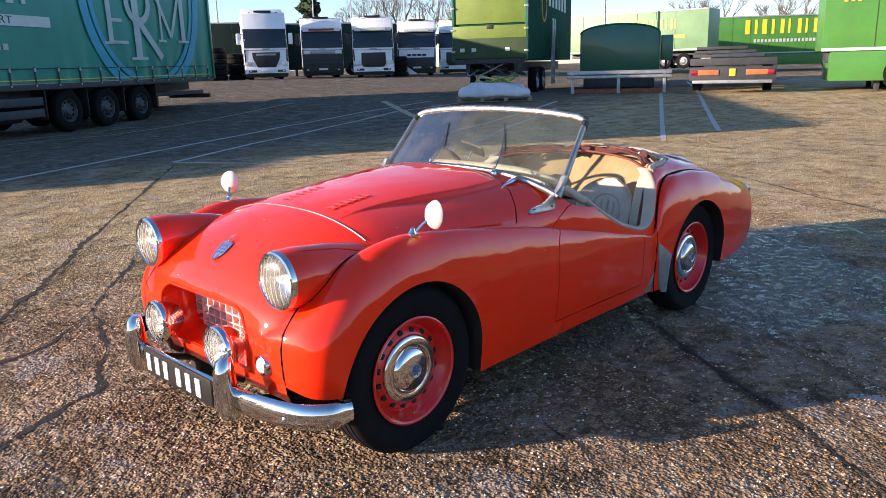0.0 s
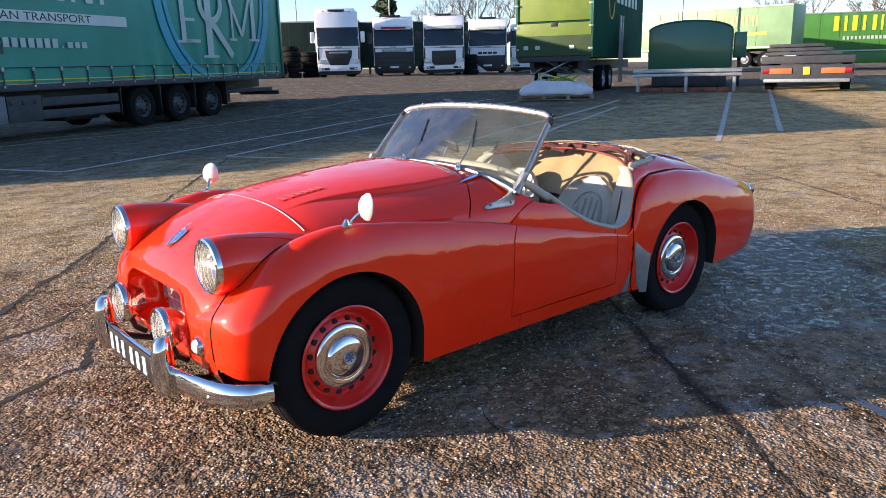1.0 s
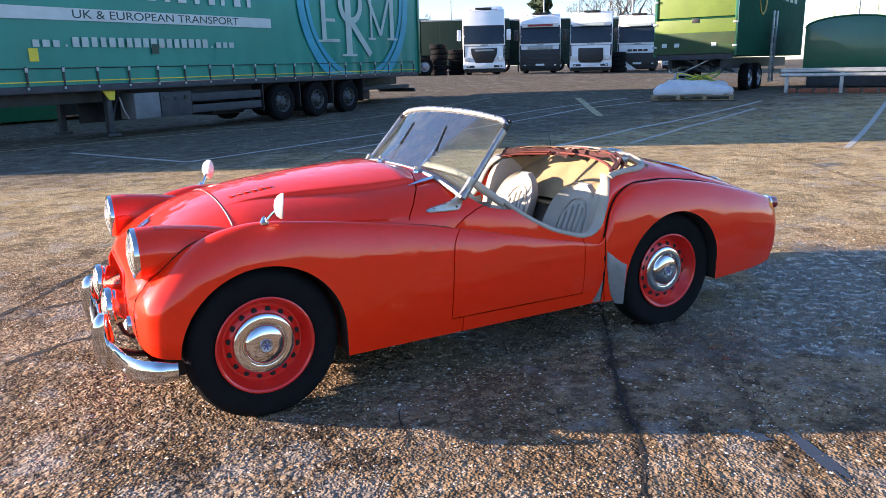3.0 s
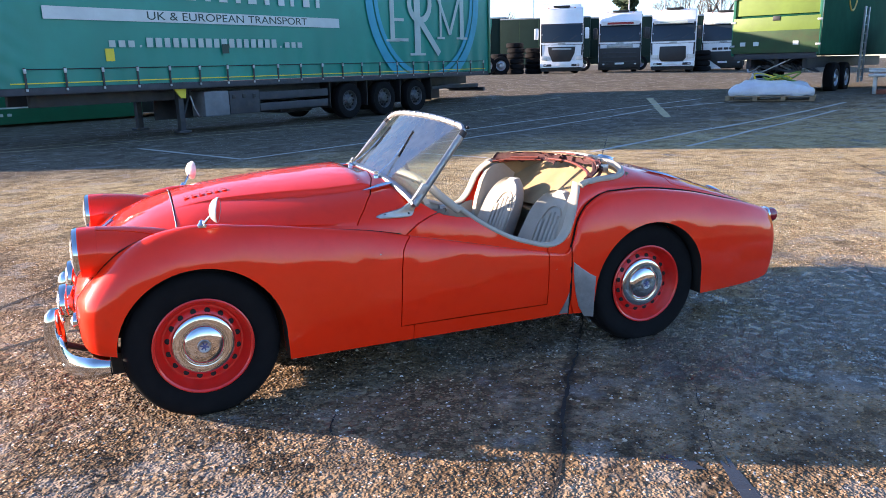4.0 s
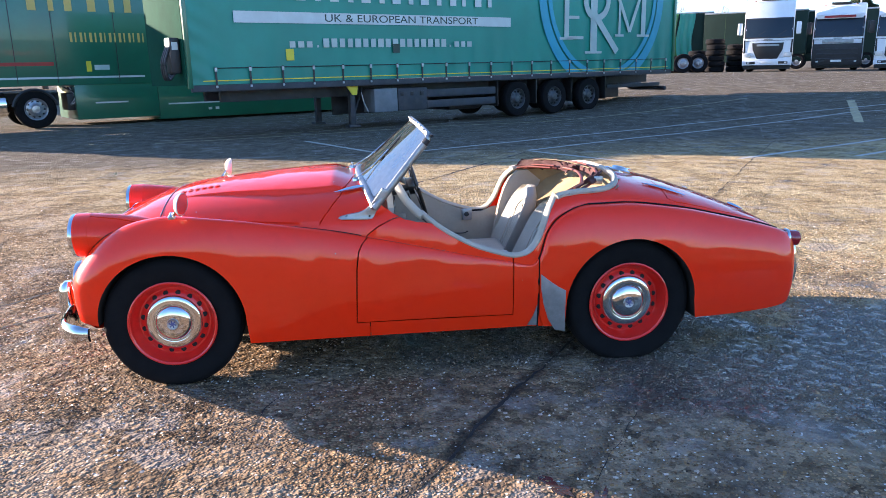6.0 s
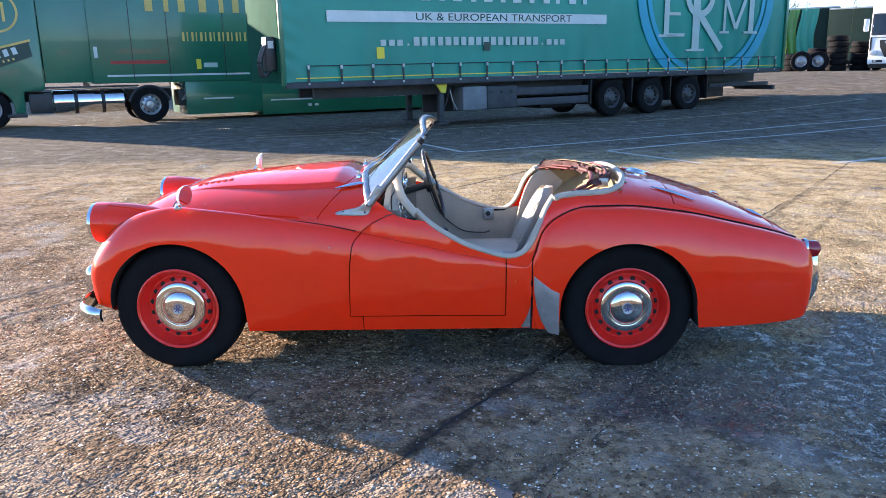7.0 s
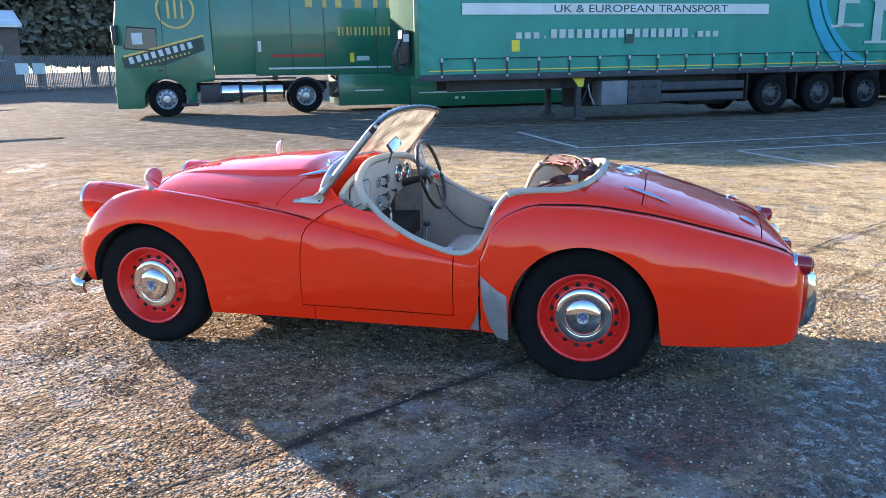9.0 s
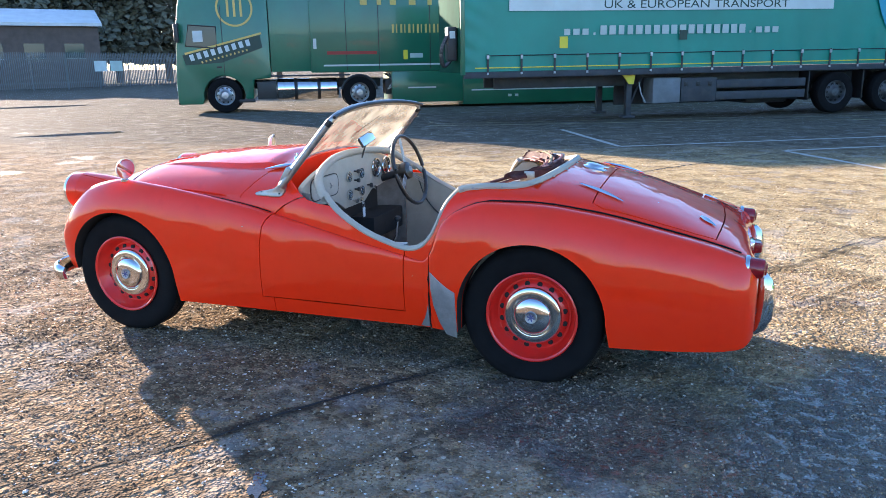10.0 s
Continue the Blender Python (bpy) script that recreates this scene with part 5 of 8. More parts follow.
# rear lamps, overriders and boot fittings
for side in (-1, 1):
    tl = part("tail_lamp", lathe([(0.041, -0.012), (0.041, 0.052), (0.038, 0.064), (0.029, 0.070), (0.012, 0.072), (0.0, 0.073)], 24, "x"), RED_LENS, car, "round dark red tail lamp", pose(1.994, side * 0.560, 0.574, 0, 4, side * 3))
    part("lens_step", lathe([(0.0245, 0.067), (0.0245, 0.074), (0.020, 0.077), (0.0, 0.078)], 20, "x"), RED_LENS, tl)
    part("ring", lathe([(0.040, -0.010), (0.047, -0.008), (0.049, 0.0), (0.047, 0.008), (0.041, 0.010)], 24, "x"), CHROME, tl, "thin chrome lamp ring")
    y0 = side * 0.49
    one = bmesh.new()
    rings = []
    for z, w, dp, xo in ((0.268, 0.016, 0.016, -0.03), (0.29, 0.028, 0.034, -0.012), (0.34, 0.033, 0.044, 0.004), (0.40, 0.034, 0.046, 0.010), (0.46, 0.032, 0.042, 0.010), (0.51, 0.027, 0.034, 0.004), (0.535, 0.016, 0.018, -0.008)):
        rings.append([one.verts.new((2.070 + xo + 0.82 * dp * math.cos(2 * math.pi * k / 20), y0 + w * math.sin(2 * math.pi * k / 20), z)) for k in range(20)])
    for a, b in zip(rings, rings[1:]):
        for k in range(20):
            one.faces.new((a[k], a[(k + 1) % 20], b[(k + 1) % 20], b[k]))
    one.faces.new(rings[0])
    one.faces.new(list(reversed(rings[-1])))
    ov = part("rear_overrider", one, CHROME, car, "upright chrome rear overrider")
    part("bracket", tube([(1.98, y0, 0.36), (2.06, y0, 0.37)], 0.02), BLACK, ov)
    # boot hinge and turn lock
    hg = []
    for k in range(9):
        q, nr = on_shell(1.275 + 0.205 * k / 8, side * (0.375 + 0.075 * k / 8), lift=0.006)
        hg.append(q)
    hb = part("boot_hinge", tube(hg, [0.003, 0.006, 0.009, 0.011, 0.013, 0.012, 0.009, 0.006, 0.003], 8, flat=0.8), CHROME, car, "slim chrome boot hinge")
    lk = []
    for k in range(6):
        q, nr = on_shell(1.80 + 0.065 * k / 5, side * (0.29 + 0.01 * k), lift=0.006)
        lk.append(q)
    part("boot_lock", tube(lk, [0.008, 0.013, 0.014, 0.011, 0.007, 0.003], 8, flat=0.7), CHROME, car, "small chrome turn lock")
q, nr = on_shell(1.285, 0.0)
cap = part("fuel_cap", lathe([(0.060, -0.010), (0.060, 0.006), (0.056, 0.010), (0.048, 0.013), (0.044, 0.022), (0.036, 0.027), (0.0, 0.030)], 32, "z"), CHROME, car, "round chrome fuel filler cap", Matrix.Translation(q) @ pose(0, 0, 0, 0, 14, 0))
part("lever", box(0.03, 0.016, 0.008, (0.05, 0, 0.022), 0.003), CHROME, cap)
nl = part("plate_lamp", box(0.05, 0.10, 0.05, (2.055, 0.02, 0.53), 0.015, 3), RED_LENS, car, "small red lamp above the rear plate")
part("frame", box(0.02, 0.12, 0.06, (2.035, 0.02, 0.53), 0.008), CHROME, nl)


# ---- cockpit ----
CREAM = material("cream_leathercloth", (0.44, 0.39, 0.31), 0.55, vary=0.15, scale=9.0, bump=0.0006, bump_scale=220.0, dirt=0.3, dirt_scale=8.0, dirt_colour=(0.28, 0.24, 0.18))
SEAT = material("seat_leather", (0.44, 0.41, 0.35), 0.5, vary=0.18, scale=10.0, bump=0.0008, bump_scale=180.0, dirt=0.35, dirt_scale=14.0, dirt_colour=(0.30, 0.26, 0.20))
TAN = material("tan_hood_cloth", (0.38, 0.27, 0.135), 0.85, vary=0.25, scale=7.0, bump=0.0015, bump_scale=120.0)
HOODFRAME = material("hood_frame_paint", (0.21, 0.042, 0.022), 0.55, vary=0.35, scale=20.0)
HOODCLOTH = material("maroon_hood_cloth", (0.075, 0.016, 0.014), 0.85, vary=0.4, scale=16.0, bump=0.0015, bump_scale=160.0, dirt=0.4, dirt_scale=10.0, dirt_colour=(0.20, 0.13, 0.08))
CARPET = material("grey_carpet", (0.22, 0.20, 0.17), 0.95, vary=0.35, scale=20.0, bump=0.003, bump_scale=260.0)
DIAL = material("dial_face", (0.02, 0.02, 0.022), 0.2, coat=0.6)
STEER = material("steering_black", (0.02, 0.015, 0.012), 0.3, vary=0.2, scale=20.0, coat=0.3)
WOODISH = material("rubber_mat", (0.018, 0.017, 0.016), 0.8, vary=0.3, scale=20.0, bump=0.001, bump_scale=80.0)

# lining of the tub
part("floor_carpet", box(1.0, 1.20, 0.012, (0.28, 0, 0.252), 0.003), CARPET, car, "worn grey floor carpet")
part("tunnel", box(1.0, 0.20, 0.14, (0.20, 0.0, 0.32), 0.05, 4), CARPET, car, "carpeted transmission tunnel")
part("footwell_panel", box(0.012, 1.10, 0.50, (-0.145, 0.0, 0.50), 0.003), WOODISH, car, "dark panel in the footwell")
for side in (-1, 1):
    part("footwell_side", prism([(-0.155, side * 0.490), (0.012, side * 0.594), (0.012, side * 0.584), (-0.155, side * 0.480)], 0.25, 0.79, "z"), CARPET, car, "grey carpet on the footwell side")
part("rear_panel", box(0.014, 1.10, 0.34, (0.865, 0, 0.41), 0.004, turn=pose(0, 0, 0, 0, 10, 0)), CREAM, car, "cream panel behind the seats")
for side in (-1, 1):
    pan = [(0.01, 0.26), (0.70, 0.26), (0.72, 0.60), (0.64, 0.585), (0.58, 0.56), (0.52, 0.558), (0.425, 0.583), (0.315, 0.625), (0.178, 0.704), (0.13, 0.732), (0.035, 0.736), (0.01, 0.736)]
    lo, hi = sorted((side * 0.600, side * 0.612))
    dp = part("door_lining", prism(pan, lo, hi, "y"), CREAM, car, "cream inner door panel with a pull cable")
    part("cable", tube(smooth_line([(0.10, side * 0.596, 0.70), (0.16, side * 0.592, 0.56), (0.30, side * 0.592, 0.44), (0.44, side * 0.592, 0.42), (0.49, side * 0.595, 0.43)], 6), 0.0035, 6), BLACK, dp)
    lt = part("latch_box", box(0.065, 0.035, 0.07, (0.48, side * 0.585, 0.545), 0.006), DULL_CHROME, dp, "metal door latch")
    part("latch_knob", lathe([(0.014, 0.0), (0.016, -0.01), (0.0, -0.018)], 12, "y", (0.475, side * 0.585 - (0.012 if side > 0 else -0.03), 0.55)), BLACK, lt)
    qp = [(0.60, 0.26), (0.90, 0.26), (0.95, 0.76), (0.86, 0.835), (0.79, 0.83), (0.745, 0.79), (0.71, 0.72), (0.68, 0.63)]
    lo, hi = sorted((side * 0.50, side * 0.548))
    part("quarter_lining", prism(qp, lo, hi, "y"), CREAM, car, "cream side lining beside the seat")
# luggage shelf and hood well behind the seats
shelf = part("luggage_shelf", box(0.34, 0.98, 0.012, (1.00, 0, 0.60), 0.003), TAN, car, "tan cloth folded into the hood well")
rng = random.Random(4)
verts, faces = [], []
for j in range(25):
    for i in range(13):
        y = -0.49 + 0.98 * j / 24
        s = i / 12
        x = 0.86 + 0.285 * s - 0.035 * (abs(y) / 0.49) ** 4
        z = 0.62 + 0.245 * s ** 1.1 + 0.010 * math.sin(9 * y + 5 * s) * (1 - s) + 0.004 * math.sin(23 * y - 7 * s)
        if abs(y) > 0.42:
            z += 0.05 * (abs(y) - 0.42) / 0.07 * (1 - s)
        verts.append((x, y, z))
for j in range(24):
    for i in range(12):
        a = j * 13 + i
        faces.append((a, a + 1, a + 14, a + 13))
part("hood_cloth", mesh_of("hood_cloth", verts, faces), TAN, car, "folded tan hood cloth, creased and sunlit")
# folded hood frame: side arms and bows
hood = part("hood_frame", tube(smooth_line([(0.83, -0.515, 0.845), (0.95, -0.45, 0.865), (1.06, -0.28, 0.90), (1.10, 0.0, 0.915), (1.06, 0.28, 0.905), (0.95, 0.45, 0.875), (0.83, 0.525, 0.858)], 7), 0.009, 8, flat=0.7), HOODFRAME, car, "folded red-brown hood frame bows")
part("bow", tube(smooth_line([(0.86, -0.48, 0.83), (0.97, -0.30, 0.865), (1.03, 0.0, 0.885), (0.97, 0.30, 0.875), (0.86, 0.49, 0.845)], 7), 0.010, 8, flat=0.7), HOODFRAME, hood)
for side in (-1, 1):
    part("arm", tube([(0.80, side * 0.535, 0.842), (0.90, side * 0.515, 0.855), (1.04, side * 0.45, 0.862)], 0.012, 8, flat=0.6), HOODFRAME, hood)
    hg = part("hinge_plate", box(0.07, 0.016, 0.045, (1.03, side * 0.36, 0.882), 0.006), DULL_CHROME, hood, "steel hood hinge")
    for dx in (-0.02, 0.02):
        part("rivet", lathe([(0.007, 0.0), (0.006, 0.010), (0.0, 0.012)], 10, "y", (1.03 + dx, side * 0.36 - 0.004, 0.882)), DULL_CHROME, hg)
for dx, dz in ((0.0, 0.006), (0.03, 0.016)):
    part("folded_bar", tube([(0.85 + dx, -0.475, 0.846 + dz), (0.95 + dx, -0.40, 0.872 + dz), (1.07 + dx, -0.22, 0.894 + dz)], 0.012, 6, flat=0.55), HOODCLOTH, hood, "maroon cloth-wrapped hood bar")
for k, (dx, dz) in enumerate(((0.0, 0.0), (0.022, 0.012), (0.040, -0.006))):
    part("folded_bar", tube([(0.80 + dx, 0.515, 0.846 + dz), (0.85 + dx, 0.44, 0.862 + dz), (0.94 + dx, 0.22, 0.878 + dz)], 0.010, 6, flat=0.55), HOODFRAME, hood, "dark red folded hood bar")
# maroon cloth bunched over the folded bars
def bunch(y0, y1, x0, x1, z0, rise, seed):
    """A creased strip of cloth with a thickness, lying on the bars."""
    nu, nv = 26, 12
    verts, faces = [], []
    for lay in (0.0, -0.006):
        for j in range(nv + 1):
            for i in range(nu + 1):
                u, v = i / nu, j / nv
                y = y0 + (y1 - y0) * u
                bend = 0.20 * (abs(y) / 0.5) ** 2.6
                x = x0 + (x1 - x0) * v - bend + 0.012 * noise.noise(Vector((u * 6, v * 3, seed)))
                z = z0 + rise * math.sin(math.pi * v) ** 0.7 + 0.016 * noise.noise(Vector((u * 9, v * 4, seed + 2))) + 0.008 * math.sin(34 * v + 7 * u) - 0.018 * (1 - math.sin(math.pi * min(max(u, 0.02), 0.98)) ** 0.4)
                verts.append((x, y, z + lay))
    nn = nu + 1
    off = nn * (nv + 1)
    for j in range(nv):
        for i in range(nu):
            a = j * nn + i
            faces.append((a, a + 1, a + nn + 1, a + nn))
            faces.append((a + off, a + off + nn, a + off + nn + 1, a + off + 1))
    for i in range(nu):
        for e in (0, nv):
            a = e * nn + i
            faces.append((a, a + 1, a + 1 + off, a + off))
    for j in range(nv):
        for e in (0, nu):
            a = j * nn + e
            faces.append((a, a + nn, a + nn + off, a + off))
    return mesh_of("bunched_cloth", verts, faces, sharp=60)


part("bunched_cloth", bunch(0.10, 0.515, 1.00, 1.10, 0.872, 0.034, 3.0), HOODCLOTH, hood, "creased maroon hood cloth bunched on its bars")
part("bunched_cloth", bunch(-0.44, 0.16, 1.075, 1.125, 0.888, 0.020, 8.0), HOODCLOTH, hood)
part("strap", tube(smooth_line([(0.84, 0.50, 0.882), (0.93, 0.38, 0.912), (1.03, 0.16, 0.918), (1.08, -0.10, 0.912)], 6), 0.008, 6, flat=0.4), TAN, hood, "tan webbing strap")
# cream piping round the opening
trim_pts = []
for x, z in [q_ for q_ in fine_cut if q_[1] < (0.80 if q_[0] < 0.4 else 0.845)]:
    q, nr = on_shell(x, -1, z)
    trim_pts.append((x, abs(q.y), z))
for side in (-1, 1):
    line = [Vector((x, side * (y - 0.012), z + 0.002)) for x, y, z in trim_pts]
    one = bmesh.new()
    rings = []
    for k, c in enumerate(line):
        d = line[min(k + 1, len(line) - 1)] - line[max(k - 1, 0)]
        nrm = Vector((-d.z, 0, d.x)).normalized()
        half = 0.021 + 0.016 * smooth01(0.54, 0.66, c.x)
        mid = c + Vector((0, side * (0.016 - half), 0))
        rings.append([one.verts.new(mid + Vector((0, half * math.cos(2 * math.pi * j / 14), 0)) + nrm * (0.014 * math.sin(2 * math.pi * j / 14))) for j in range(14)])
    for a, b in zip(rings, rings[1:]):
        for j in range(14):
            one.faces.new((a[j], a[(j + 1) % 14], b[(j + 1) % 14], b[j]))
    one.faces.new(rings[0])
    one.faces.new(list(reversed(rings[-1])))
    part("cockpit_trim", one, CREAM, car, "cream padded trim along the cut-away door")
rear_edge = []
for x, y in smooth_line([(0.762, -0.562), (0.80, -0.545), (0.86, -0.535), (1.02, -0.50), (1.10, -0.43), (1.145, -0.30), (1.165, -0.12), (1.165, 0.12), (1.145, 0.30), (1.10, 0.43), (1.02, 0.50), (0.86, 0.535), (0.80, 0.545), (0.762, 0.562)], 5):
    q, nr = on_shell(x, y)
    rear_edge.append(q + Vector((0, 0, 0.002)))
part("hood_well_trim", tube(rear_edge, 0.018, 8), CREAM, car, "cream trim along the hood well")
for k in range(3, len(rear_edge) - 3, 5):
    part("stud", lathe([(0.006, 0.0), (0.006, 0.005), (0.0, 0.007)], 8, "z", rear_edge[k] + Vector((0.024 if abs(rear_edge[k].y) < 0.4 else 0.0, 0.02 * (1 if rear_edge[k].y > 0.4 else -1 if rear_edge[k].y < -0.4 else 0), -0.002))), DULL_CHROME, car)
corner_line = [(0.092, 0.596, 0.786), (0.072, 0.582, 0.800), (0.050, 0.562, 0.822), (0.030, 0.540, 0.842), (0.015, 0.516, 0.858), (0.000, 0.475, 0.882), (-0.014, 0.41, 0.904), (-0.034, 0.31, 0.922), (-0.060, 0.18, 0.932)]
cowl = [Vector((x, -(y - 0.010), z - 0.014)) for x, y, z in corner_line] + [Vector((-0.072, 0.0, 0.922))] + [Vector((x, y - 0.010, z - 0.014)) for x, y, z in reversed(corner_line)]
part("dash_top_trim", tube(smooth_line(cowl, 4), 0.022, 12, flat=0.9), CREAM, car, "cream padded roll above the dashboard")
# cloth lining inside the hood well
inner = [Vector((p.x - 0.012 * (1 if abs(p.y) < 0.42 else 0.3), p.y * 0.975, p.z)) for p in rear_edge]
verts = [(p.x, p.y, p.z - 0.002) for p in inner] + [(p.x - 0.02, p.y * 0.985, 0.70) for p in inner]
n = len(inner)
part("well_lining", mesh_of("well_lining", verts, [(k, k + 1, n + k + 1, n + k) for k in range(n - 1)]), TAN, car, "tan cloth lining of the hood well")

# dashboard
dash_prof = []
for y in np.linspace(-0.553, 0.553, 31):
    dash_prof.append((y, 0.905 - 0.115 * (abs(y) / 0.6) ** 3.0))
low = [(0.552, 0.745), (0.50, 0.715), (0.40, 0.70), (0.22, 0.685), (0.12, 0.63), (-0.12, 0.63), (-0.22, 0.685), (-0.40, 0.70), (-0.50, 0.715), (-0.552, 0.745)]
dash = part("dashboard", prism([tuple(p) for p in dash_prof] + low, -0.075, -0.045, "x", bevel=0.004), CREAM, car, "cream dashboard with round dials")


def dial(y, z, r, nm="dial"):
    d = part(nm, lathe([(r, -0.002), (r * 1.04, -0.006), (r * 1.0, -0.012), (r * 0.88, -0.012), (r * 0.84, -0.006)], 28, "x"), CHROME, dash, "round dial in a chrome bezel", pose(-0.045, y, z, 0, 0, 180))
    part("face", lathe([(r * 0.86, -0.004), (0.0, -0.0041)], 24, "x"), DIAL, d)
    for k in range(9):
        a = radians(-40 + 260 * k / 8)
        part("tick", box(0.001, r * 0.05, r * 0.16, (-0.0050, r * 0.70 * math.cos(a), r * 0.70 * math.sin(a)), turn=Matrix.Rotation(a - math.pi / 2, 4, "X")), PLATE_WHITE, d)
    part("needle", box(0.0012, r * 0.04, r * 0.62, (-0.0060, r * 0.16, r * 0.2), turn=pose(0, 0, 0, -40, 0, 0)), PLATE_WHITE, d)
    return d


dial(0.28, 0.805, 0.055)
dial(0.42, 0.800, 0.055)
for y, z in ((-0.075, 0.80), (0.075, 0.80), (-0.075, 0.70), (0.075, 0.70)):
    dial(y, z, 0.029, "gauge")
for y, z in ((0.0, 0.82), (0.0, 0.77), (0.0, 0.72), (-0.03, 0.66), (0.03, 0.66), (0.16, 0.72), (0.20, 0.70)):
    kb = part("knob", lathe([(0.005, 0.0), (0.005, 0.018), (0.011, 0.020), (0.012, 0.032), (0.0, 0.035)], 14, "x", (-0.045, y, z)), BLACK if z > 0.71 else CHROME, dash)
glove = part("glovebox_lid", prism(round_outline(0.28, 0.105, 0.035, 5, -0.345, 0.785), -0.046, -0.038, "x", bevel=0.002), SEAT, dash, "pale glovebox lid")
part("lid_gap", tube([Vector((-0.0415, p[0], p[1])) for p in round_outline(0.288, 0.113, 0.038, 5, -0.345, 0.785)], 0.0028, 5, closed=True), BLACK, glove)
part("catch", tube([(-0.034, -0.30, 0.80), (-0.028, -0.292, 0.785), (-0.034, -0.30, 0.772)], 0.004, 6), DULL_CHROME, glove)
key = part("key", tube([(-0.04, 0.03, 0.66), (-0.02, 0.03, 0.655), (-0.01, 0.03, 0.63)], 0.004, 6), DULL_CHROME, dash, "ignition key with a fob")
part("fob", box(0.006, 0.026, 0.055, (-0.008, 0.03, 0.585), 0.003), PLATE_WHITE, key)
part("key_ring", tube([Vector((-0.008, 0.03 + 0.014 * math.cos(a), 0.628 + 0.014 * math.sin(a))) for a in np.linspace(0, 2 * math.pi, 13)[:-1]], 0.0015, 5, closed=True), DULL_CHROME, key)
part("parcel_shelf", box(0.16, 0.42, 0.13, (-0.07, 0.33, 0.47), 0.01), WOODISH, car, "dark bag below the dashboard")

# steering wheel on the far side
sw_m = Matrix.Translation((0.135, 0.375, 0.785)) @ pose(0, 0, 0, 0, -17, 0)
sw = part("steering_wheel", tube([(0.0, 0.205 * math.cos(a), 0.205 * math.sin(a)) for a in np.linspace(0, 2 * math.pi, 49)[:-1]], 0.0115, 10, closed=True), STEER, car, "dark thin-rimmed steering wheel with metal spokes", sw_m)
for a in (90, 210, 330):
    for dd in (-0.012, 0.0, 0.012):
        ca, sa = math.cos(radians(a)), math.sin(radians(a))
        part("spoke", tube([(-0.02, 0.03 * ca - dd * sa, 0.03 * sa + dd * ca), (-0.004, 0.20 * ca - dd * sa, 0.20 * sa + dd * ca)], 0.003, 6), DULL_CHROME, sw)
part("hub", lathe([(0.050, -0.05), (0.055, -0.02), (0.050, -0.005), (0.030, 0.004), (0.0, 0.006)], 24, "x"), STEER, sw)
part("horn_push", lathe([(0.022, 0.002), (0.018, 0.010), (0.0, 0.013)], 18, "x"), DULL_CHROME, sw)
part("column", tube([(-0.03, 0, 0), (-0.30, 0, 0.0)], 0.022, 12), BLACK, sw)
# mirror on the scuttle
im = part("inside_mirror", box(0.014, 0.155, 0.058, (0, 0, 0), 0.008, 3), BLACK, car, "rectangular inside mirror on a stalk", pose(0.015, 0.05, 0.995, 14, -27, -8))
part("glass", box(0.002, 0.145, 0.050, (0.0085, 0, 0), 0.0008), MIRROR, im)
part("stalk", tube([(-0.008, 0, -0.01), (-0.06, 0, -0.05), (-0.09, 0, -0.075)], 0.006, 8), CHROME, im)


def seat(y):
    """Bucket seat: curved back with a pleated panel, and a cushion."""
    st = part("seat", box(0.40, 0.40, 0.13, (0.47, y, 0.345), 0.05, 4), SEAT, car, "cream leather bucket seat with a pleated back")
    verts, faces = [], []
    nu, nv = 18, 14
    for layer in (0, 1):
        for j in range(nv + 1):
            v = j / nv
            half = 0.205 * (1 - 0.10 * v) * math.sqrt(max(1 - max(v - 0.62, 0) ** 2 / 0.40 ** 2, 0.0)) if v > 0.62 else 0.205 * (1 - 0.10 * v)
            for i in range(nu + 1):
                u = -1 + 2 * i / nu
                x = 0.655 + 0.175 * v - 0.07 * abs(u) ** 3.0 * (1 - 0.5 * v) + (0.0 if layer == 0 else 0.075 * (1 - abs(u) ** 4) ** 0.5 * (1 - 0.75 * v ** 4) + 0.008)
                z = 0.34 + 0.425 * v
                verts.append((x, y + half * u, z))
    nn = nu + 1
    off = nn * (nv + 1)
    for j in range(nv):
        for i in range(nu):
            a = j * nn + i
            faces.append((a, a + nn, a + nn + 1, a + 1))
            faces.append((a + off, a + off + 1, a + off + nn + 1, a + off + nn))
    for j in range(nv):
        for e in (0, nu):
            a = j * nn + e
            faces.append((a, a + nn, a + nn + off, a + off))
    for i in range(nu):
        for e in (0, nv):
            a = e * nn + i
            faces.append((a, a + 1, a + 1 + off, a + off))
    me = mesh_of("backrest", verts, faces, sharp=60)
    bk = part("backrest", me, SEAT, st, "curved backrest")

    def face_x(u, v):
        return 0.655 + 0.175 * v - 0.07 * abs(u) ** 3.0 * (1 - 0.5 * v)
    for k in range(5):
        u = -0.44 + 0.22 * k
        top = 0.74 - 0.16 * (u / 0.5) ** 2
        pts = [Vector((face_x(u, v) - 0.004, y + 0.19 * u, 0.34 + 0.425 * v)) for v in np.linspace(0.08, top, 8)]
        part("pleat", tube(pts, 0.017, 8, flat=0.5), SEAT, bk)
    arc = [Vector((face_x(u, v) - 0.003, y + 0.19 * u, 0.34 + 0.425 * v)) for u, v in [(-0.58, 0.08), (-0.58, 0.45), (-0.52, 0.62), (-0.32, 0.76), (0.0, 0.81), (0.32, 0.76), (0.52, 0.62), (0.58, 0.45), (0.58, 0.08)]]
    part("piping", tube(smooth_line(arc, 4), 0.006, 6), CREAM, bk)
    return st


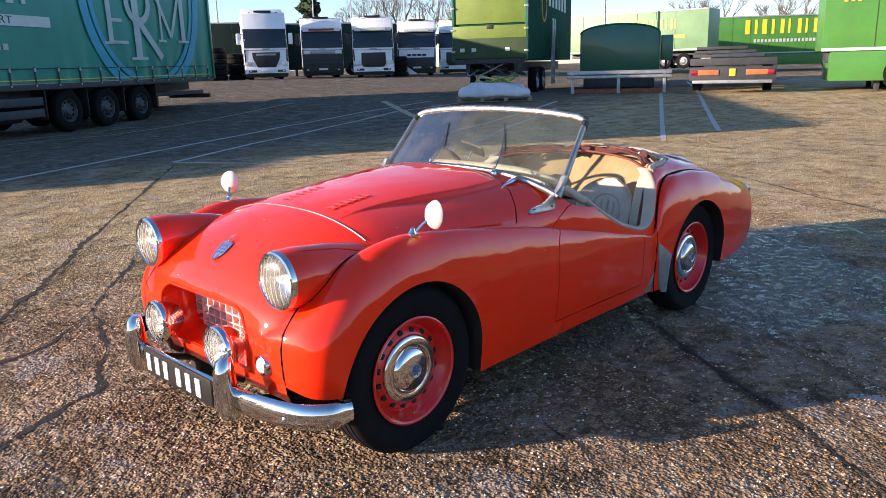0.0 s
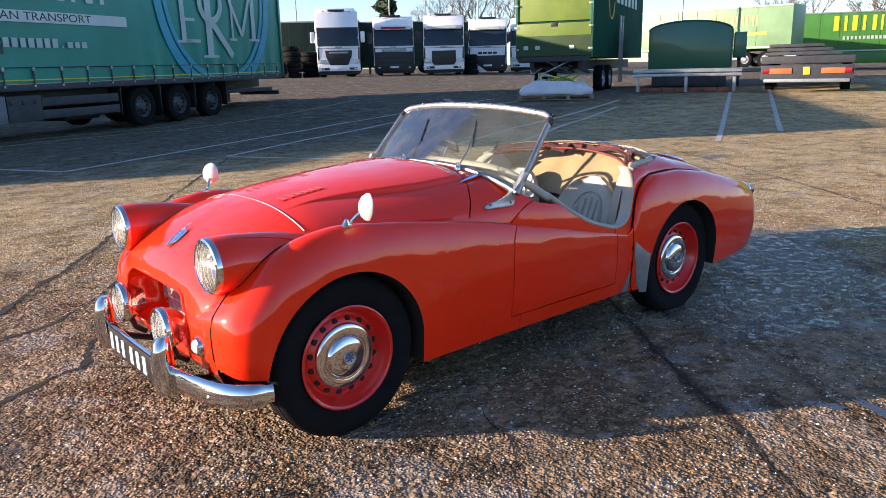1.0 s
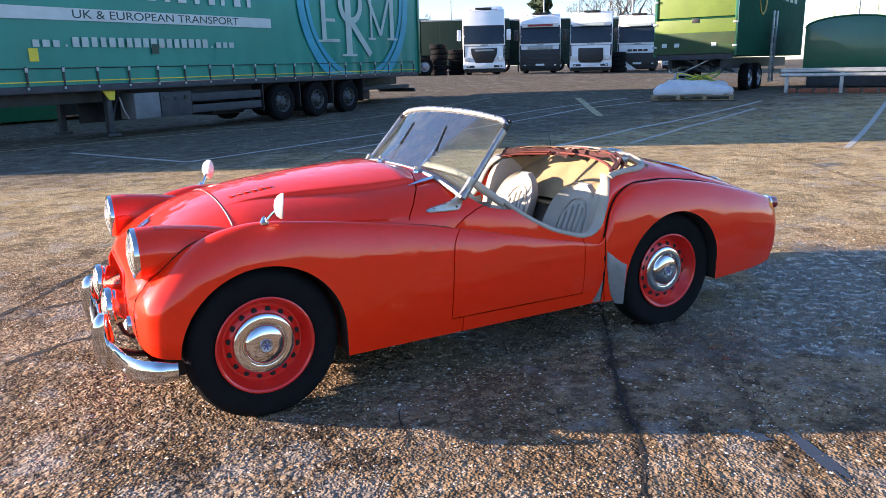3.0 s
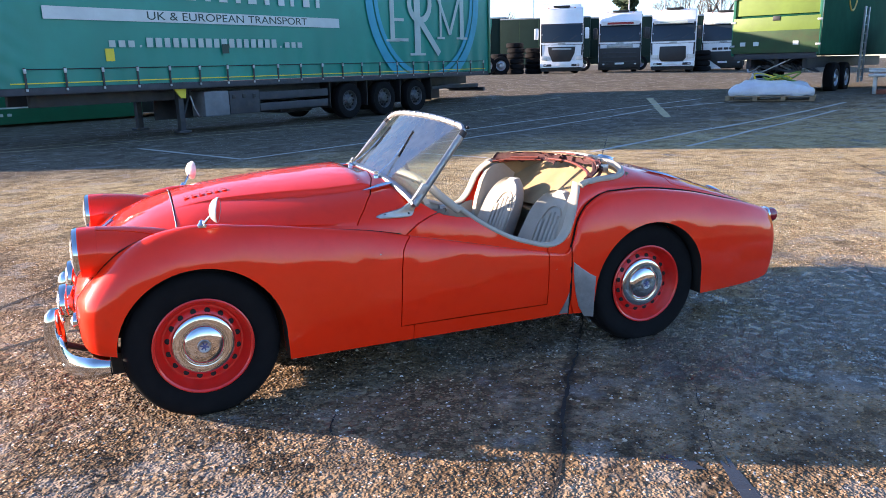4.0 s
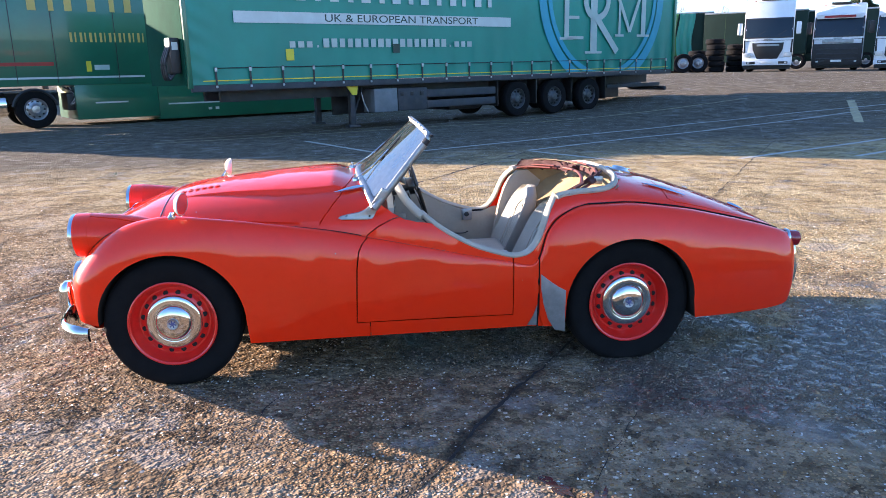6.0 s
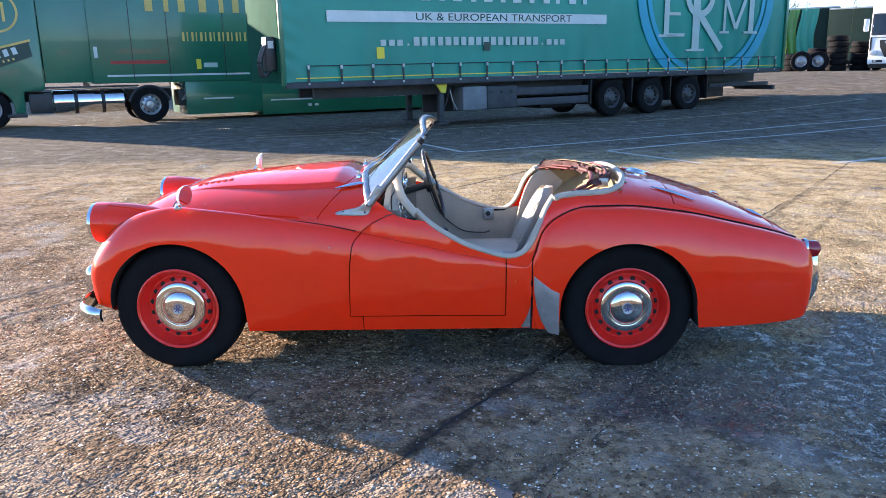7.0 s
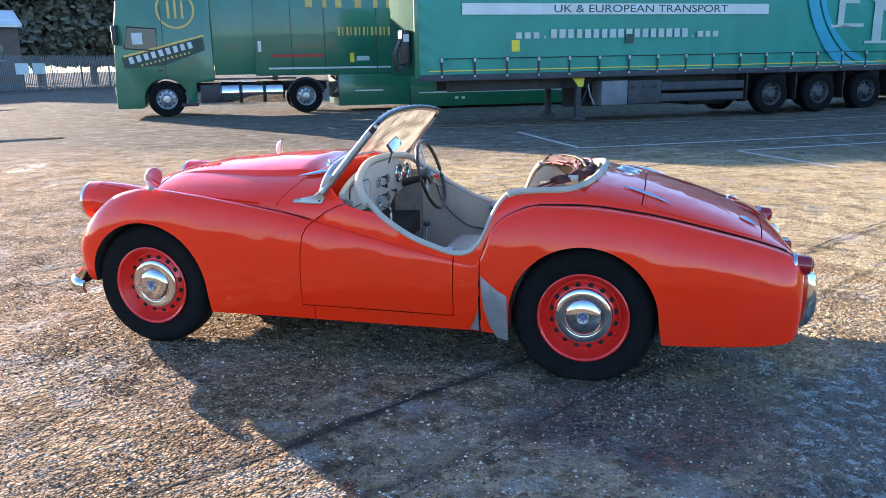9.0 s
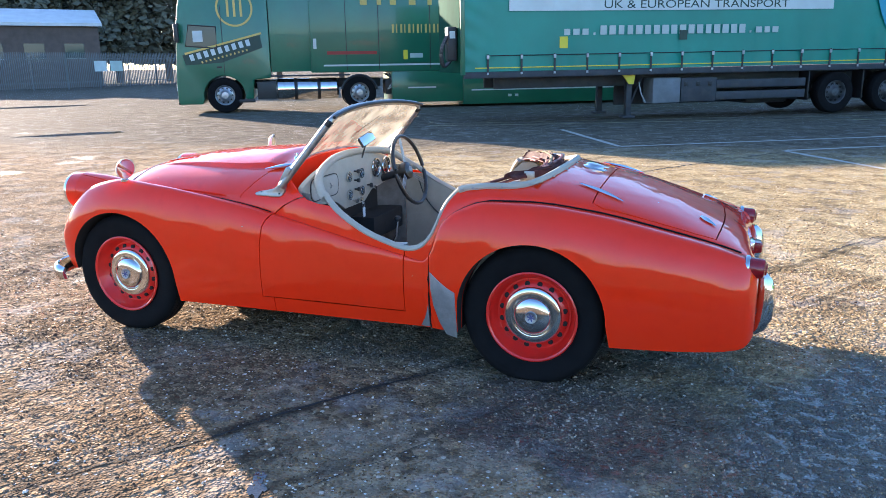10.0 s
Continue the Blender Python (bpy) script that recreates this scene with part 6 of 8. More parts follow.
seat(-0.285)
seat(0.285)
part("gear_lever", tube([(0.16, 0.0, 0.38), (0.20, 0.0, 0.47), (0.21, 0.0, 0.55)], [0.009, 0.006, 0.006], 8), CHROME, car, "gear lever with a black knob")
part("gear_knob", lathe([(0.0, -0.02), (0.016, -0.012), (0.02, 0.0), (0.016, 0.012), (0.0, 0.02)], 16, "z", (0.21, 0.0, 0.565)), BLACK, car)


# ---- lorries, trailers and the far yard ----
CURTAIN = material("curtain_green", (0.007, 0.245, 0.180), 0.42, vary=0.25, scale=0.5, bump=0.012, bump_scale=1.6, dirt=0.25, dirt_scale=0.6, dirt_colour=(0.025, 0.12, 0.09))
DEEP_GREEN = material("deep_green_paint", (0.016, 0.138, 0.074), 0.3, vary=0.2, scale=0.8, coat=0.4, dirt=0.25, dirt_scale=1.2, dirt_colour=(0.05, 0.09, 0.05))
BRIGHT_GREEN = material("bright_green_paint", (0.055, 0.21, 0.035), 0.4, vary=0.25, scale=0.9, dirt=0.3, dirt_scale=1.5, dirt_colour=(0.12, 0.16, 0.05))
PALE_GREEN = material("pale_green_paint", (0.15, 0.29, 0.14), 0.5, vary=0.25, scale=0.7, dirt=0.35, dirt_scale=1.2, dirt_colour=(0.16, 0.22, 0.12))
LIME = material("lime_green_panel", (0.16, 0.24, 0.035), 0.5, vary=0.25, scale=1.2, dirt=0.4, dirt_scale=1.0, dirt_colour=(0.10, 0.13, 0.03))
GRIMY = material("grimy_green", (0.035, 0.085, 0.025), 0.7, vary=0.4, scale=1.5, dirt=0.6, dirt_scale=2.2, dirt_colour=(0.06, 0.03, 0.015))
CAB_WHITE = material("cab_white_paint", (0.84, 0.85, 0.86), 0.35, vary=0.1, scale=1.5, coat=0.3, dirt=0.25, dirt_scale=1.3, dirt_colour=(0.4, 0.38, 0.34))
LORRY_GLASS = material("dark_cab_glass", (0.02, 0.03, 0.04), 0.08, spec=0.45)
FRAME_STEEL = material("trailer_chassis", (0.035, 0.04, 0.05), 0.6, vary=0.4, scale=3.0, dirt=0.5, dirt_scale=4.0, dirt_colour=(0.09, 0.075, 0.06))
GALV = material("galvanised_steel", (0.42, 0.44, 0.45), 0.45, 0.7, vary=0.3, scale=6.0)
LORRY_RIM = material("alloy_rim", (0.45, 0.46, 0.48), 0.35, 0.8, vary=0.3, scale=8.0, dirt=0.4, dirt_scale=9.0)
WHITE_PRINT = material("white_print", (0.55, 0.60, 0.58), 0.5, vary=0.15, scale=2.0)
GREY_PRINT = material("grey_print", (0.42, 0.50, 0.46), 0.5, vary=0.15, scale=2.0)
CYAN_PRINT = material("cyan_print", (0.025, 0.31, 0.43), 0.45, vary=0.15, scale=2.0)
GOLD_PRINT = material("gold_print", (0.62, 0.42, 0.10), 0.45, vary=0.15, scale=2.0)
MATT_GREEN = material("matt_green_board", (0.012, 0.075, 0.045), 0.85, vary=0.3, scale=1.2, spec=0.05)
# darker copy of the trailer green, with shade put into its colour
SHADE_GREEN = material("shaded_trailer_green", (0.012, 0.032, 0.024), 0.7, vary=0.3, scale=0.8, spec=0.2)
LOCKER = material("locker_grey", (0.16, 0.18, 0.20), 0.5, vary=0.3, scale=3.0, dirt=0.4, dirt_scale=4.0, dirt_colour=(0.07, 0.07, 0.065))
YELLOW = material("yellow_paint", (0.70, 0.58, 0.03), 0.5, vary=0.15, scale=4.0)
RED_PAINT = material("red_panel", (0.34, 0.03, 0.02), 0.5, vary=0.2, scale=4.0)
ORANGE_LENS = material("amber_lens", (0.42, 0.15, 0.05), 0.3, vary=0.2, scale=8.0)
DARK_PRINT = material("dark_print", (0.015, 0.045, 0.03), 0.5, vary=0.2, scale=3.0)
WRAP = material("white_plastic_wrap", (0.62, 0.64, 0.68), 0.3, vary=0.2, scale=3.0, bump=0.01, bump_scale=9.0)
TIMBER = material("rough_timber", (0.30, 0.22, 0.13), 0.8, vary=0.35, scale=5.0, bump=0.003, bump_scale=40.0)


def on_ground(x, y, turn=0.0, dz=0.0):
    return pose(x, y, ground_z(x, y) + dz, 0, 0, turn)


def polar(az, d, eye=(-2.9026, -2.5268)):
    return eye[0] + d * math.cos(radians(az)), eye[1] + d * math.sin(radians(az))


TYRE_MESH = bm_mesh("lorry_tyre", lathe([(0.29, 0.0), (0.32, -0.015), (0.42, -0.025), (0.49, -0.01), (0.515, 0.03), (0.52, 0.10), (0.515, 0.25), (0.49, 0.30), (0.30, 0.30)], 32))
TYRE_MESH.materials.append(TYRE)
RIM_MESH = bm_mesh("lorry_rim", lathe([(0.30, 0.0), (0.29, -0.012), (0.275, 0.0), (0.265, 0.05), (0.24, 0.075), (0.17, 0.06), (0.13, 0.03), (0.10, -0.01), (0.0, -0.02)], 28))
RIM_MESH.materials.append(LORRY_RIM)
HOLE_MESH = bm_mesh("rim_hole", lathe([(0.030, 0.03), (0.030, 0.055), (0.0, 0.054)], 10))
HOLE_MESH.materials.append(DARK)


# rim copy with the shade under the trailers put into its darker colour
SHADED_RIM = RIM_MESH.copy()
SHADED_RIM.materials.clear()
SHADED_RIM.materials.append(material("shaded_grimy_rim", (0.10, 0.105, 0.11), 0.55, 0.5, vary=0.4, scale=8.0, dirt=0.6, dirt_scale=9.0, dirt_colour=(0.03, 0.028, 0.025)))


# grimy=True takes the dirtier rim copy that is darkened for shade
def lorry_wheel(parent, x, y, turn=0, bright=True, r=1.0, grimy=False):
    w = part("wheel", TYRE_MESH, None, parent, "", pose(x, y, 0.52 * r, 0, 0, turn) @ Matrix.Scale(r, 4))
    rim = part("rim", SHADED_RIM if grimy else RIM_MESH, None, w)
    if bright:
        for k in range(10):
            a = 2 * math.pi * k / 10
            part("rim_hole", HOLE_MESH, None, rim, m=pose(0.205 * math.cos(a), 0.012, 0.205 * math.sin(a)))
    return w


def bars(parent, name, mat, s0, s1, z0, z1, y, count, gap=0.3, rng_seed=1, slant=0.0):
    """A line of writing made plain: one bar for each sign."""
    r = random.Random(rng_seed)
    step = (s1 - s0) / count
    for k in range(count):
        w = step * (1 - gap) * r.uniform(0.85, 1.1)
        if count > 10:
            part(name, box(w, 0.004, z1 - z0, (s0 + step * (k + 0.5), y, (z0 + z1) / 2)), mat, parent)
        else:
            for d, f in ((-0.30, 0.34), (0.32, 0.20)):
                part(name, box(w * f, 0.004, z1 - z0, (s0 + step * (k + 0.5) + d * w, y, (z0 + z1) / 2)), mat, parent)


# -- curtain-sided trailer along the back of the yard
t1 = thing("curtain_trailer", "dark green curtain-sided trailer with pale writing, parked without a tractor", "trailer", pose(3.0, 16.93, 0.03, 0, -0.25, 31))
S0, S1, ZB, ZT = -7.80, 9.12, 1.20, 4.22
part("load_body", box(S1 - S0 - 0.04, 2.46, ZT - ZB - 0.04, ((S0 + S1) / 2, 1.27, (ZB + ZT) / 2), 0.02), DEEP_GREEN, t1)
verts, faces = [], []
nu, nv = 300, 44
for j in range(nv + 1):
    for i in range(nu + 1):
        s = S0 + (S1 - S0) * i / nu
        v = j / nv
        y = -0.012 + 0.006 * math.sin(s * 7.1 + 0.6 * math.sin(s * 1.3)) * (1 - 0.6 * v) + 0.010 * noise.noise(Vector((s * 0.9, v * 1.5, 0))) + 0.020 * (1 - v) ** 3 * math.sin(s * 9.5) + 0.012 * math.exp(-(s - S0) * 2.2) * math.sin(v * 46 + s * 9)
        verts.append((s, y, ZB + 0.02 + (ZT - ZB - 0.02) * v))
for j in range(nv):
    for i in range(nu):
        a = j * (nu + 1) + i
        faces.append((a, a + 1, a + nu + 2, a + nu + 1))
curtain = part("curtain", mesh_of("curtain", verts, faces, sharp=80), CURTAIN, t1, "taut green side curtain, slightly rippled")
part("front_pillar", box(0.10, 0.10, ZT - ZB + 0.1, (S0 - 0.03, -0.02, (ZB + ZT) / 2), 0.015), DEEP_GREEN, t1)
part("rear_pillar", box(0.12, 0.10, ZT - ZB + 0.1, (S1 + 0.03, -0.02, (ZB + ZT) / 2), 0.015), DEEP_GREEN, t1)
part("roof_rail", box(S1 - S0, 0.08, 0.12, ((S0 + S1) / 2, 0.0, ZT), 0.02), DEEP_GREEN, t1)
part("side_rail", box(S1 - S0, 0.10, 0.14, ((S0 + S1) / 2, 0.02, ZB - 0.06), 0.01), FRAME_STEEL, t1)
part("marker_tape", box(S1 - S0 - 0.5, 0.004, 0.022, ((S0 + S1) / 2, -0.045, ZB + 0.10)), YELLOW, t1, "yellow reflective tape")
for k in range(21):
    s = S0 + 0.55 + 0.80 * k
    st = part("curtain_strap", box(0.045, 0.012, 0.42, (s, -0.045, ZB + 0.19)), BLACK, t1)
    part("buckle", box(0.06, 0.03, 0.09, (s, -0.055, ZB + 0.34), 0.006), GALV, st)
    part("hook", box(0.05, 0.02, 0.05, (s, -0.05, ZB - 0.03), 0.004), GALV, st)
    if k < 20:
        part("strap_line", tube([(s, -0.048, ZB + 0.37), (s + 0.80, -0.048, ZB + 0.37)], 0.010, 5), BLACK, t1)
# print on the curtain
band = part("print_band", box(8.25, 0.004, 0.25, (-2.62, -0.046, 2.665)), WHITE_PRINT, curtain, "pale band printed on the curtain")
text = bpy.data.curves.new("slogan", "FONT")
text.body, text.size, text.extrude = "UK & EUROPEAN TRANSPORT", 0.25, 0.002
text.align_x, text.align_y = "CENTER", "CENTER"
tmp = new("slogan_tmp", text)
bpy.context.view_layer.update()
slogan = bpy.data.meshes.new_from_object(tmp.evaluated_get(bpy.context.evaluated_depsgraph_get()))
bpy.data.objects.remove(tmp)
wd = max(v.co.x for v in slogan.vertices) - min(v.co.x for v in slogan.vertices)
slogan.materials.clear()
slogan.materials.append(DARK_PRINT)
slogan_label = "printed words on the pale band"
whole = bmesh.new()
whole.from_mesh(slogan)
runs = sorted((min(v.co.x for v in f.verts), max(v.co.x for v in f.verts)) for f in whole.faces)
gaps, reach = [], runs[0][1]
for lo, hi in runs[1:]:
    if lo > reach:
        gaps.append((lo - reach, (lo + reach) / 2))
    reach = max(reach, hi)
cuts = sorted(g[1] for g in sorted(gaps)[-3:])
for lo, hi in zip([-99] + cuts, cuts + [99]):
    word = whole.copy()
    bmesh.ops.delete(word, geom=[v for v in word.verts if not lo < v.co.x < hi], context="VERTS")
    part("slogan_word", word, DARK_PRINT, band, slogan_label, pose(-2.10, -0.051, 2.665, 90, 0, 0) @ Matrix.Diagonal((4.75 / wd, 1, 1, 1)), smooth=False)
whole.free()
rng = random.Random(3)
for k in range(25):
    at = -5.47 + 0.222 * (k + 0.5)
    high = 0.05 if k in (3, 21) else 0.14 if k < 3 or k > 21 else 0.205
    wide = 0.05 if k in (3, 21) else rng.uniform(0.135, 0.17)
    part("web_line", box(wide, 0.004, high, (at, -0.046, 2.0 + high / 2)), GREY_PRINT, curtain)
bars(curtain, "name_letter", WHITE_PRINT, -6.20, 0.95, 3.05, 3.75, -0.046, 8, 0.22, 5)
part("safety_sticker", box(0.20, 0.004, 0.26, (-5.44, -0.047, 1.84)), YELLOW, curtain, "small yellow warning sticker")
part("window_patch", box(0.20, 0.004, 0.22, (-2.45, -0.047, 1.97)), DARK_PRINT, curtain)


def ring_print(parent, cs, cz, r0, r1, mat, y, zlo, zhi, name="logo_ring", n=96, half=0):
    """Part of a flat ring between two heights."""
    one = bmesh.new()
    a0 = [one.verts.new((cs + r0 * math.cos(a), y, cz + r0 * math.sin(a))) for a in np.linspace(0, 2 * math.pi, n + 1)[:-1]]
    a1 = [one.verts.new((cs + r1 * math.cos(a), y, cz + r1 * math.sin(a))) for a in np.linspace(0, 2 * math.pi, n + 1)[:-1]]
    for k in range(n):
        one.faces.new((a0[k], a0[(k + 1) % n], a1[(k + 1) % n], a1[k]))
    for z, sgn in ((zlo, -1), (zhi, 1)):
        g = one.verts[:] + one.edges[:] + one.faces[:]
        bmesh.ops.bisect_plane(one, geom=g, plane_co=(0, 0, z), plane_no=(0, 0, sgn), clear_outer=True)
    if half:
        g = one.verts[:] + one.edges[:] + one.faces[:]
        bmesh.ops.bisect_plane(one, geom=g, plane_co=(cs, 0, 0), plane_no=(half, 0, 0), clear_outer=True)
    return part(name, one, mat, parent, smooth=False)


for ri, ro in ((2.62, 2.93), (2.40, 2.56)):
    for half in (-1, 1):
        ring_print(curtain, 5.55, 3.62, ri, ro, CYAN_PRINT, -0.046, ZB + 0.04, ZT - 0.05, half=half)


def stroke(parent, pts, w, mat, y, name="logo_stroke"):
    for a, b in zip(pts, pts[1:]):
        d = Vector((b[0] - a[0], b[1] - a[1]))
        ang = math.degrees(math.atan2(d.y, d.x))
        part(name, box(d.length, 0.004, w, ((a[0] + b[0]) / 2, y, (a[1] + b[1]) / 2), turn=pose(0, 0, 0, 0, -ang, 0)), mat, parent)


for s, z0, z1, w in ((3.80, 2.20, 3.9, 0.20), (5.02, 1.78, 4.0, 0.30), (6.25, 2.30, 3.9, 0.10), (7.45, 2.30, 3.9, 0.22)):
    stroke(curtain, [(s, z0), (s, z1)], w, GREY_PRINT, -0.049)
    stroke(curtain, [(s - 0.9 * w - 0.12, z0 + 0.03), (s + 0.9 * w + 0.12, z0 + 0.03)], 0.07, GREY_PRINT, -0.0515)
for z in (2.25, 2.85, 3.6):
    stroke(curtain, [(3.80, z), (4.55 if z != 2.85 else 4.35, z)], 0.09, GREY_PRINT, -0.0515)
stroke(curtain, [(5.05, 2.95), (6.15, 1.82)], 0.22, GREY_PRINT, -0.054)
stroke(curtain, [(5.95, 3.9), (6.75, 2.45), (7.4, 3.9)], 0.13, GREY_PRINT, -0.0565)
ring_print(curtain, 5.15, 3.38, 0.42, 0.62, GREY_PRINT, -0.059, 2.7, 4.0, "logo_arc", 48)
# running gear
for s in (1.88, 3.42, 4.98):
    lorry_wheel(t1, s, 0.06, grimy=True)
    lorry_wheel(t1, s, 2.45, 180, False)
    part("mudguard", box(1.28, 0.42, 0.05, (s, 0.28, 1.075), 0.02), BLACK, t1)
    part("axle", tube([(s, 0.3, 0.5), (s, 2.2, 0.5)], 0.07), FRAME_STEEL, t1)
for s in (1.10, 2.65, 4.20, 5.78):
    part("mud_flap", box(0.03, 0.40, 0.75, (s, 0.26, 0.72), 0.008), BLACK, t1)
for y in (0.75, 1.75):
    part("chassis_beam", box(15.6, 0.12, 0.36, (0.9, y, 0.98), 0.01), FRAME_STEEL, t1)
tb = part("tool_box", box(0.72, 0.55, 0.60, (-2.75, 0.34, 0.68), 0.03), LOCKER, t1, "grey pallet-locker under the deck")
tb2 = part("tool_box", box(0.95, 0.55, 0.58, (-1.90, 0.34, 0.68), 0.03), FRAME_STEEL, t1)
for k in range(3):
    part("lid_lock", box(0.10, 0.02, 0.10, (-2.25 + 0.32 * k, 0.055, 0.82), 0.01), BLACK, tb2)
for z in (0.52, 0.80):
    part("side_guard", box(2.45, 0.05, 0.20, (-0.22, 0.08, z), 0.015), FRAME_STEEL, t1)
# board added behind the near wheels to hide the sunlit ground beyond
part("chassis_panel", box(12.0, 0.05, 0.80, (2.70, 1.95, 0.66), 0.015), FRAME_STEEL, t1, "dark board added to darken the view under the deck")
part("spare_carrier", box(1.2, 1.0, 0.30, (0.4, 1.2, 0.42), 0.08), BLACK, t1)
leg = part("landing_leg", box(0.14, 0.14, 1.0, (-3.65, 0.30, 0.60), 0.01), FRAME_STEEL, t1, "landing leg wound down to the ground")
part("foot", box(0.32, 0.26, 0.06, (-3.65, 0.30, 0.07), 0.01), FRAME_STEEL, leg)
part("brace", tube([(-3.6, 0.30, 0.35), (-3.2, 0.5, 1.0)], 0.025), FRAME_STEEL, leg)
part("crank", tube([(-3.45, 0.14, 0.9), (-3.40, 0.10, 0.62), (-3.28, 0.10, 0.40)], 0.015), GALV, leg)
part("bracket", prism([(-3.95, 1.15), (-3.55, 1.15), (-3.60, 0.85), (-3.72, 0.85)], 0.10, 0.14, "y"), YELLOW, leg)
leg2 = part("landing_leg", box(0.14, 0.14, 1.0, (-3.65, 2.1, 0.60), 0.01), FRAME_STEEL, t1)
part("foot", box(0.32, 0.26, 0.06, (-3.65, 2.1, 0.07), 0.01), FRAME_STEEL, leg2)
part("rear_bar", box(0.12, 2.35, 0.14, (8.95, 1.25, 0.58), 0.02), FRAME_STEEL, t1)
for y in (0.4, 1.2, 2.0):
    part("bar_arm", box(2.8, 0.10, 0.12, (7.6, y, 0.72), 0.01), FRAME_STEEL, t1)
part("front_wall", box(0.06, 2.46, ZT - ZB, (S0 - 0.06, 1.25, (ZB + ZT) / 2), 0.01), MATT_GREEN, t1)
sz = part("susie_bracket", box(0.22, 0.35, 0.75, (S0 - 0.22, 0.35, 1.85), 0.04), BLACK, t1, "black hose and cable rack on the front wall")
part("rack_label", box(0.13, 0.004, 0.16, (S0 - 0.22, 0.172, 2.05)), WHITE_PRINT, sz)
for k in range(3):
    part("coil_hose", tube(smooth_line([(S0 - 0.28, 0.22 + 0.12 * k, 2.1), (S0 - 0.45, 0.2 + 0.12 * k, 1.7), (S0 - 0.40, 0.22 + 0.12 * k, 1.35), (S0 - 0.22, 0.25 + 0.12 * k, 1.5)], 6), 0.025, 6), BLACK, sz)

# -- step-frame box trailer with its tractor, behind
OX, OY = 3.0 - math.sin(radians(31)) * 8.0, 16.93 + math.cos(radians(31)) * 8.0
t2 = thing("box_trailer", "dark green step-frame box trailer with gold writing, coupled to a tractor", "trailer", pose(OX, OY, 0.0, 0, 0, 31))
part("upper_body", box(14.0, 2.5, 3.0, (-4.04, 1.25, 2.70), 0.03), DEEP_GREEN, t2)
part("neck_skirt", box(2.40, 2.44, 1.02, (-7.25, 1.25, 0.70), 0.03), DEEP_GREEN, t2, "green skirt below the swan neck")
part("lower_body", box(6.15, 2.46, 1.14, (-2.97, 1.25, 0.65), 0.03), DEEP_GREEN, t2)
# black block added to stand for the darkness under the body
part("rear_skirt", box(2.85, 2.40, 0.98, (1.53, 1.27, 0.66), 0.03), BLACK, t2, "black filler added for the dark space before the rear axles")
part("coach_line", box(4.25, 0.006, 0.055, (-8.525, -0.004, 1.42)), WHITE_PRINT, t2, "pale coach line")
part("coach_line", box(0.94, 0.006, 0.045, (-7.44, 0.026, 0.67)), WHITE_PRINT, t2)
part("coach_line", box(5.45, 0.006, 0.045, (-3.03, 0.016, 0.55)), WHITE_PRINT, t2)
part("side_door", box(1.60, 0.012, 2.55, (-8.0, -0.008, 2.75), 0.004), DEEP_GREEN, t2, "side door with a frame gap")
for s in (-8.85, -7.15, -9.9):
    part("panel_joint", box(0.02, 0.008, 2.9, (s, -0.004, 2.72)), BLACK, t2)
part("red_stripe", box(1.61, 0.006, 0.10, (-9.72, -0.006, 1.81)), RED_PAINT, t2, "faded red stripe")
bars(t2, "web_line", GOLD_PRINT, -8.45, -6.0, 2.42, 2.69, -0.018, 9, 0.22, 7)
for s, w in ((-9.30, 0.22), (-8.80, 0.14), (-8.35, 0.20), (-7.72, 0.22), (-7.15, 0.14), (-6.70, 0.20)):
    part("name_letter", box(w, 0.006, 0.86, (s, -0.018, 3.71)), GOLD_PRINT, t2)
part("notice", box(0.14, 0.006, 0.30, (-7.98, -0.020, 1.73)), YELLOW, t2)
part("notice", box(0.42, 0.006, 0.14, (-7.62, -0.020, 1.70)), GREY_PRINT, t2)
part("marker_light", box(0.10, 0.01, 0.32, (-10.9, -0.006, 2.1)), WHITE_PRINT, t2)
for s in (-4.42, -4.18):
    part("side_marker", box(0.12, 0.01, 0.08, (s, 0.014, 0.35)), WHITE_PRINT, t2)
for s in (2.2, 3.55):
    lorry_wheel(t2, s, 0.06, 0, False, grimy=True)

# -- green tractor, side on
t3 = thing("tractor_unit", "dark green lorry tractor with gold lettering and polished tank", "lorry", pose(OX, OY, 0.0, 0, 0, 31))
CX = -15.20
arch_line = [(CX + 1.40 + 0.64 * math.cos(a), 0.52 + 0.64 * math.sin(a)) for a in np.linspace(math.pi + 0.15, -0.15, 13)]
cab_side = [(CX + 0.02, 0.28), (CX + 0.72, 0.28)] + arch_line + [(CX + 2.10, 0.42), (CX + 2.30, 0.42), (CX + 2.32, 1.02), (CX + 2.86, 1.06), (CX + 2.88, 1.2), (CX + 2.88, 3.85), (CX + 2.6, 3.98), (CX + 0.55, 3.90), (CX + 0.22, 3.45), (CX + 0.10, 2.75), (CX + 0.03, 1.75), (CX - 0.03, 1.0), (CX - 0.03, 0.4)]
part("cab", prism(cab_side, 0.02, 2.48, "y", bevel=0.05), DEEP_GREEN, t3, "dark green sleeper cab")
win = part("side_window", prism([(CX + 0.32, 2.05), (CX + 1.27, 1.98), (CX + 1.29, 2.66), (CX + 0.46, 2.72)], 0.004, 0.018, "y"), LORRY_GLASS, t3)
part("window_sign", box(0.30, 0.006, 0.34, (CX + 0.72, 0.0, 2.36)), WHITE_PRINT, win, "pale sheet behind the side window")
part("windscreen", prism([(CX - 0.01, 1.95), (CX + 0.02, 1.95), (CX + 0.20, 2.85), (CX + 0.17, 2.85)], 0.15, 2.35, "y"), LORRY_GLASS, t3)
part("gold_line", box(2.43, 0.006, 0.06, (CX + 1.475, 0.003, 2.14), turn=pose(0, 0, 0, 0, -14.4, 0)), GOLD_PRINT, t3)
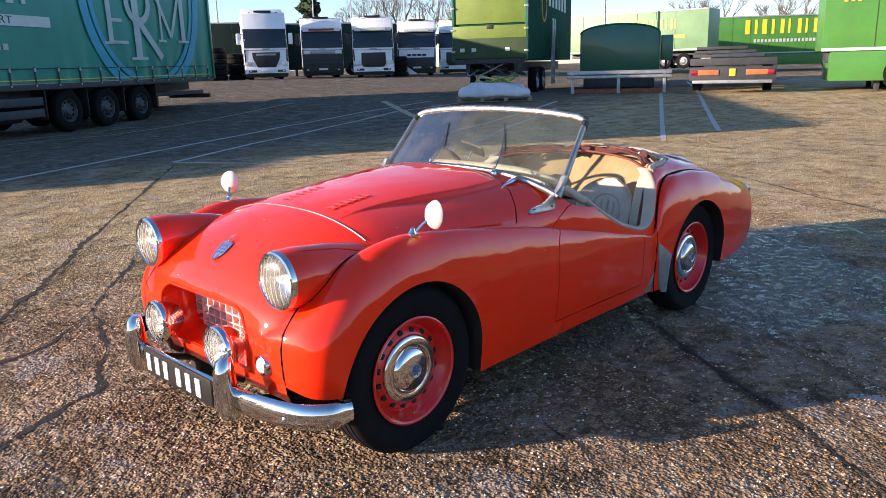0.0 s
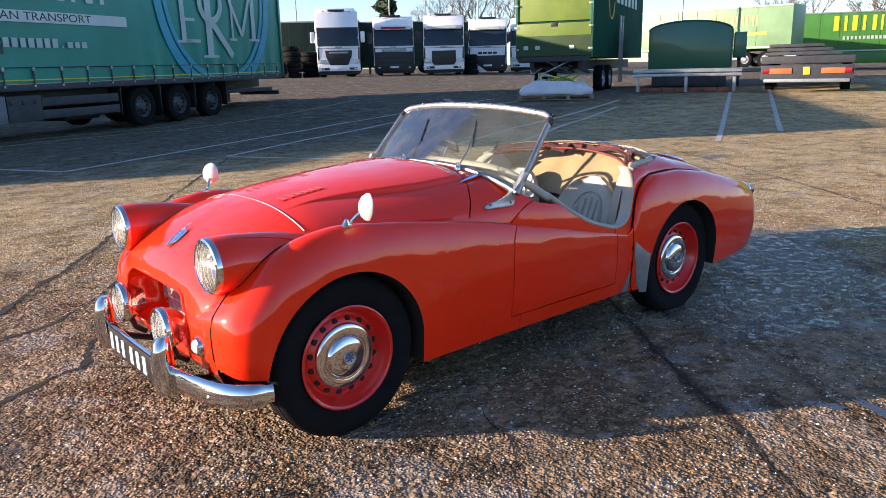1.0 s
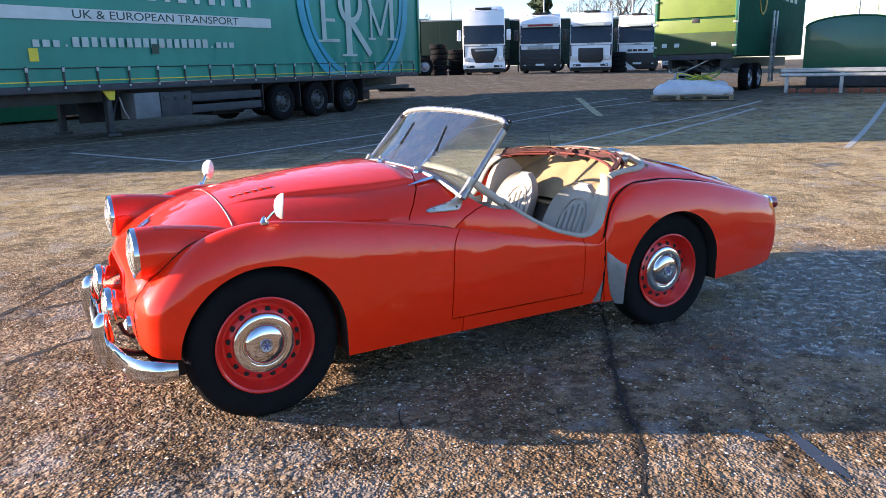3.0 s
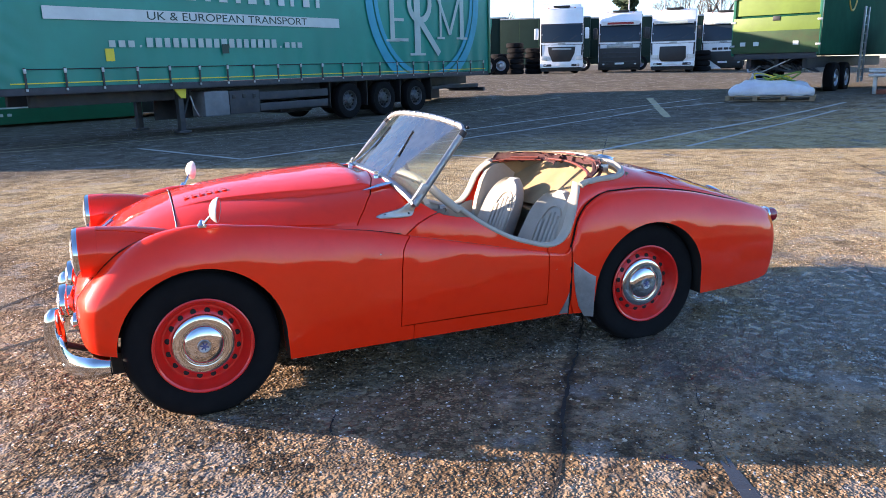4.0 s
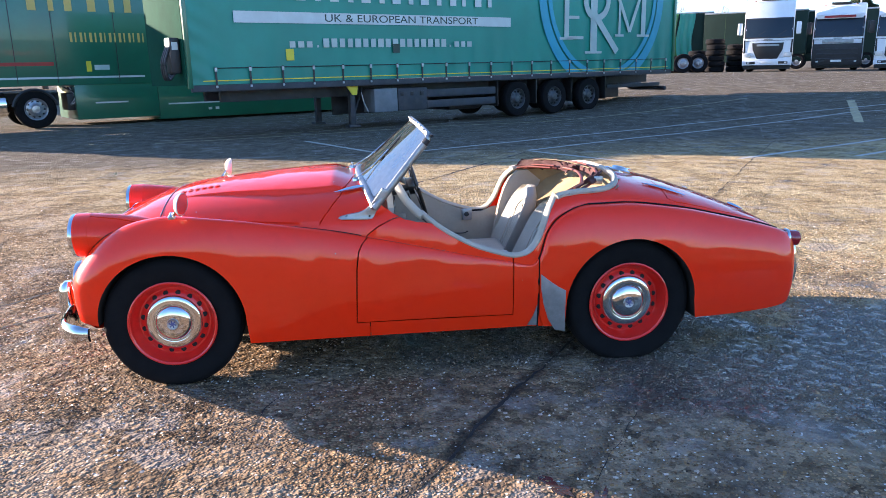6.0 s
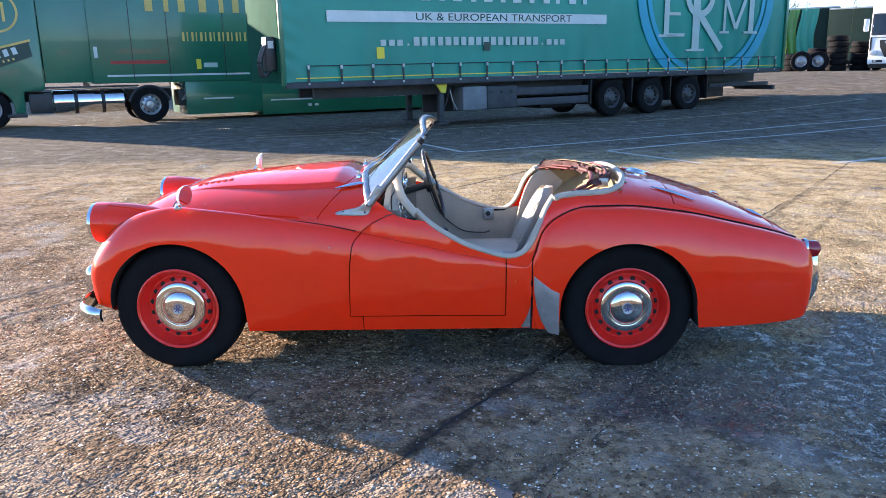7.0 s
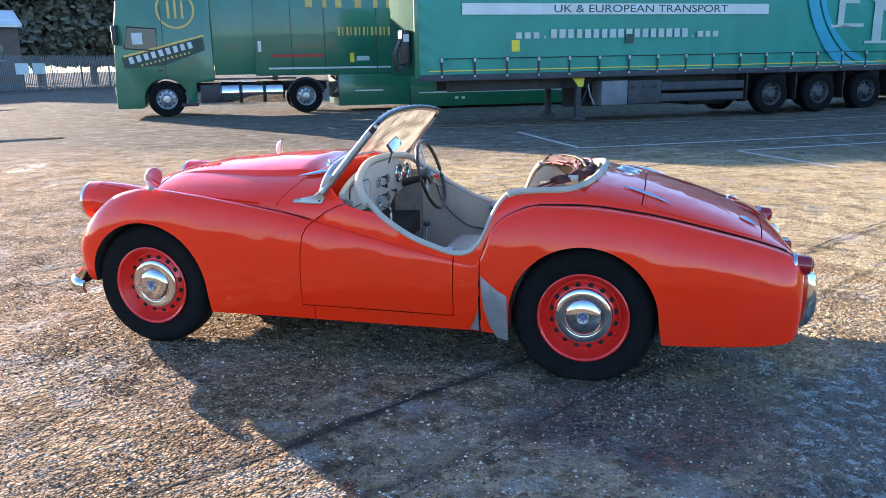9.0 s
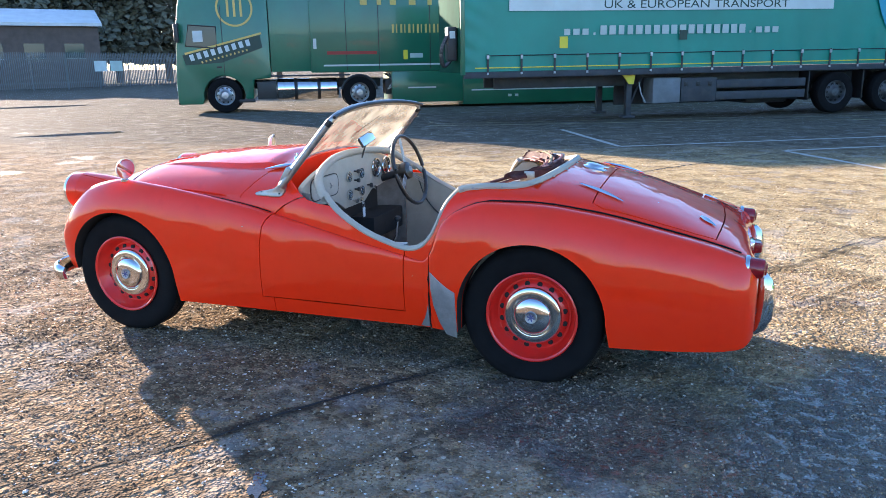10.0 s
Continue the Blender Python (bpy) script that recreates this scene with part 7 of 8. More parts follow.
part("dark_swoosh", prism([(CX + 0.22, 1.80), (CX + 2.6, 2.40), (CX + 2.66, 2.0), (CX + 1.4, 1.56), (CX + 0.30, 1.49)], 0.008, 0.014, "y"), DARK_PRINT, t3, "darker printed swoosh on the door")
for k in range(9):
    part("name_bar", box(0.125, 0.006, 0.19, (CX + 0.50 + 0.215 * k, 0.004, 1.72 + 0.054 * k), turn=pose(0, 0, 0, 0, -15, 0)), WHITE_PRINT, t3)
for k in range(12):
    part("name_bar", box(0.05, 0.006, 0.06, (CX + 0.80 + 0.125 * k, 0.004, 1.58 + 0.032 * k), turn=pose(0, 0, 0, 0, -15, 0)), GOLD_PRINT, t3)
ring_print(t3, CX + 1.88, 3.20, 0.50, 0.56, GOLD_PRINT, 0.012, 2.4, 3.9, "logo_ring", 48)
for dx in (-0.2, 0.0, 0.2):
    part("logo_stroke", box(0.07, 0.006, 0.52, (CX + 1.88 + dx, 0.010, 3.20)), GOLD_PRINT, t3)
part("mirror", box(0.14, 0.26, 0.55, (CX + 0.12, -0.16, 2.45), 0.05), BLACK, t3, "black door mirror")
part("mirror_arm", box(0.06, 0.22, 0.06, (CX + 0.16, -0.03, 2.72), 0.01), BLACK, t3)
part("door_gap", box(0.018, 0.01, 2.2, (CX + 1.45, 0.012, 2.2)), BLACK, t3)
part("fairing", box(1.28, 0.9, 2.74, (CX + 3.54, 0.50, 2.62), 0.02), DEEP_GREEN, t3, "green side fairing behind the cab")
part("headlamp", box(0.12, 0.36, 0.24, (CX + 0.0, 0.28, 0.82), 0.04), CLEAR_LENS, t3)
tank = part("fuel_tank", lathe([(0.0, -0.95), (0.25, -0.95), (0.30, -0.90), (0.30, 0.90), (0.25, 0.95), (0.0, 0.95)], 24, "x"), CHROME, t3, "polished cylindrical fuel tank", pose(CX + 4.00, 0.36, 0.70) @ Matrix.Diagonal((1.05, 1.12, 1.12, 1)))
for dx in (-0.35, 0.35):
    part("tank_strap", lathe([(0.304, -0.05), (0.308, -0.045), (0.308, 0.045), (0.304, 0.05)], 24, "x", (dx, 0, 0)), BLACK, tank)
part("chassis", box(5.9, 0.9, 0.28, (CX + 3.5, 1.25, 0.86), 0.02), FRAME_STEEL, t3)
part("battery_box", box(0.62, 0.5, 0.55, (CX + 2.72, 0.34, 0.68), 0.04), BLACK, t3, "black battery box behind the cab")
part("door_step", box(0.50, 0.08, 0.10, (CX + 2.08, 0.06, 0.36), 0.02), BLACK, t3)
part("bumper_edge", box(0.10, 2.4, 0.10, (CX + 0.02, 1.25, 0.33), 0.03), BLACK, t3)
part("window_seal", tube([(CX + 0.34, 0.008, 2.07), (CX + 1.26, 0.008, 2.00), (CX + 1.28, 0.008, 2.64), (CX + 0.47, 0.008, 2.70)], 0.022, 6, closed=True), BLACK, t3)
part("door_handle", box(0.16, 0.03, 0.05, (CX + 1.30, 0.0, 1.42), 0.01), BLACK, t3)
part("catwalk", box(2.9, 0.3, 0.05, (CX + 3.95, 0.25, 1.12), 0.01), FRAME_STEEL, t3)
lorry_wheel(t3, CX + 1.40, 0.06, r=1.06)
lorry_wheel(t3, CX + 5.68, 0.06, r=1.06)
lorry_wheel(t3, CX + 1.40, 2.42, 180, False, 0.95)
lorry_wheel(t3, CX + 5.68, 2.42, 180, False, 0.95)
fender = [(CX + 5.68 + 0.60 * math.cos(a), 0.06, 0.50 + 0.60 * math.sin(a)) for a in np.linspace(0.25, math.pi - 0.25, 12)]
part("mudguard", tube(fender, 0.05, 6), BLACK, t3)
part("tail_frame", box(0.25, 0.8, 0.5, (CX + 6.67, 0.6, 0.72), 0.04), BLACK, t3)
for k in range(5):
    part("air_line", tube(smooth_line([(CX + 6.5 + 0.05 * k, 0.2, 1.15), (CX + 6.77, 0.15, 0.95 - 0.06 * k), (CX + 6.6, 0.15, 0.62)], 5), 0.018, 5), GALV if k % 2 else BLACK, t3)


# -- row of white tractors facing the yard
def white_cab(az, d, style, turn=0.0, label=""):
    x, y = polar(az, d)
    t = thing("tractor_unit", label, "lorry", on_ground(x, y, az - 90 + turn), "white tractors parked in a row")
    h = {"tall": 3.75, "flat": 3.55, "round": 3.45, "bare": 3.50}[style]
    # side profile: y runs back from the front
    prof = [(0.06, 0.55), (0.0, 0.9), (0.02, 1.75), (0.12, 2.2), (0.38, 2.95), (0.55, h - 0.1), (0.85, h), (2.1, h), (2.2, h - 0.2), (2.2, 0.9), (1.9, 0.6)]
    part("cab", prism(prof, -1.23, 1.23, "x", bevel=0.09), CAB_WHITE, t, "white cab shell")
    part("windscreen", prism([(0.005, 1.80), (0.075, 1.80), (0.340, 2.74), (0.270, 2.74)], -1.12, 1.12, "x", bevel=0.01), LORRY_GLASS, t, "wide dark windscreen")
    if style != "tall":
        part("sun_visor", prism([(0.10, 2.92), (0.16, 2.70), (0.30, 2.74), (0.32, 2.96)], -1.10, 1.10, "x", bevel=0.01), CAB_WHITE, t, "pale sun visor")
        part("visor_print", box(1.5, 0.006, 0.16, (0, 0.105, 2.82), turn=pose(0, 0, 0, -16, 0, 0)), RED_PAINT if style == "bare" else GREY_PRINT, t)
    else:
        part("roof_deflector", prism([(0.40, 2.95), (0.75, 3.72), (1.6, 3.95), (2.2, 3.95), (2.2, 2.95)], -1.15, 1.15, "x", bevel=0.08), CAB_WHITE, t, "tall white roof fairing")
    part("skirt", box(2.36, 0.30, 0.34, (0, 0.18, 0.30), 0.04), BLACK, t, "dark lower skirt")
    part("screen_surround", prism([(-0.004, 1.74), (0.06, 1.74), (0.36, 2.80), (0.29, 2.80)], -1.19, 1.19, "x", bevel=0.01), BLACK, t)
    part("roof_vent", box(0.95, 0.3, 0.10, (0, 0.72, h + 0.02), 0.02), BLACK, t)
    if style == "tall":
        g = part("grille", prism([(-0.78, 1.50), (0.78, 1.50), (0.74, 1.15), (0.50, 0.66), (-0.50, 0.66), (-0.74, 1.15)], -0.05, 0.03, "y", bevel=0.01), BLACK, t, "dark tapered grille")
        part("grille_band", box(1.10, 0.02, 0.10, (0, -0.06, 1.38), 0.01), GALV, g)
        part("bumper", box(2.46, 0.35, 0.42, (0, 0.12, 0.52), 0.08), CAB_WHITE, t)
    elif style == "flat":
        part("grille", prism([(-0.72, 1.45), (0.72, 1.45), (0.74, 0.80), (0.60, 0.62), (-0.60, 0.62), (-0.74, 0.80)], -0.05, 0.03, "y", bevel=0.01), BLACK, t, "large square black grille")
        part("bumper", box(2.46, 0.35, 0.30, (0, 0.12, 0.45), 0.08), CAB_WHITE, t)
    elif style == "round":
        for k in range(4):
            part("grille_slot", box(0.26, 0.05, 0.13, (-0.48 + 0.32 * k, -0.01, 1.28), 0.02), BLACK, t)
        part("grille", box(2.3, 0.12, 0.92, (0, -0.02, 0.66), 0.04), BLACK, t)
        part("loose_panel", prism([(-1.0, 0.10), (-1.0, 0.75), (-0.85, 0.72), (0.0, 0.12)], -0.42, -0.38, "y"), CAB_WHITE, t, "loose white corner panel leaning on the bumper")
    else:
        part("grille", box(2.4, 0.12, 1.15, (0, -0.02, 0.82), 0.04), BLACK, t, "stripped dark front below the screen")
        part("upper_grille", box(1.5, 0.05, 0.20, (0, -0.02, 1.52), 0.02), GALV, t)
        for k in range(3):
            part("cross_bar", box(2.0, 0.06, 0.07, (0, -0.07, 0.62 + 0.25 * k), 0.01), FRAME_STEEL, t)
    part("panel_gap", box(2.36, 0.02, 0.022, (0, 0.012, 1.62)), BLACK, t)
    part("badge_bar", box(0.42, 0.02, 0.07, (0, -0.004, 1.68), 0.01), GALV, t)
    part("lower_lip", box(2.30, 0.10, 0.06, (0, -0.03, 0.32), 0.02), BLACK, t)
    for sx in (-1, 1):
        part("corner_vane", prism([(sx * 1.10, 0.80), (sx * 1.20, 0.80), (sx * 1.21, 1.66), (sx * 1.14, 1.66)], -0.012, 0.05, "y"), BLACK, t)
        part("intake", box(0.46, 0.06, 0.13, (sx * 0.80, -0.06, 0.47), 0.03), BLACK, t)
        part("fog_lamp", box(0.13, 0.04, 0.08, (sx * 0.92, -0.085, 0.47), 0.02), CLEAR_LENS, t)
        part("roof_lamp", box(0.10, 0.06, 0.05, (sx * 0.75, 0.52, h - 0.06), 0.015), ORANGE_LENS, t)
        part("headlamp", box(0.36, 0.10, 0.24, (sx * 1.0, -0.01, 0.88), 0.04), CLEAR_LENS if style != "bare" else BLACK, t)
        mr = part("mirror", box(0.24, 0.16, 0.62, (sx * 1.45, 0.30, 2.25), 0.05), CAB_WHITE if style == "tall" else BLACK, t, "door mirror")
        part("mirror_arm", box(0.28, 0.06, 0.05, (sx * 1.30, 0.33, 2.52), 0.01), BLACK, mr)
        lorry_wheel(t, sx * 1.0, 1.35, 90 if sx > 0 else -90, False)
        part("step", box(0.10, 0.5, 0.34, (sx * 1.18, 0.55, 0.46), 0.03), BLACK, t)
        part("wiper", tube([(sx * 0.5, 0.03, 1.90), (sx * 0.5 + 0.35, 0.10, 2.12)], 0.014, 5), BLACK, t)
    part("plate", box(0.52, 0.02, 0.11, (0, -0.08, 0.50), 0.004), PLATE_WHITE, t)
    part("chassis", box(0.9, 3.6, 0.3, (0, 3.4, 0.8), 0.02), FRAME_STEEL, t)
    for sx in (-1, 1):
        lorry_wheel(t, sx * 1.0, 4.6, 90 if sx > 0 else -90, False)
    return t


white_cab(56.55, 45.0, "tall", 4, "white tractor with a tall roof fairing and dark grille")
white_cab(52.5, 47.0, "bare", 2, "white tractor stripped of its lower front panels")
white_cab(48.8, 46.5, "flat", 0, "white tractor with a large black square grille")
white_cab(45.6, 49.5, "round", -1, "white tractor with a loose bumper corner")
white_cab(42.6, 51.5, "flat", -2, "white tractor partly hidden by a green trailer")


def plain_trailer(name, label, x, y, turn, length, mat, low=1.15, high=4.0, skirt=None, line=None, wheels=(), lift=0.0):
    """Box trailer seen from its side; local y runs back from the visible side."""
    t = thing(name, label, "trailer", on_ground(x, y, turn, lift))
    bd = part("load_body", box(length, 2.5, high - low, (length / 2, 1.25, (low + high) / 2), 0.03), mat, t)
    part("roof_rail", box(length, 0.06, 0.10, (length / 2, -0.005, high - 0.05), 0.01), GALV, t)
    for k in range(1, int(length / 1.4)):
        part("panel_joint", box(0.025, 0.010, high - low - 0.1, (1.4 * k, -0.004, (low + high) / 2)), GRIMY, t)
    part("chassis_beam", box(length - 0.4, 1.2, 0.32, (length / 2, 1.25, low - 0.18), 0.01), FRAME_STEEL, t)
    if skirt:
        part("skirt", box(length * 0.94, 2.4, low - skirt, (length / 2, 1.25, (low + skirt) / 2 - 0.01), 0.02), mat, t)
    if line:
        part("coach_line", box(length, 0.008, 0.09, (length / 2, -0.006, line)), WHITE_PRINT, t)
    for s in wheels or (length * 0.72, length * 0.72 + 1.35):
        lorry_wheel(t, s, 0.06, 0, False)
        lorry_wheel(t, s, 2.44, 180, False)
    for y in (0.4, 2.1):
        part("landing_leg", box(0.14, 0.14, low - 0.1, (length * 0.18, y, low / 2 - 0.03), 0.01), FRAME_STEEL, t)
    return t


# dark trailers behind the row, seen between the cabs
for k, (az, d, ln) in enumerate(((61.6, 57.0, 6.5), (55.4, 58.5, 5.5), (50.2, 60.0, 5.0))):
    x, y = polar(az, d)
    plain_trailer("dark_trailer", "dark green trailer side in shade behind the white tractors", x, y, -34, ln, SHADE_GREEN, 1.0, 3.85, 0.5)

# trailer whose slack curtain hangs half open, behind the tyre stacks
x, y = polar(66.6, 57.5)
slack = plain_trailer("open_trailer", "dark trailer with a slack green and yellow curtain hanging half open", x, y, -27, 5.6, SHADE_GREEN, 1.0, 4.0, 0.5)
for k, (s0, s1, m_) in enumerate(((0.5, 1.9, CURTAIN), (1.95, 2.5, YELLOW), (2.55, 3.2, BRIGHT_GREEN), (3.25, 4.3, CURTAIN))):
    verts, faces = [], []
    for j in range(9):
        for i in range(25):
            s = s0 + (s1 - s0) * i / 24
            v = j / 8
            verts.append((s + 0.10 * math.sin(5 * v + k), -0.10 - 0.09 * math.sin(s * 13 + 2.0 * v + k) * (1 - 0.5 * v), 1.05 + 2.85 * v))
    for j in range(8):
        for i in range(24):
            a = j * 25 + i
            faces.append((a, a + 1, a + 26, a + 25))
    part("curtain", mesh_of("curtain", verts, faces), m_, slack, "slack rippled curtain")

# lime-backed box trailer, rear towards the camera
x, y = polar(42.9, 26.2)
gb = thing("rear_lift_trailer", "green box trailer with a lime rear door and grimy tail panel", "trailer", on_ground(x, y, 27 - 90))
part("load_body", box(2.55, 11.0, 2.9, (1.275, 5.52, 2.65), 0.03), MATT_GREEN, gb)
part("rear_door", box(2.48, 0.05, 1.72, (1.275, -0.01, 3.25), 0.015), LIME, gb, "lime rear door")
part("tail_lift", box(2.52, 0.10, 1.02, (1.275, -0.035, 1.78), 0.02), GRIMY, gb, "grimy folded tail lift")
part("tail_lift_top", box(2.50, 0.09, 0.40, (1.275, -0.045, 2.12), 0.012), LIME, gb)
for sx in (0.03, 2.52):
    part("hinge_post", box(0.08, 0.12, 2.9, (sx, -0.02, 2.65), 0.01), DEEP_GREEN, gb)
    for k in range(4):
        part("hinge", box(0.14, 0.05, 0.06, (sx, -0.085, 1.5 + 0.7 * k), 0.01), GALV, gb)
part("lamp_board", box(2.4, 0.10, 0.18, (1.275, 0.02, 1.18), 0.02), FRAME_STEEL, gb)
for sx in (0.35, 0.75, 1.9):
    part("reflector", box(0.16, 0.02, 0.12, (sx, -0.10, 1.55), 0.01), WHITE_PRINT, gb)
part("latch", box(0.22, 0.03, 0.14, (1.3, -0.095, 2.28), 0.01), BLACK, gb)
for sx in (0.45, 1.28, 2.1):
    part("chassis_beam", box(0.14, 9.5, 0.34, (sx, 5.0, 0.98), 0.01), FRAME_STEEL, gb)
for sx, trn in ((0.08, -90), (2.47, 90)):
    for yy in (2.4, 3.7):
        lorry_wheel(gb, sx, yy, trn, False, 0.92)
rng = random.Random(11)
for k in range(14):
    part("hanging_pipe", tube(smooth_line([(0.3 + rng.random() * 2.0, 0.2 + rng.random(), 1.15), (0.3 + rng.random() * 2.0, 0.2 + rng.random(), 0.7), (0.3 + rng.random() * 2.0, 0.3 + rng.random(), 0.9)], 4), 0.02 + 0.02 * rng.random(), 5), GALV if k % 3 == 0 else FRAME_STEEL, gb)
part("logo_ring", tube([(2.566, 3.2 + 0.55 * math.cos(a), 3.3 + 0.75 * math.sin(a)) for a in np.linspace(0, 2 * math.pi, 29)[:-1]], 0.03, 5, closed=True), GOLD_PRINT, gb)
for k in range(6):
    part("name_bar", box(0.006, 0.5, 0.55, (2.556, 4.6 + 0.85 * k, 3.45)), GREY_PRINT, gb)
lad = part("ladder", tube([(2.75, 4.0, 0.3), (2.75, 4.1, 2.7)], 0.04, 6), GALV, gb, "steel ladder leaning on the trailer side")
part("ladder_rail", tube([(2.75, 4.5, 0.3), (2.75, 4.6, 2.7)], 0.04, 6), GALV, lad)
for k in range(8):
    part("rung", tube([(2.75, 4.0 + 0.012 * k, 0.45 + 0.28 * k), (2.75, 4.5 + 0.012 * k, 0.45 + 0.28 * k)], 0.02, 5), GALV, lad)

# wrapped load on a pallet in front of it
x, y = polar(39.9, 24.3)
pl = thing("wrapped_pallet", "white plastic-wrapped load sagging on a long timber pallet", "pallet", on_ground(x, y, 40 - 90))
for k in range(7):
    part("deck_board", box(2.35, 0.10, 0.022, (0, -0.5 + 0.167 * k, 0.135), 0.004), TIMBER, pl)
for sx in (-1.1, -0.37, 0.37, 1.1):
    for sy in (-0.5, 0.0, 0.5):
        part("block", box(0.12, 0.10, 0.10, (sx, sy, 0.073), 0.006), TIMBER, pl)
for sy in (-0.5, 0.0, 0.5):
    part("base_board", box(2.35, 0.10, 0.022, (0, sy, 0.012), 0.004), TIMBER, pl)
one = bmesh.new()
bmesh.ops.create_icosphere(one, subdivisions=4, radius=1)
for v in one.verts:
    p = v.co.copy()
    lump = 1 + 0.42 * noise.noise(p * 2.6) + 0.22 * noise.noise(p * 6.0)
    v.co = Vector((math.copysign(abs(p.x) ** 0.6, p.x) * 1.15, math.copysign(abs(p.y) ** 0.6, p.y) * 0.55, max(p.z, -0.3) * 0.30 * lump)) + Vector((0, 0, 0.24))
part("wrapped_load", one, WRAP, pl, "crumpled white plastic wrap")
for k in range(9):
    a = rng.random()
    part("scrap", tube(smooth_line([(-0.8 + 1.6 * a, 0.1, 0.48), (-0.7 + 1.5 * rng.random(), 0.2, 0.62 + 0.2 * rng.random()), (-0.6 + 1.4 * rng.random(), 0.3, 0.45)], 4), 0.025, 5), YELLOW if k % 3 == 0 else (LIME if k % 3 == 1 else GALV), pl)

# rail bench before an arched green body
x, y = polar(34.5, 26.0)
x2, y2 = polar(27.1, 26.0)
tn = math.degrees(math.atan2(y2 - y, x2 - x))
ln = math.hypot(x2 - x, y2 - y)
rb = thing("rail_bench", "grey galvanised crash-barrier rail on short posts", "barrier", on_ground(x, y, tn, 0.02))
for k, z in enumerate((0.66, 0.54)):
    part("rail", box(ln, 0.07, 0.10, (ln / 2, -0.06 * k, z), 0.03, 3), GALV, rb)
part("top_plank", box(ln, 0.32, 0.035, (ln / 2, 0.12, 0.715), 0.006), GALV, rb)
for s in (0.18, ln / 2, ln - 0.22):
    part("post", box(0.10, 0.10, 0.70, (s, 0.05, 0.35), 0.01), GALV, rb)
for k in range(7):
    bk = thing("kerb_block", "red-brown block lying under the barrier rail", "block", on_ground(x + (x2 - x) * (0.12 + 0.13 * k) + 0.3, y + (y2 - y) * (0.12 + 0.13 * k) + 0.35, tn + rng.uniform(-8, 8)), "blocks under the rail")
    part("block_body", box(0.36, 0.22, 0.13, (0, 0, 0.065), 0.01), material("brick_red", (0.30, 0.10, 0.06), 0.85, vary=0.3, scale=8.0) if k == 0 else bpy.data.materials["brick_red"], bk)
x, y = polar(30.8, 29.5)
ab = thing("arched_body", "dark green arched-roof van body standing behind the rail", "body", on_ground(x, y, 31 - 90))
arch = [(-1.44, 0.45), (1.44, 0.45), (1.44, 1.98)] + [(1.44 * math.cos(a), 1.98 + 0.36 * math.sin(a)) for a in np.linspace(0.2, math.pi - 0.2, 15)] + [(-1.44, 1.98)]
part("shell", prism(arch, 0.0, 3.2, "y", bevel=0.02), DEEP_GREEN, ab, "dark green arched shell")
part("edge_trim", tube([(p[0], -0.01, p[1]) for p in arch[1:]], 0.03, 6), DEEP_GREEN, ab)
part("chassis_beam", box(2.6, 3.0, 0.42, (0, 1.6, 0.24), 0.02), FRAME_STEEL, ab)
part("side_box", box(0.42, 0.8, 0.9, (1.72, 0.6, 1.45), 0.03), DEEP_GREEN, ab)
part("box_stay", box(0.10, 0.10, 1.05, (1.72, 0.6, 0.52), 0.01), FRAME_STEEL, ab)

# low flat trailer with amber rear lamps
x, y = polar(25.9, 25.2)
x2, y2 = polar(20.2, 25.2)
tn = math.degrees(math.atan2(y2 - y, x2 - x))
fl = thing("flat_trailer", "low grey flat trailer with amber and red rear lamps", "trailer", on_ground(x, y, tn))
part("deck", box(2.5, 8.0, 0.22, (1.25, 4.1, 0.98), 0.02), FRAME_STEEL, fl)
part("rear_beam", box(2.5, 0.16, 0.42, (1.25, 0.05, 0.62), 0.03), FRAME_STEEL, fl)
part("lower_bar", box(2.3, 0.10, 0.10, (1.25, 0.0, 0.38), 0.02), GALV, fl)
for s in (0.55, 1.95):
    part("amber_panel", box(0.62, 0.03, 0.16, (s, -0.045, 0.66), 0.01), ORANGE_LENS, fl, "amber marker panel")
for s in (0.16, 2.34):
    part("tail_lamp", box(0.20, 0.03, 0.14, (s, -0.045, 0.66), 0.01), RED_LENS, fl)
part("plate", box(0.18, 0.02, 0.22, (1.25, -0.045, 0.66), 0.004), YELLOW, fl)
for k in range(3):
    part("ramp", box(2.1 - 0.3 * k, 1.2, 0.09, (1.1 - 0.1 * k, 1.2, 1.16 + 0.12 * k), 0.01), FRAME_STEEL, fl)
for sx, trn in ((0.05, -90), (2.45, 90)):
    for yy in (2.0, 3.3):
        lorry_wheel(fl, sx, yy, trn, False, 0.85)

# far side trailers in bright green
x, y = polar(34.6, 60.0)
x2, y2 = polar(24.8, 56.0)
far1 = plain_trailer("far_trailer", "light green trailer side with faded yellow writing far off", x, y, math.degrees(math.atan2(y2 - y, x2 - x)), math.hypot(x2 - x, y2 - y), PALE_GREEN, 1.2, 4.0, line=1.3)
bars(far1, "name_bar", GOLD_PRINT, 5.2, 8.6, 2.7, 3.4, -0.02, 5, 0.3, 9)
part("gold_line", box(2.2, 0.01, 0.2, (8.0, -0.02, 2.2)), YELLOW, far1)
x, y = polar(24.4, 66.0)
x2, y2 = polar(13.0, 70.0)
far2 = plain_trailer("far_trailer", "bright green trailer side with large yellow writing far off", x, y, math.degrees(math.atan2(y2 - y, x2 - x)), math.hypot(x2 - x, y2 - y), BRIGHT_GREEN, 1.2, 4.15, 0.35, 1.28, (9.5, 10.9))
bars(far2, "name_bar", YELLOW, 2.2, 8.6, 2.75, 3.85, -0.02, 5, 0.25, 2)
bars(far2, "small_bar", GREY_PRINT, 3.0, 8.0, 2.1, 2.35, -0.02, 18, 0.35, 4)
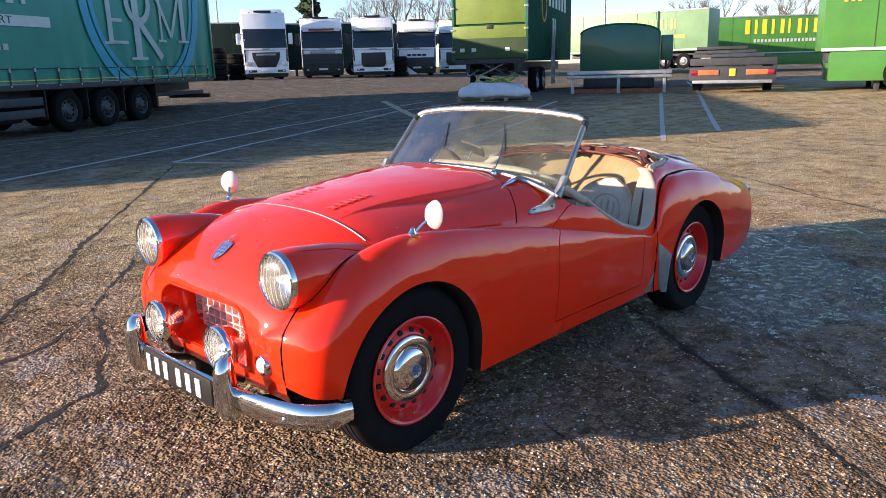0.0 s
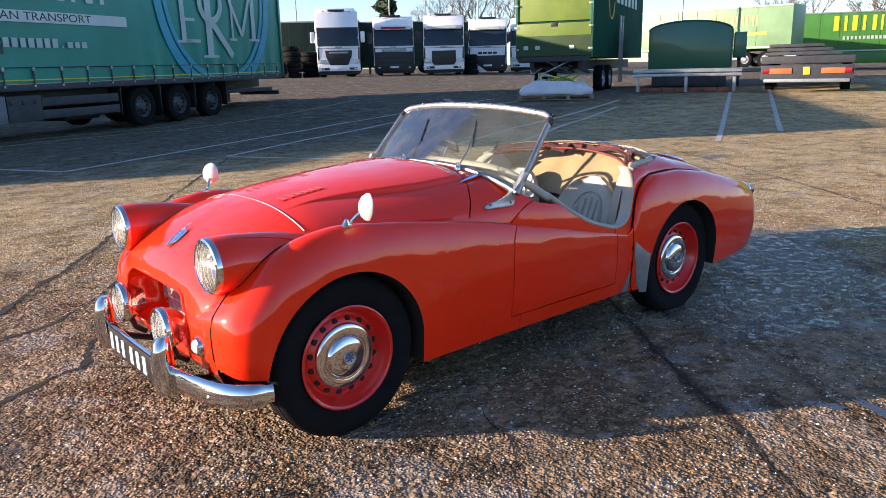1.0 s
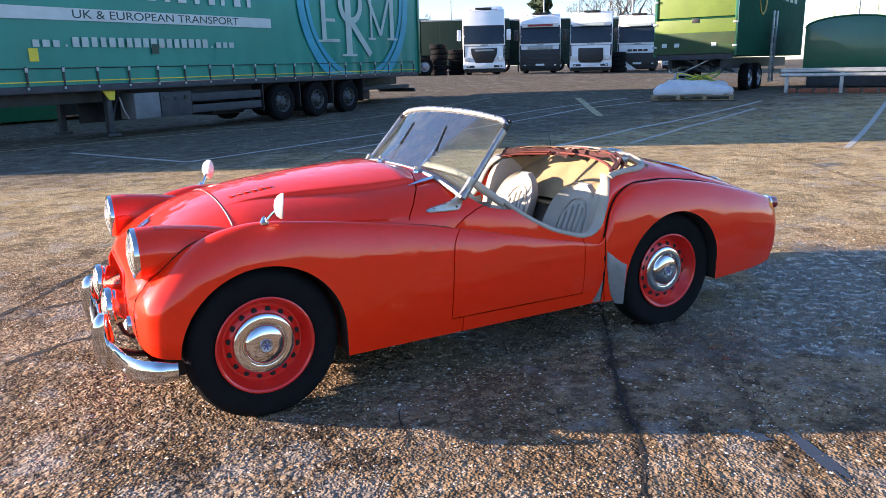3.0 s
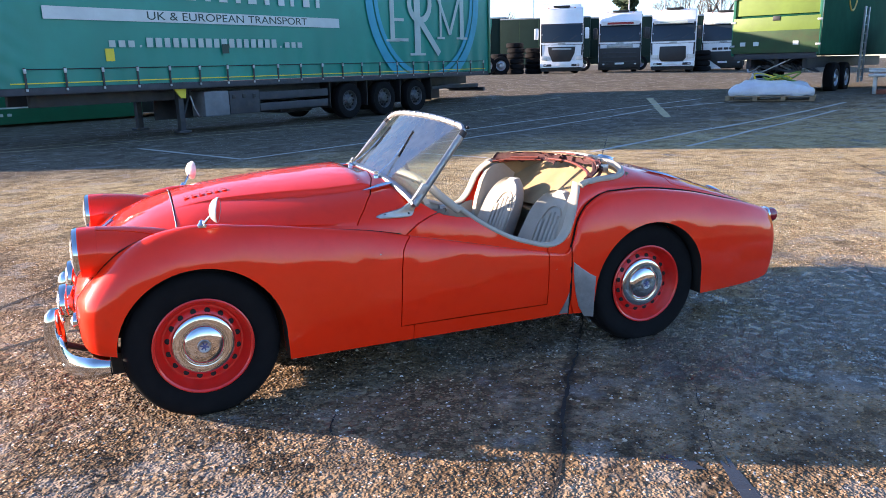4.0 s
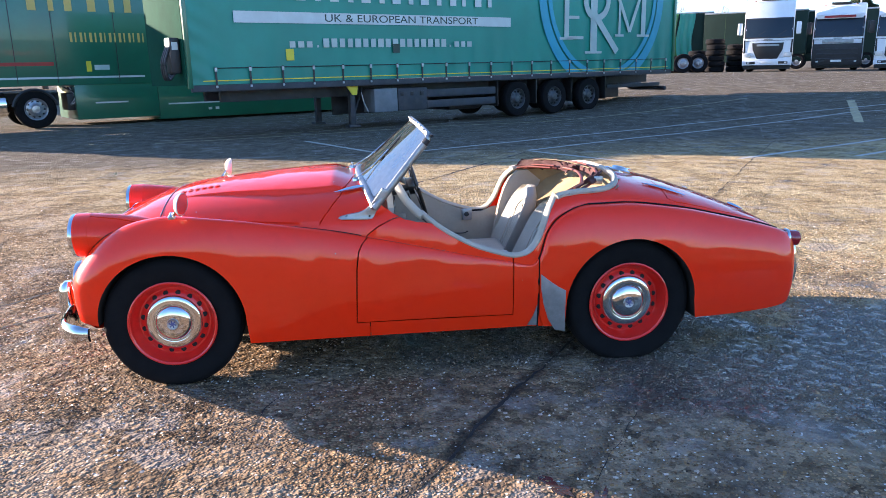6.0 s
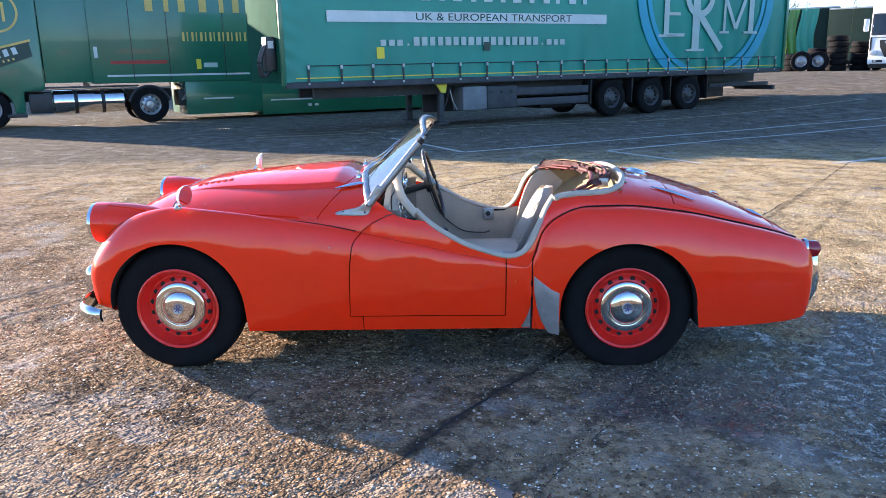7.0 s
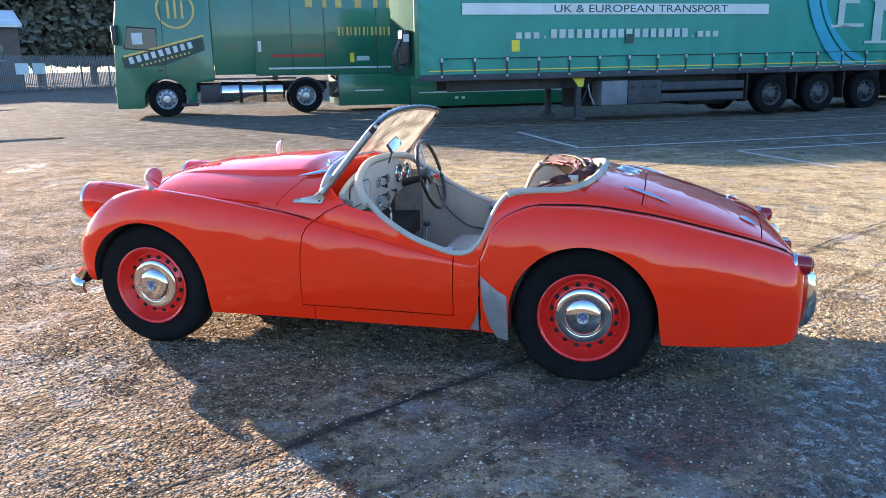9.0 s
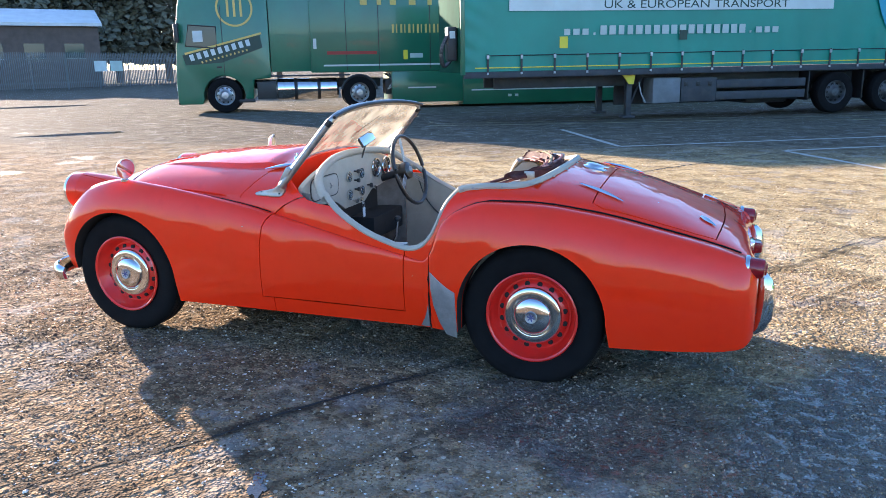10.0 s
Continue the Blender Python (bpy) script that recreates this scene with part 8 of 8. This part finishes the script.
x, y = polar(17.6, 26.0)
rt = plain_trailer("near_box_trailer", "green box lorry body with gold writing and a pale coach line", x, y, -68, 9.0, BRIGHT_GREEN, 1.20, 4.1, 0.32, 1.24, (2.2, 3.3))
bars(rt, "name_bar", GOLD_PRINT, 1.9, 6.4, 2.75, 3.35, -0.02, 7, 0.25, 8)
part("gold_line", box(6.0, 0.01, 0.22, (5.2, -0.02, 2.2)), YELLOW, rt)
for k in range(3):
    part("logo_stroke", box(0.10, 0.01, 1.0, (0.55 + 0.18 * k, -0.02, 3.1)), GOLD_PRINT, rt)

# tyre stacks beside the row of cabs
TYRE_FLAT = bm_mesh("stack_tyre", lathe([(0.28, -0.12), (0.36, -0.15), (0.46, -0.14), (0.51, -0.08), (0.51, 0.08), (0.46, 0.14), (0.36, 0.15), (0.28, 0.12), (0.25, 0.0), (0.28, -0.12)], 24, "z"))
TYRE_FLAT.materials.append(TYRE)
for az, d, n in ((62.6, 46.0, 3), (61.2, 46.5, 4), (60.0, 45.5, 6), (58.7, 46.5, 5), (63.8, 47.0, 3), (46.9, 48.0, 4)):
    x, y = polar(az, d)
    for k in range(n):
        ty = thing("stacked_tyre", "worn black lorry tyre in a stack", "tyre", on_ground(x + rng.uniform(-0.05, 0.05), y + rng.uniform(-0.05, 0.05), 0, 0.15 + 0.30 * k), "tyre stacks by the tractors")
        part("tread", TYRE_FLAT, None, ty)
for az, d in ((62.0, 44.5), (61.0, 44.8)):
    x, y = polar(az, d)
    ty = thing("leaning_tyre", "black lorry tyre on a pale rim standing upright", "tyre", on_ground(x, y, az - 90), "tyre stacks by the tractors")
    lorry_wheel(ty, 0, 0, 0, False)

# lamp posts
for az, d, h in ((59.7, 75.0, 8.0), (50.3, 70.0, 7.5), (46.4, 62.0, 9.5), (31.9, 55.0, 9.0), (53.0, 82.0, 11.0)):
    x, y = polar(az, d)
    lp = thing("lamp_post", "slim grey steel lamp post", "lamp post", on_ground(x, y, az))
    part("pole", tube([(0, 0, 0), (0, 0, h * 0.5), (0, 0, h)], [0.09, 0.075, 0.05], 8), GALV, lp)
    part("lantern", box(0.5, 0.2, 0.10, (-0.2, 0, h), 0.03), GALV, lp)


# ---- trees, fence and buildings at the edge ----
BARK = material("winter_bark", (0.16, 0.115, 0.085), 0.9, vary=0.35, scale=3.0)
NEEDLES = material("conifer_needles", (0.04, 0.07, 0.03), 0.8, vary=0.4, scale=1.2)
EVERGREEN = material("evergreen_leaves", (0.15, 0.145, 0.10), 0.7, vary=0.4, scale=0.8)


def bare_tree(x, y, h, seed):
    r = random.Random(seed)
    t = thing("bare_tree", "leafless winter tree with fine brown twigs", "tree", on_ground(x, y), "winter trees beyond the yard")
    part("trunk", tube([(0, 0, -0.1), (0.05, 0.02, h * 0.2), (0.0, 0.08, h * 0.42)], [0.026 * h, 0.019 * h, 0.013 * h], 8), BARK, t)
    one = bmesh.new()

    def limb(p, d, length, rad, depth):
        q = p + d * length
        tube([p, (p + q) / 2 + Vector((r.uniform(-1, 1), r.uniform(-1, 1), r.uniform(0, 1))) * length * 0.08, q], [rad, rad * 0.8, rad * 0.55], 5 if depth < 2 else 3, bm=one)
        if depth < 4:
            for k in range(3 if depth < 3 else 4):
                nd = (d + Vector((r.uniform(-0.7, 0.7), r.uniform(-0.7, 0.7), r.uniform(-0.05, 0.55)))).normalized()
                limb(p + (q - p) * r.uniform(0.55, 1.0), nd, length * r.uniform(0.55, 0.78), max(rad * 0.52, 0.012), depth + 1)
    for k in range(5):
        a = 2 * math.pi * k / 5 + r.uniform(-0.4, 0.4)
        limb(Vector((0, 0.06, h * (0.22 + 0.05 * k))), Vector((0.55 * math.cos(a), 0.55 * math.sin(a), 0.85)).normalized(), h * 0.24, 0.010 * h, 0)
    part("crown", one, BARK, t, "fine bare branches")
    return t


def leafy_mass(name, label, x, y, h, w, seed, mat, cone=False, leaf=0.35, count=2600):
    """A tree with a crown of many small leaf clumps."""
    r = random.Random(seed)
    t = thing(name, label, "tree", on_ground(x, y), "trees beyond the yard")
    part("trunk", tube([(0, 0, -0.1), (0.0, 0.05, h * 0.4), (0.05, 0, h * 0.85)], [0.03 * h, 0.02 * h, 0.006 * h], 8), BARK, t)
    verts, faces = [], []
    for k in range(count):
        v = r.random()
        if cone:
            z = h * (0.12 + 0.88 * v)
            rad = w * (1 - v) ** 0.9 * (0.75 + 0.35 * math.sin(v * 34)) * r.random() ** 0.35
        else:
            z = h * (0.15 + 0.85 * v)
            rad = w * math.sqrt(max(1 - (2 * v - 0.85) ** 2 / 1.4, 0.05)) * r.random() ** 0.4
        a = r.uniform(0, 2 * math.pi)
        rad *= 0.8 + 0.35 * noise.noise(Vector((math.cos(a) * 1.5, math.sin(a) * 1.5, v * 4 + seed)))
        c = Vector((rad * math.cos(a), rad * math.sin(a), z - (0.25 * rad if cone else 0)))
        s = leaf * r.uniform(0.6, 1.4)
        d1 = Vector((r.uniform(-1, 1), r.uniform(-1, 1), r.uniform(-0.6, 0.6))).normalized() * s
        d2 = d1.cross(Vector((r.uniform(-1, 1), r.uniform(-1, 1), r.uniform(-1, 1)))).normalized() * s * 0.7
        b = len(verts)
        verts += [c - d1, c + d2 * 0.8, c + d1, c - d2 * 0.8]
        faces.append((b, b + 1, b + 2, b + 3))
    me = mesh_of("crown", verts, faces, smooth=False)
    part("crown", me, mat, t, "dense crown of small dark clumps")
    return t


x, y = polar(53.2, 88.0)
leafy_mass("conifer", "tall dark conifer behind the white tractors", x, y, 11.5, 3.2, 3, NEEDLES, True, 0.4, 3400)
for k, (az, d, h) in enumerate(((50.0, 95, 10.0), (48.2, 100, 11.0), (46.8, 90, 11.5), (44.6, 96, 10.5), (43.0, 100, 11.0), (40.5, 100, 9), (25.8, 95, 9.5), (23.8, 90, 8.5), (20.4, 98, 9.0), (18.9, 92, 9.0), (62.5, 105, 8.0), (66, 100, 9.0), (70.0, 105, 9.5))):
    x, y = polar(az, d)
    bare_tree(x, y, h, 20 + k)
# evergreen belt beyond the fence
for k, (az, d, h, w) in enumerate(((146.5, 92, 6.5, 6.5), (143.2, 88, 9.5, 6.0), (139.5, 90, 12.0, 6.5), (136.0, 94, 14.0, 6.5), (132.8, 90, 14.5, 6.0), (129.6, 95, 14.0, 6.5), (126.0, 96, 13.0, 6.5), (122.0, 98, 12.5, 6.5), (117.5, 98, 12.0, 7.0), (112.0, 100, 12.0, 7.0))):
    x, y = polar(az, d, (1.85, -3.72))
    leafy_mass("evergreen_tree", "dark evergreen tree behind the steel fence", x, y, h, w, 50 + k, EVERGREEN, False, 0.42, 8000)

# palisade fence
FENCE = material("palisade_steel", (0.16, 0.17, 0.18), 0.5, 0.6, vary=0.3, scale=3.0)
fx0, fy0 = polar(150.0, 56.0, (1.85, -3.72))
fx1, fy1 = polar(126.0, 74.0, (1.85, -3.72))
fl_len = math.hypot(fx1 - fx0, fy1 - fy0)
fence = thing("palisade_fence", "grey steel palisade fence along the yard edge", "fence", pose(fx0, fy0, 0.0, 0, 0, math.degrees(math.atan2(fy1 - fy0, fx1 - fx0))))
PALE = bm_mesh("pale", prism([(-0.035, 0.15), (0.035, 0.15), (0.035, 2.55), (0.012, 2.72), (-0.012, 2.72), (-0.035, 2.55)], -0.012, 0.012, "y"))
PALE.materials.append(FENCE)
n_pales = min(int(fl_len / 0.155), 295)
for k in range(n_pales):
    part("pale", PALE, None, fence, m=pose(fl_len * (k + 0.5) / n_pales, -0.03, 0))
for z in (0.55, 2.25):
    part("rail", box(fl_len, 0.05, 0.06, (fl_len / 2, 0.0, z)), FENCE, fence)
for k in range(int(fl_len / 2.75) + 1):
    part("post", box(0.10, 0.06, 2.6, (k * 2.75, 0.05, 1.3)), FENCE, fence)
for s, c in ((0.60, WHITE_PRINT), (0.645, GREY_PRINT)):
    part("notice_board", box(1.1, 0.01, 0.8, (fl_len * s, -0.06, 1.7)), c, fence, "small notice on the fence")

# low building with a pale roof behind the trees
BRICK = material("dull_brick", (0.12, 0.085, 0.07), 0.85, vary=0.3, scale=2.0)
ROOF = material("pale_sheet_roof", (0.62, 0.62, 0.60), 0.5, vary=0.2, scale=1.0)
bx, by = polar(139.0, 72.0, (1.85, -3.72))
bld = thing("shed_building", "low brick shed with a pale sheet roof beyond the fence", "building", pose(bx, by, 0, 0, 0, 50))
part("wall", box(13.0, 8.0, 5.0, (0, 4.0, 2.5)), BRICK, bld)
rf = part("roof", prism([(-0.4, 5.0), (-0.4, 5.25), (4.0, 6.6), (8.4, 5.25), (8.4, 5.0)], -6.8, 6.8, "x"), ROOF, bld)
for k in range(4):
    wn_ = part("window", box(1.5, 0.06, 1.2, (-4.5 + 3 * k, -0.03, 3.0)), LORRY_GLASS, bld)
    part("window_frame", box(1.62, 0.04, 0.08, (-4.5 + 3 * k, -0.05, 2.38)), WHITE_PRINT, wn_)
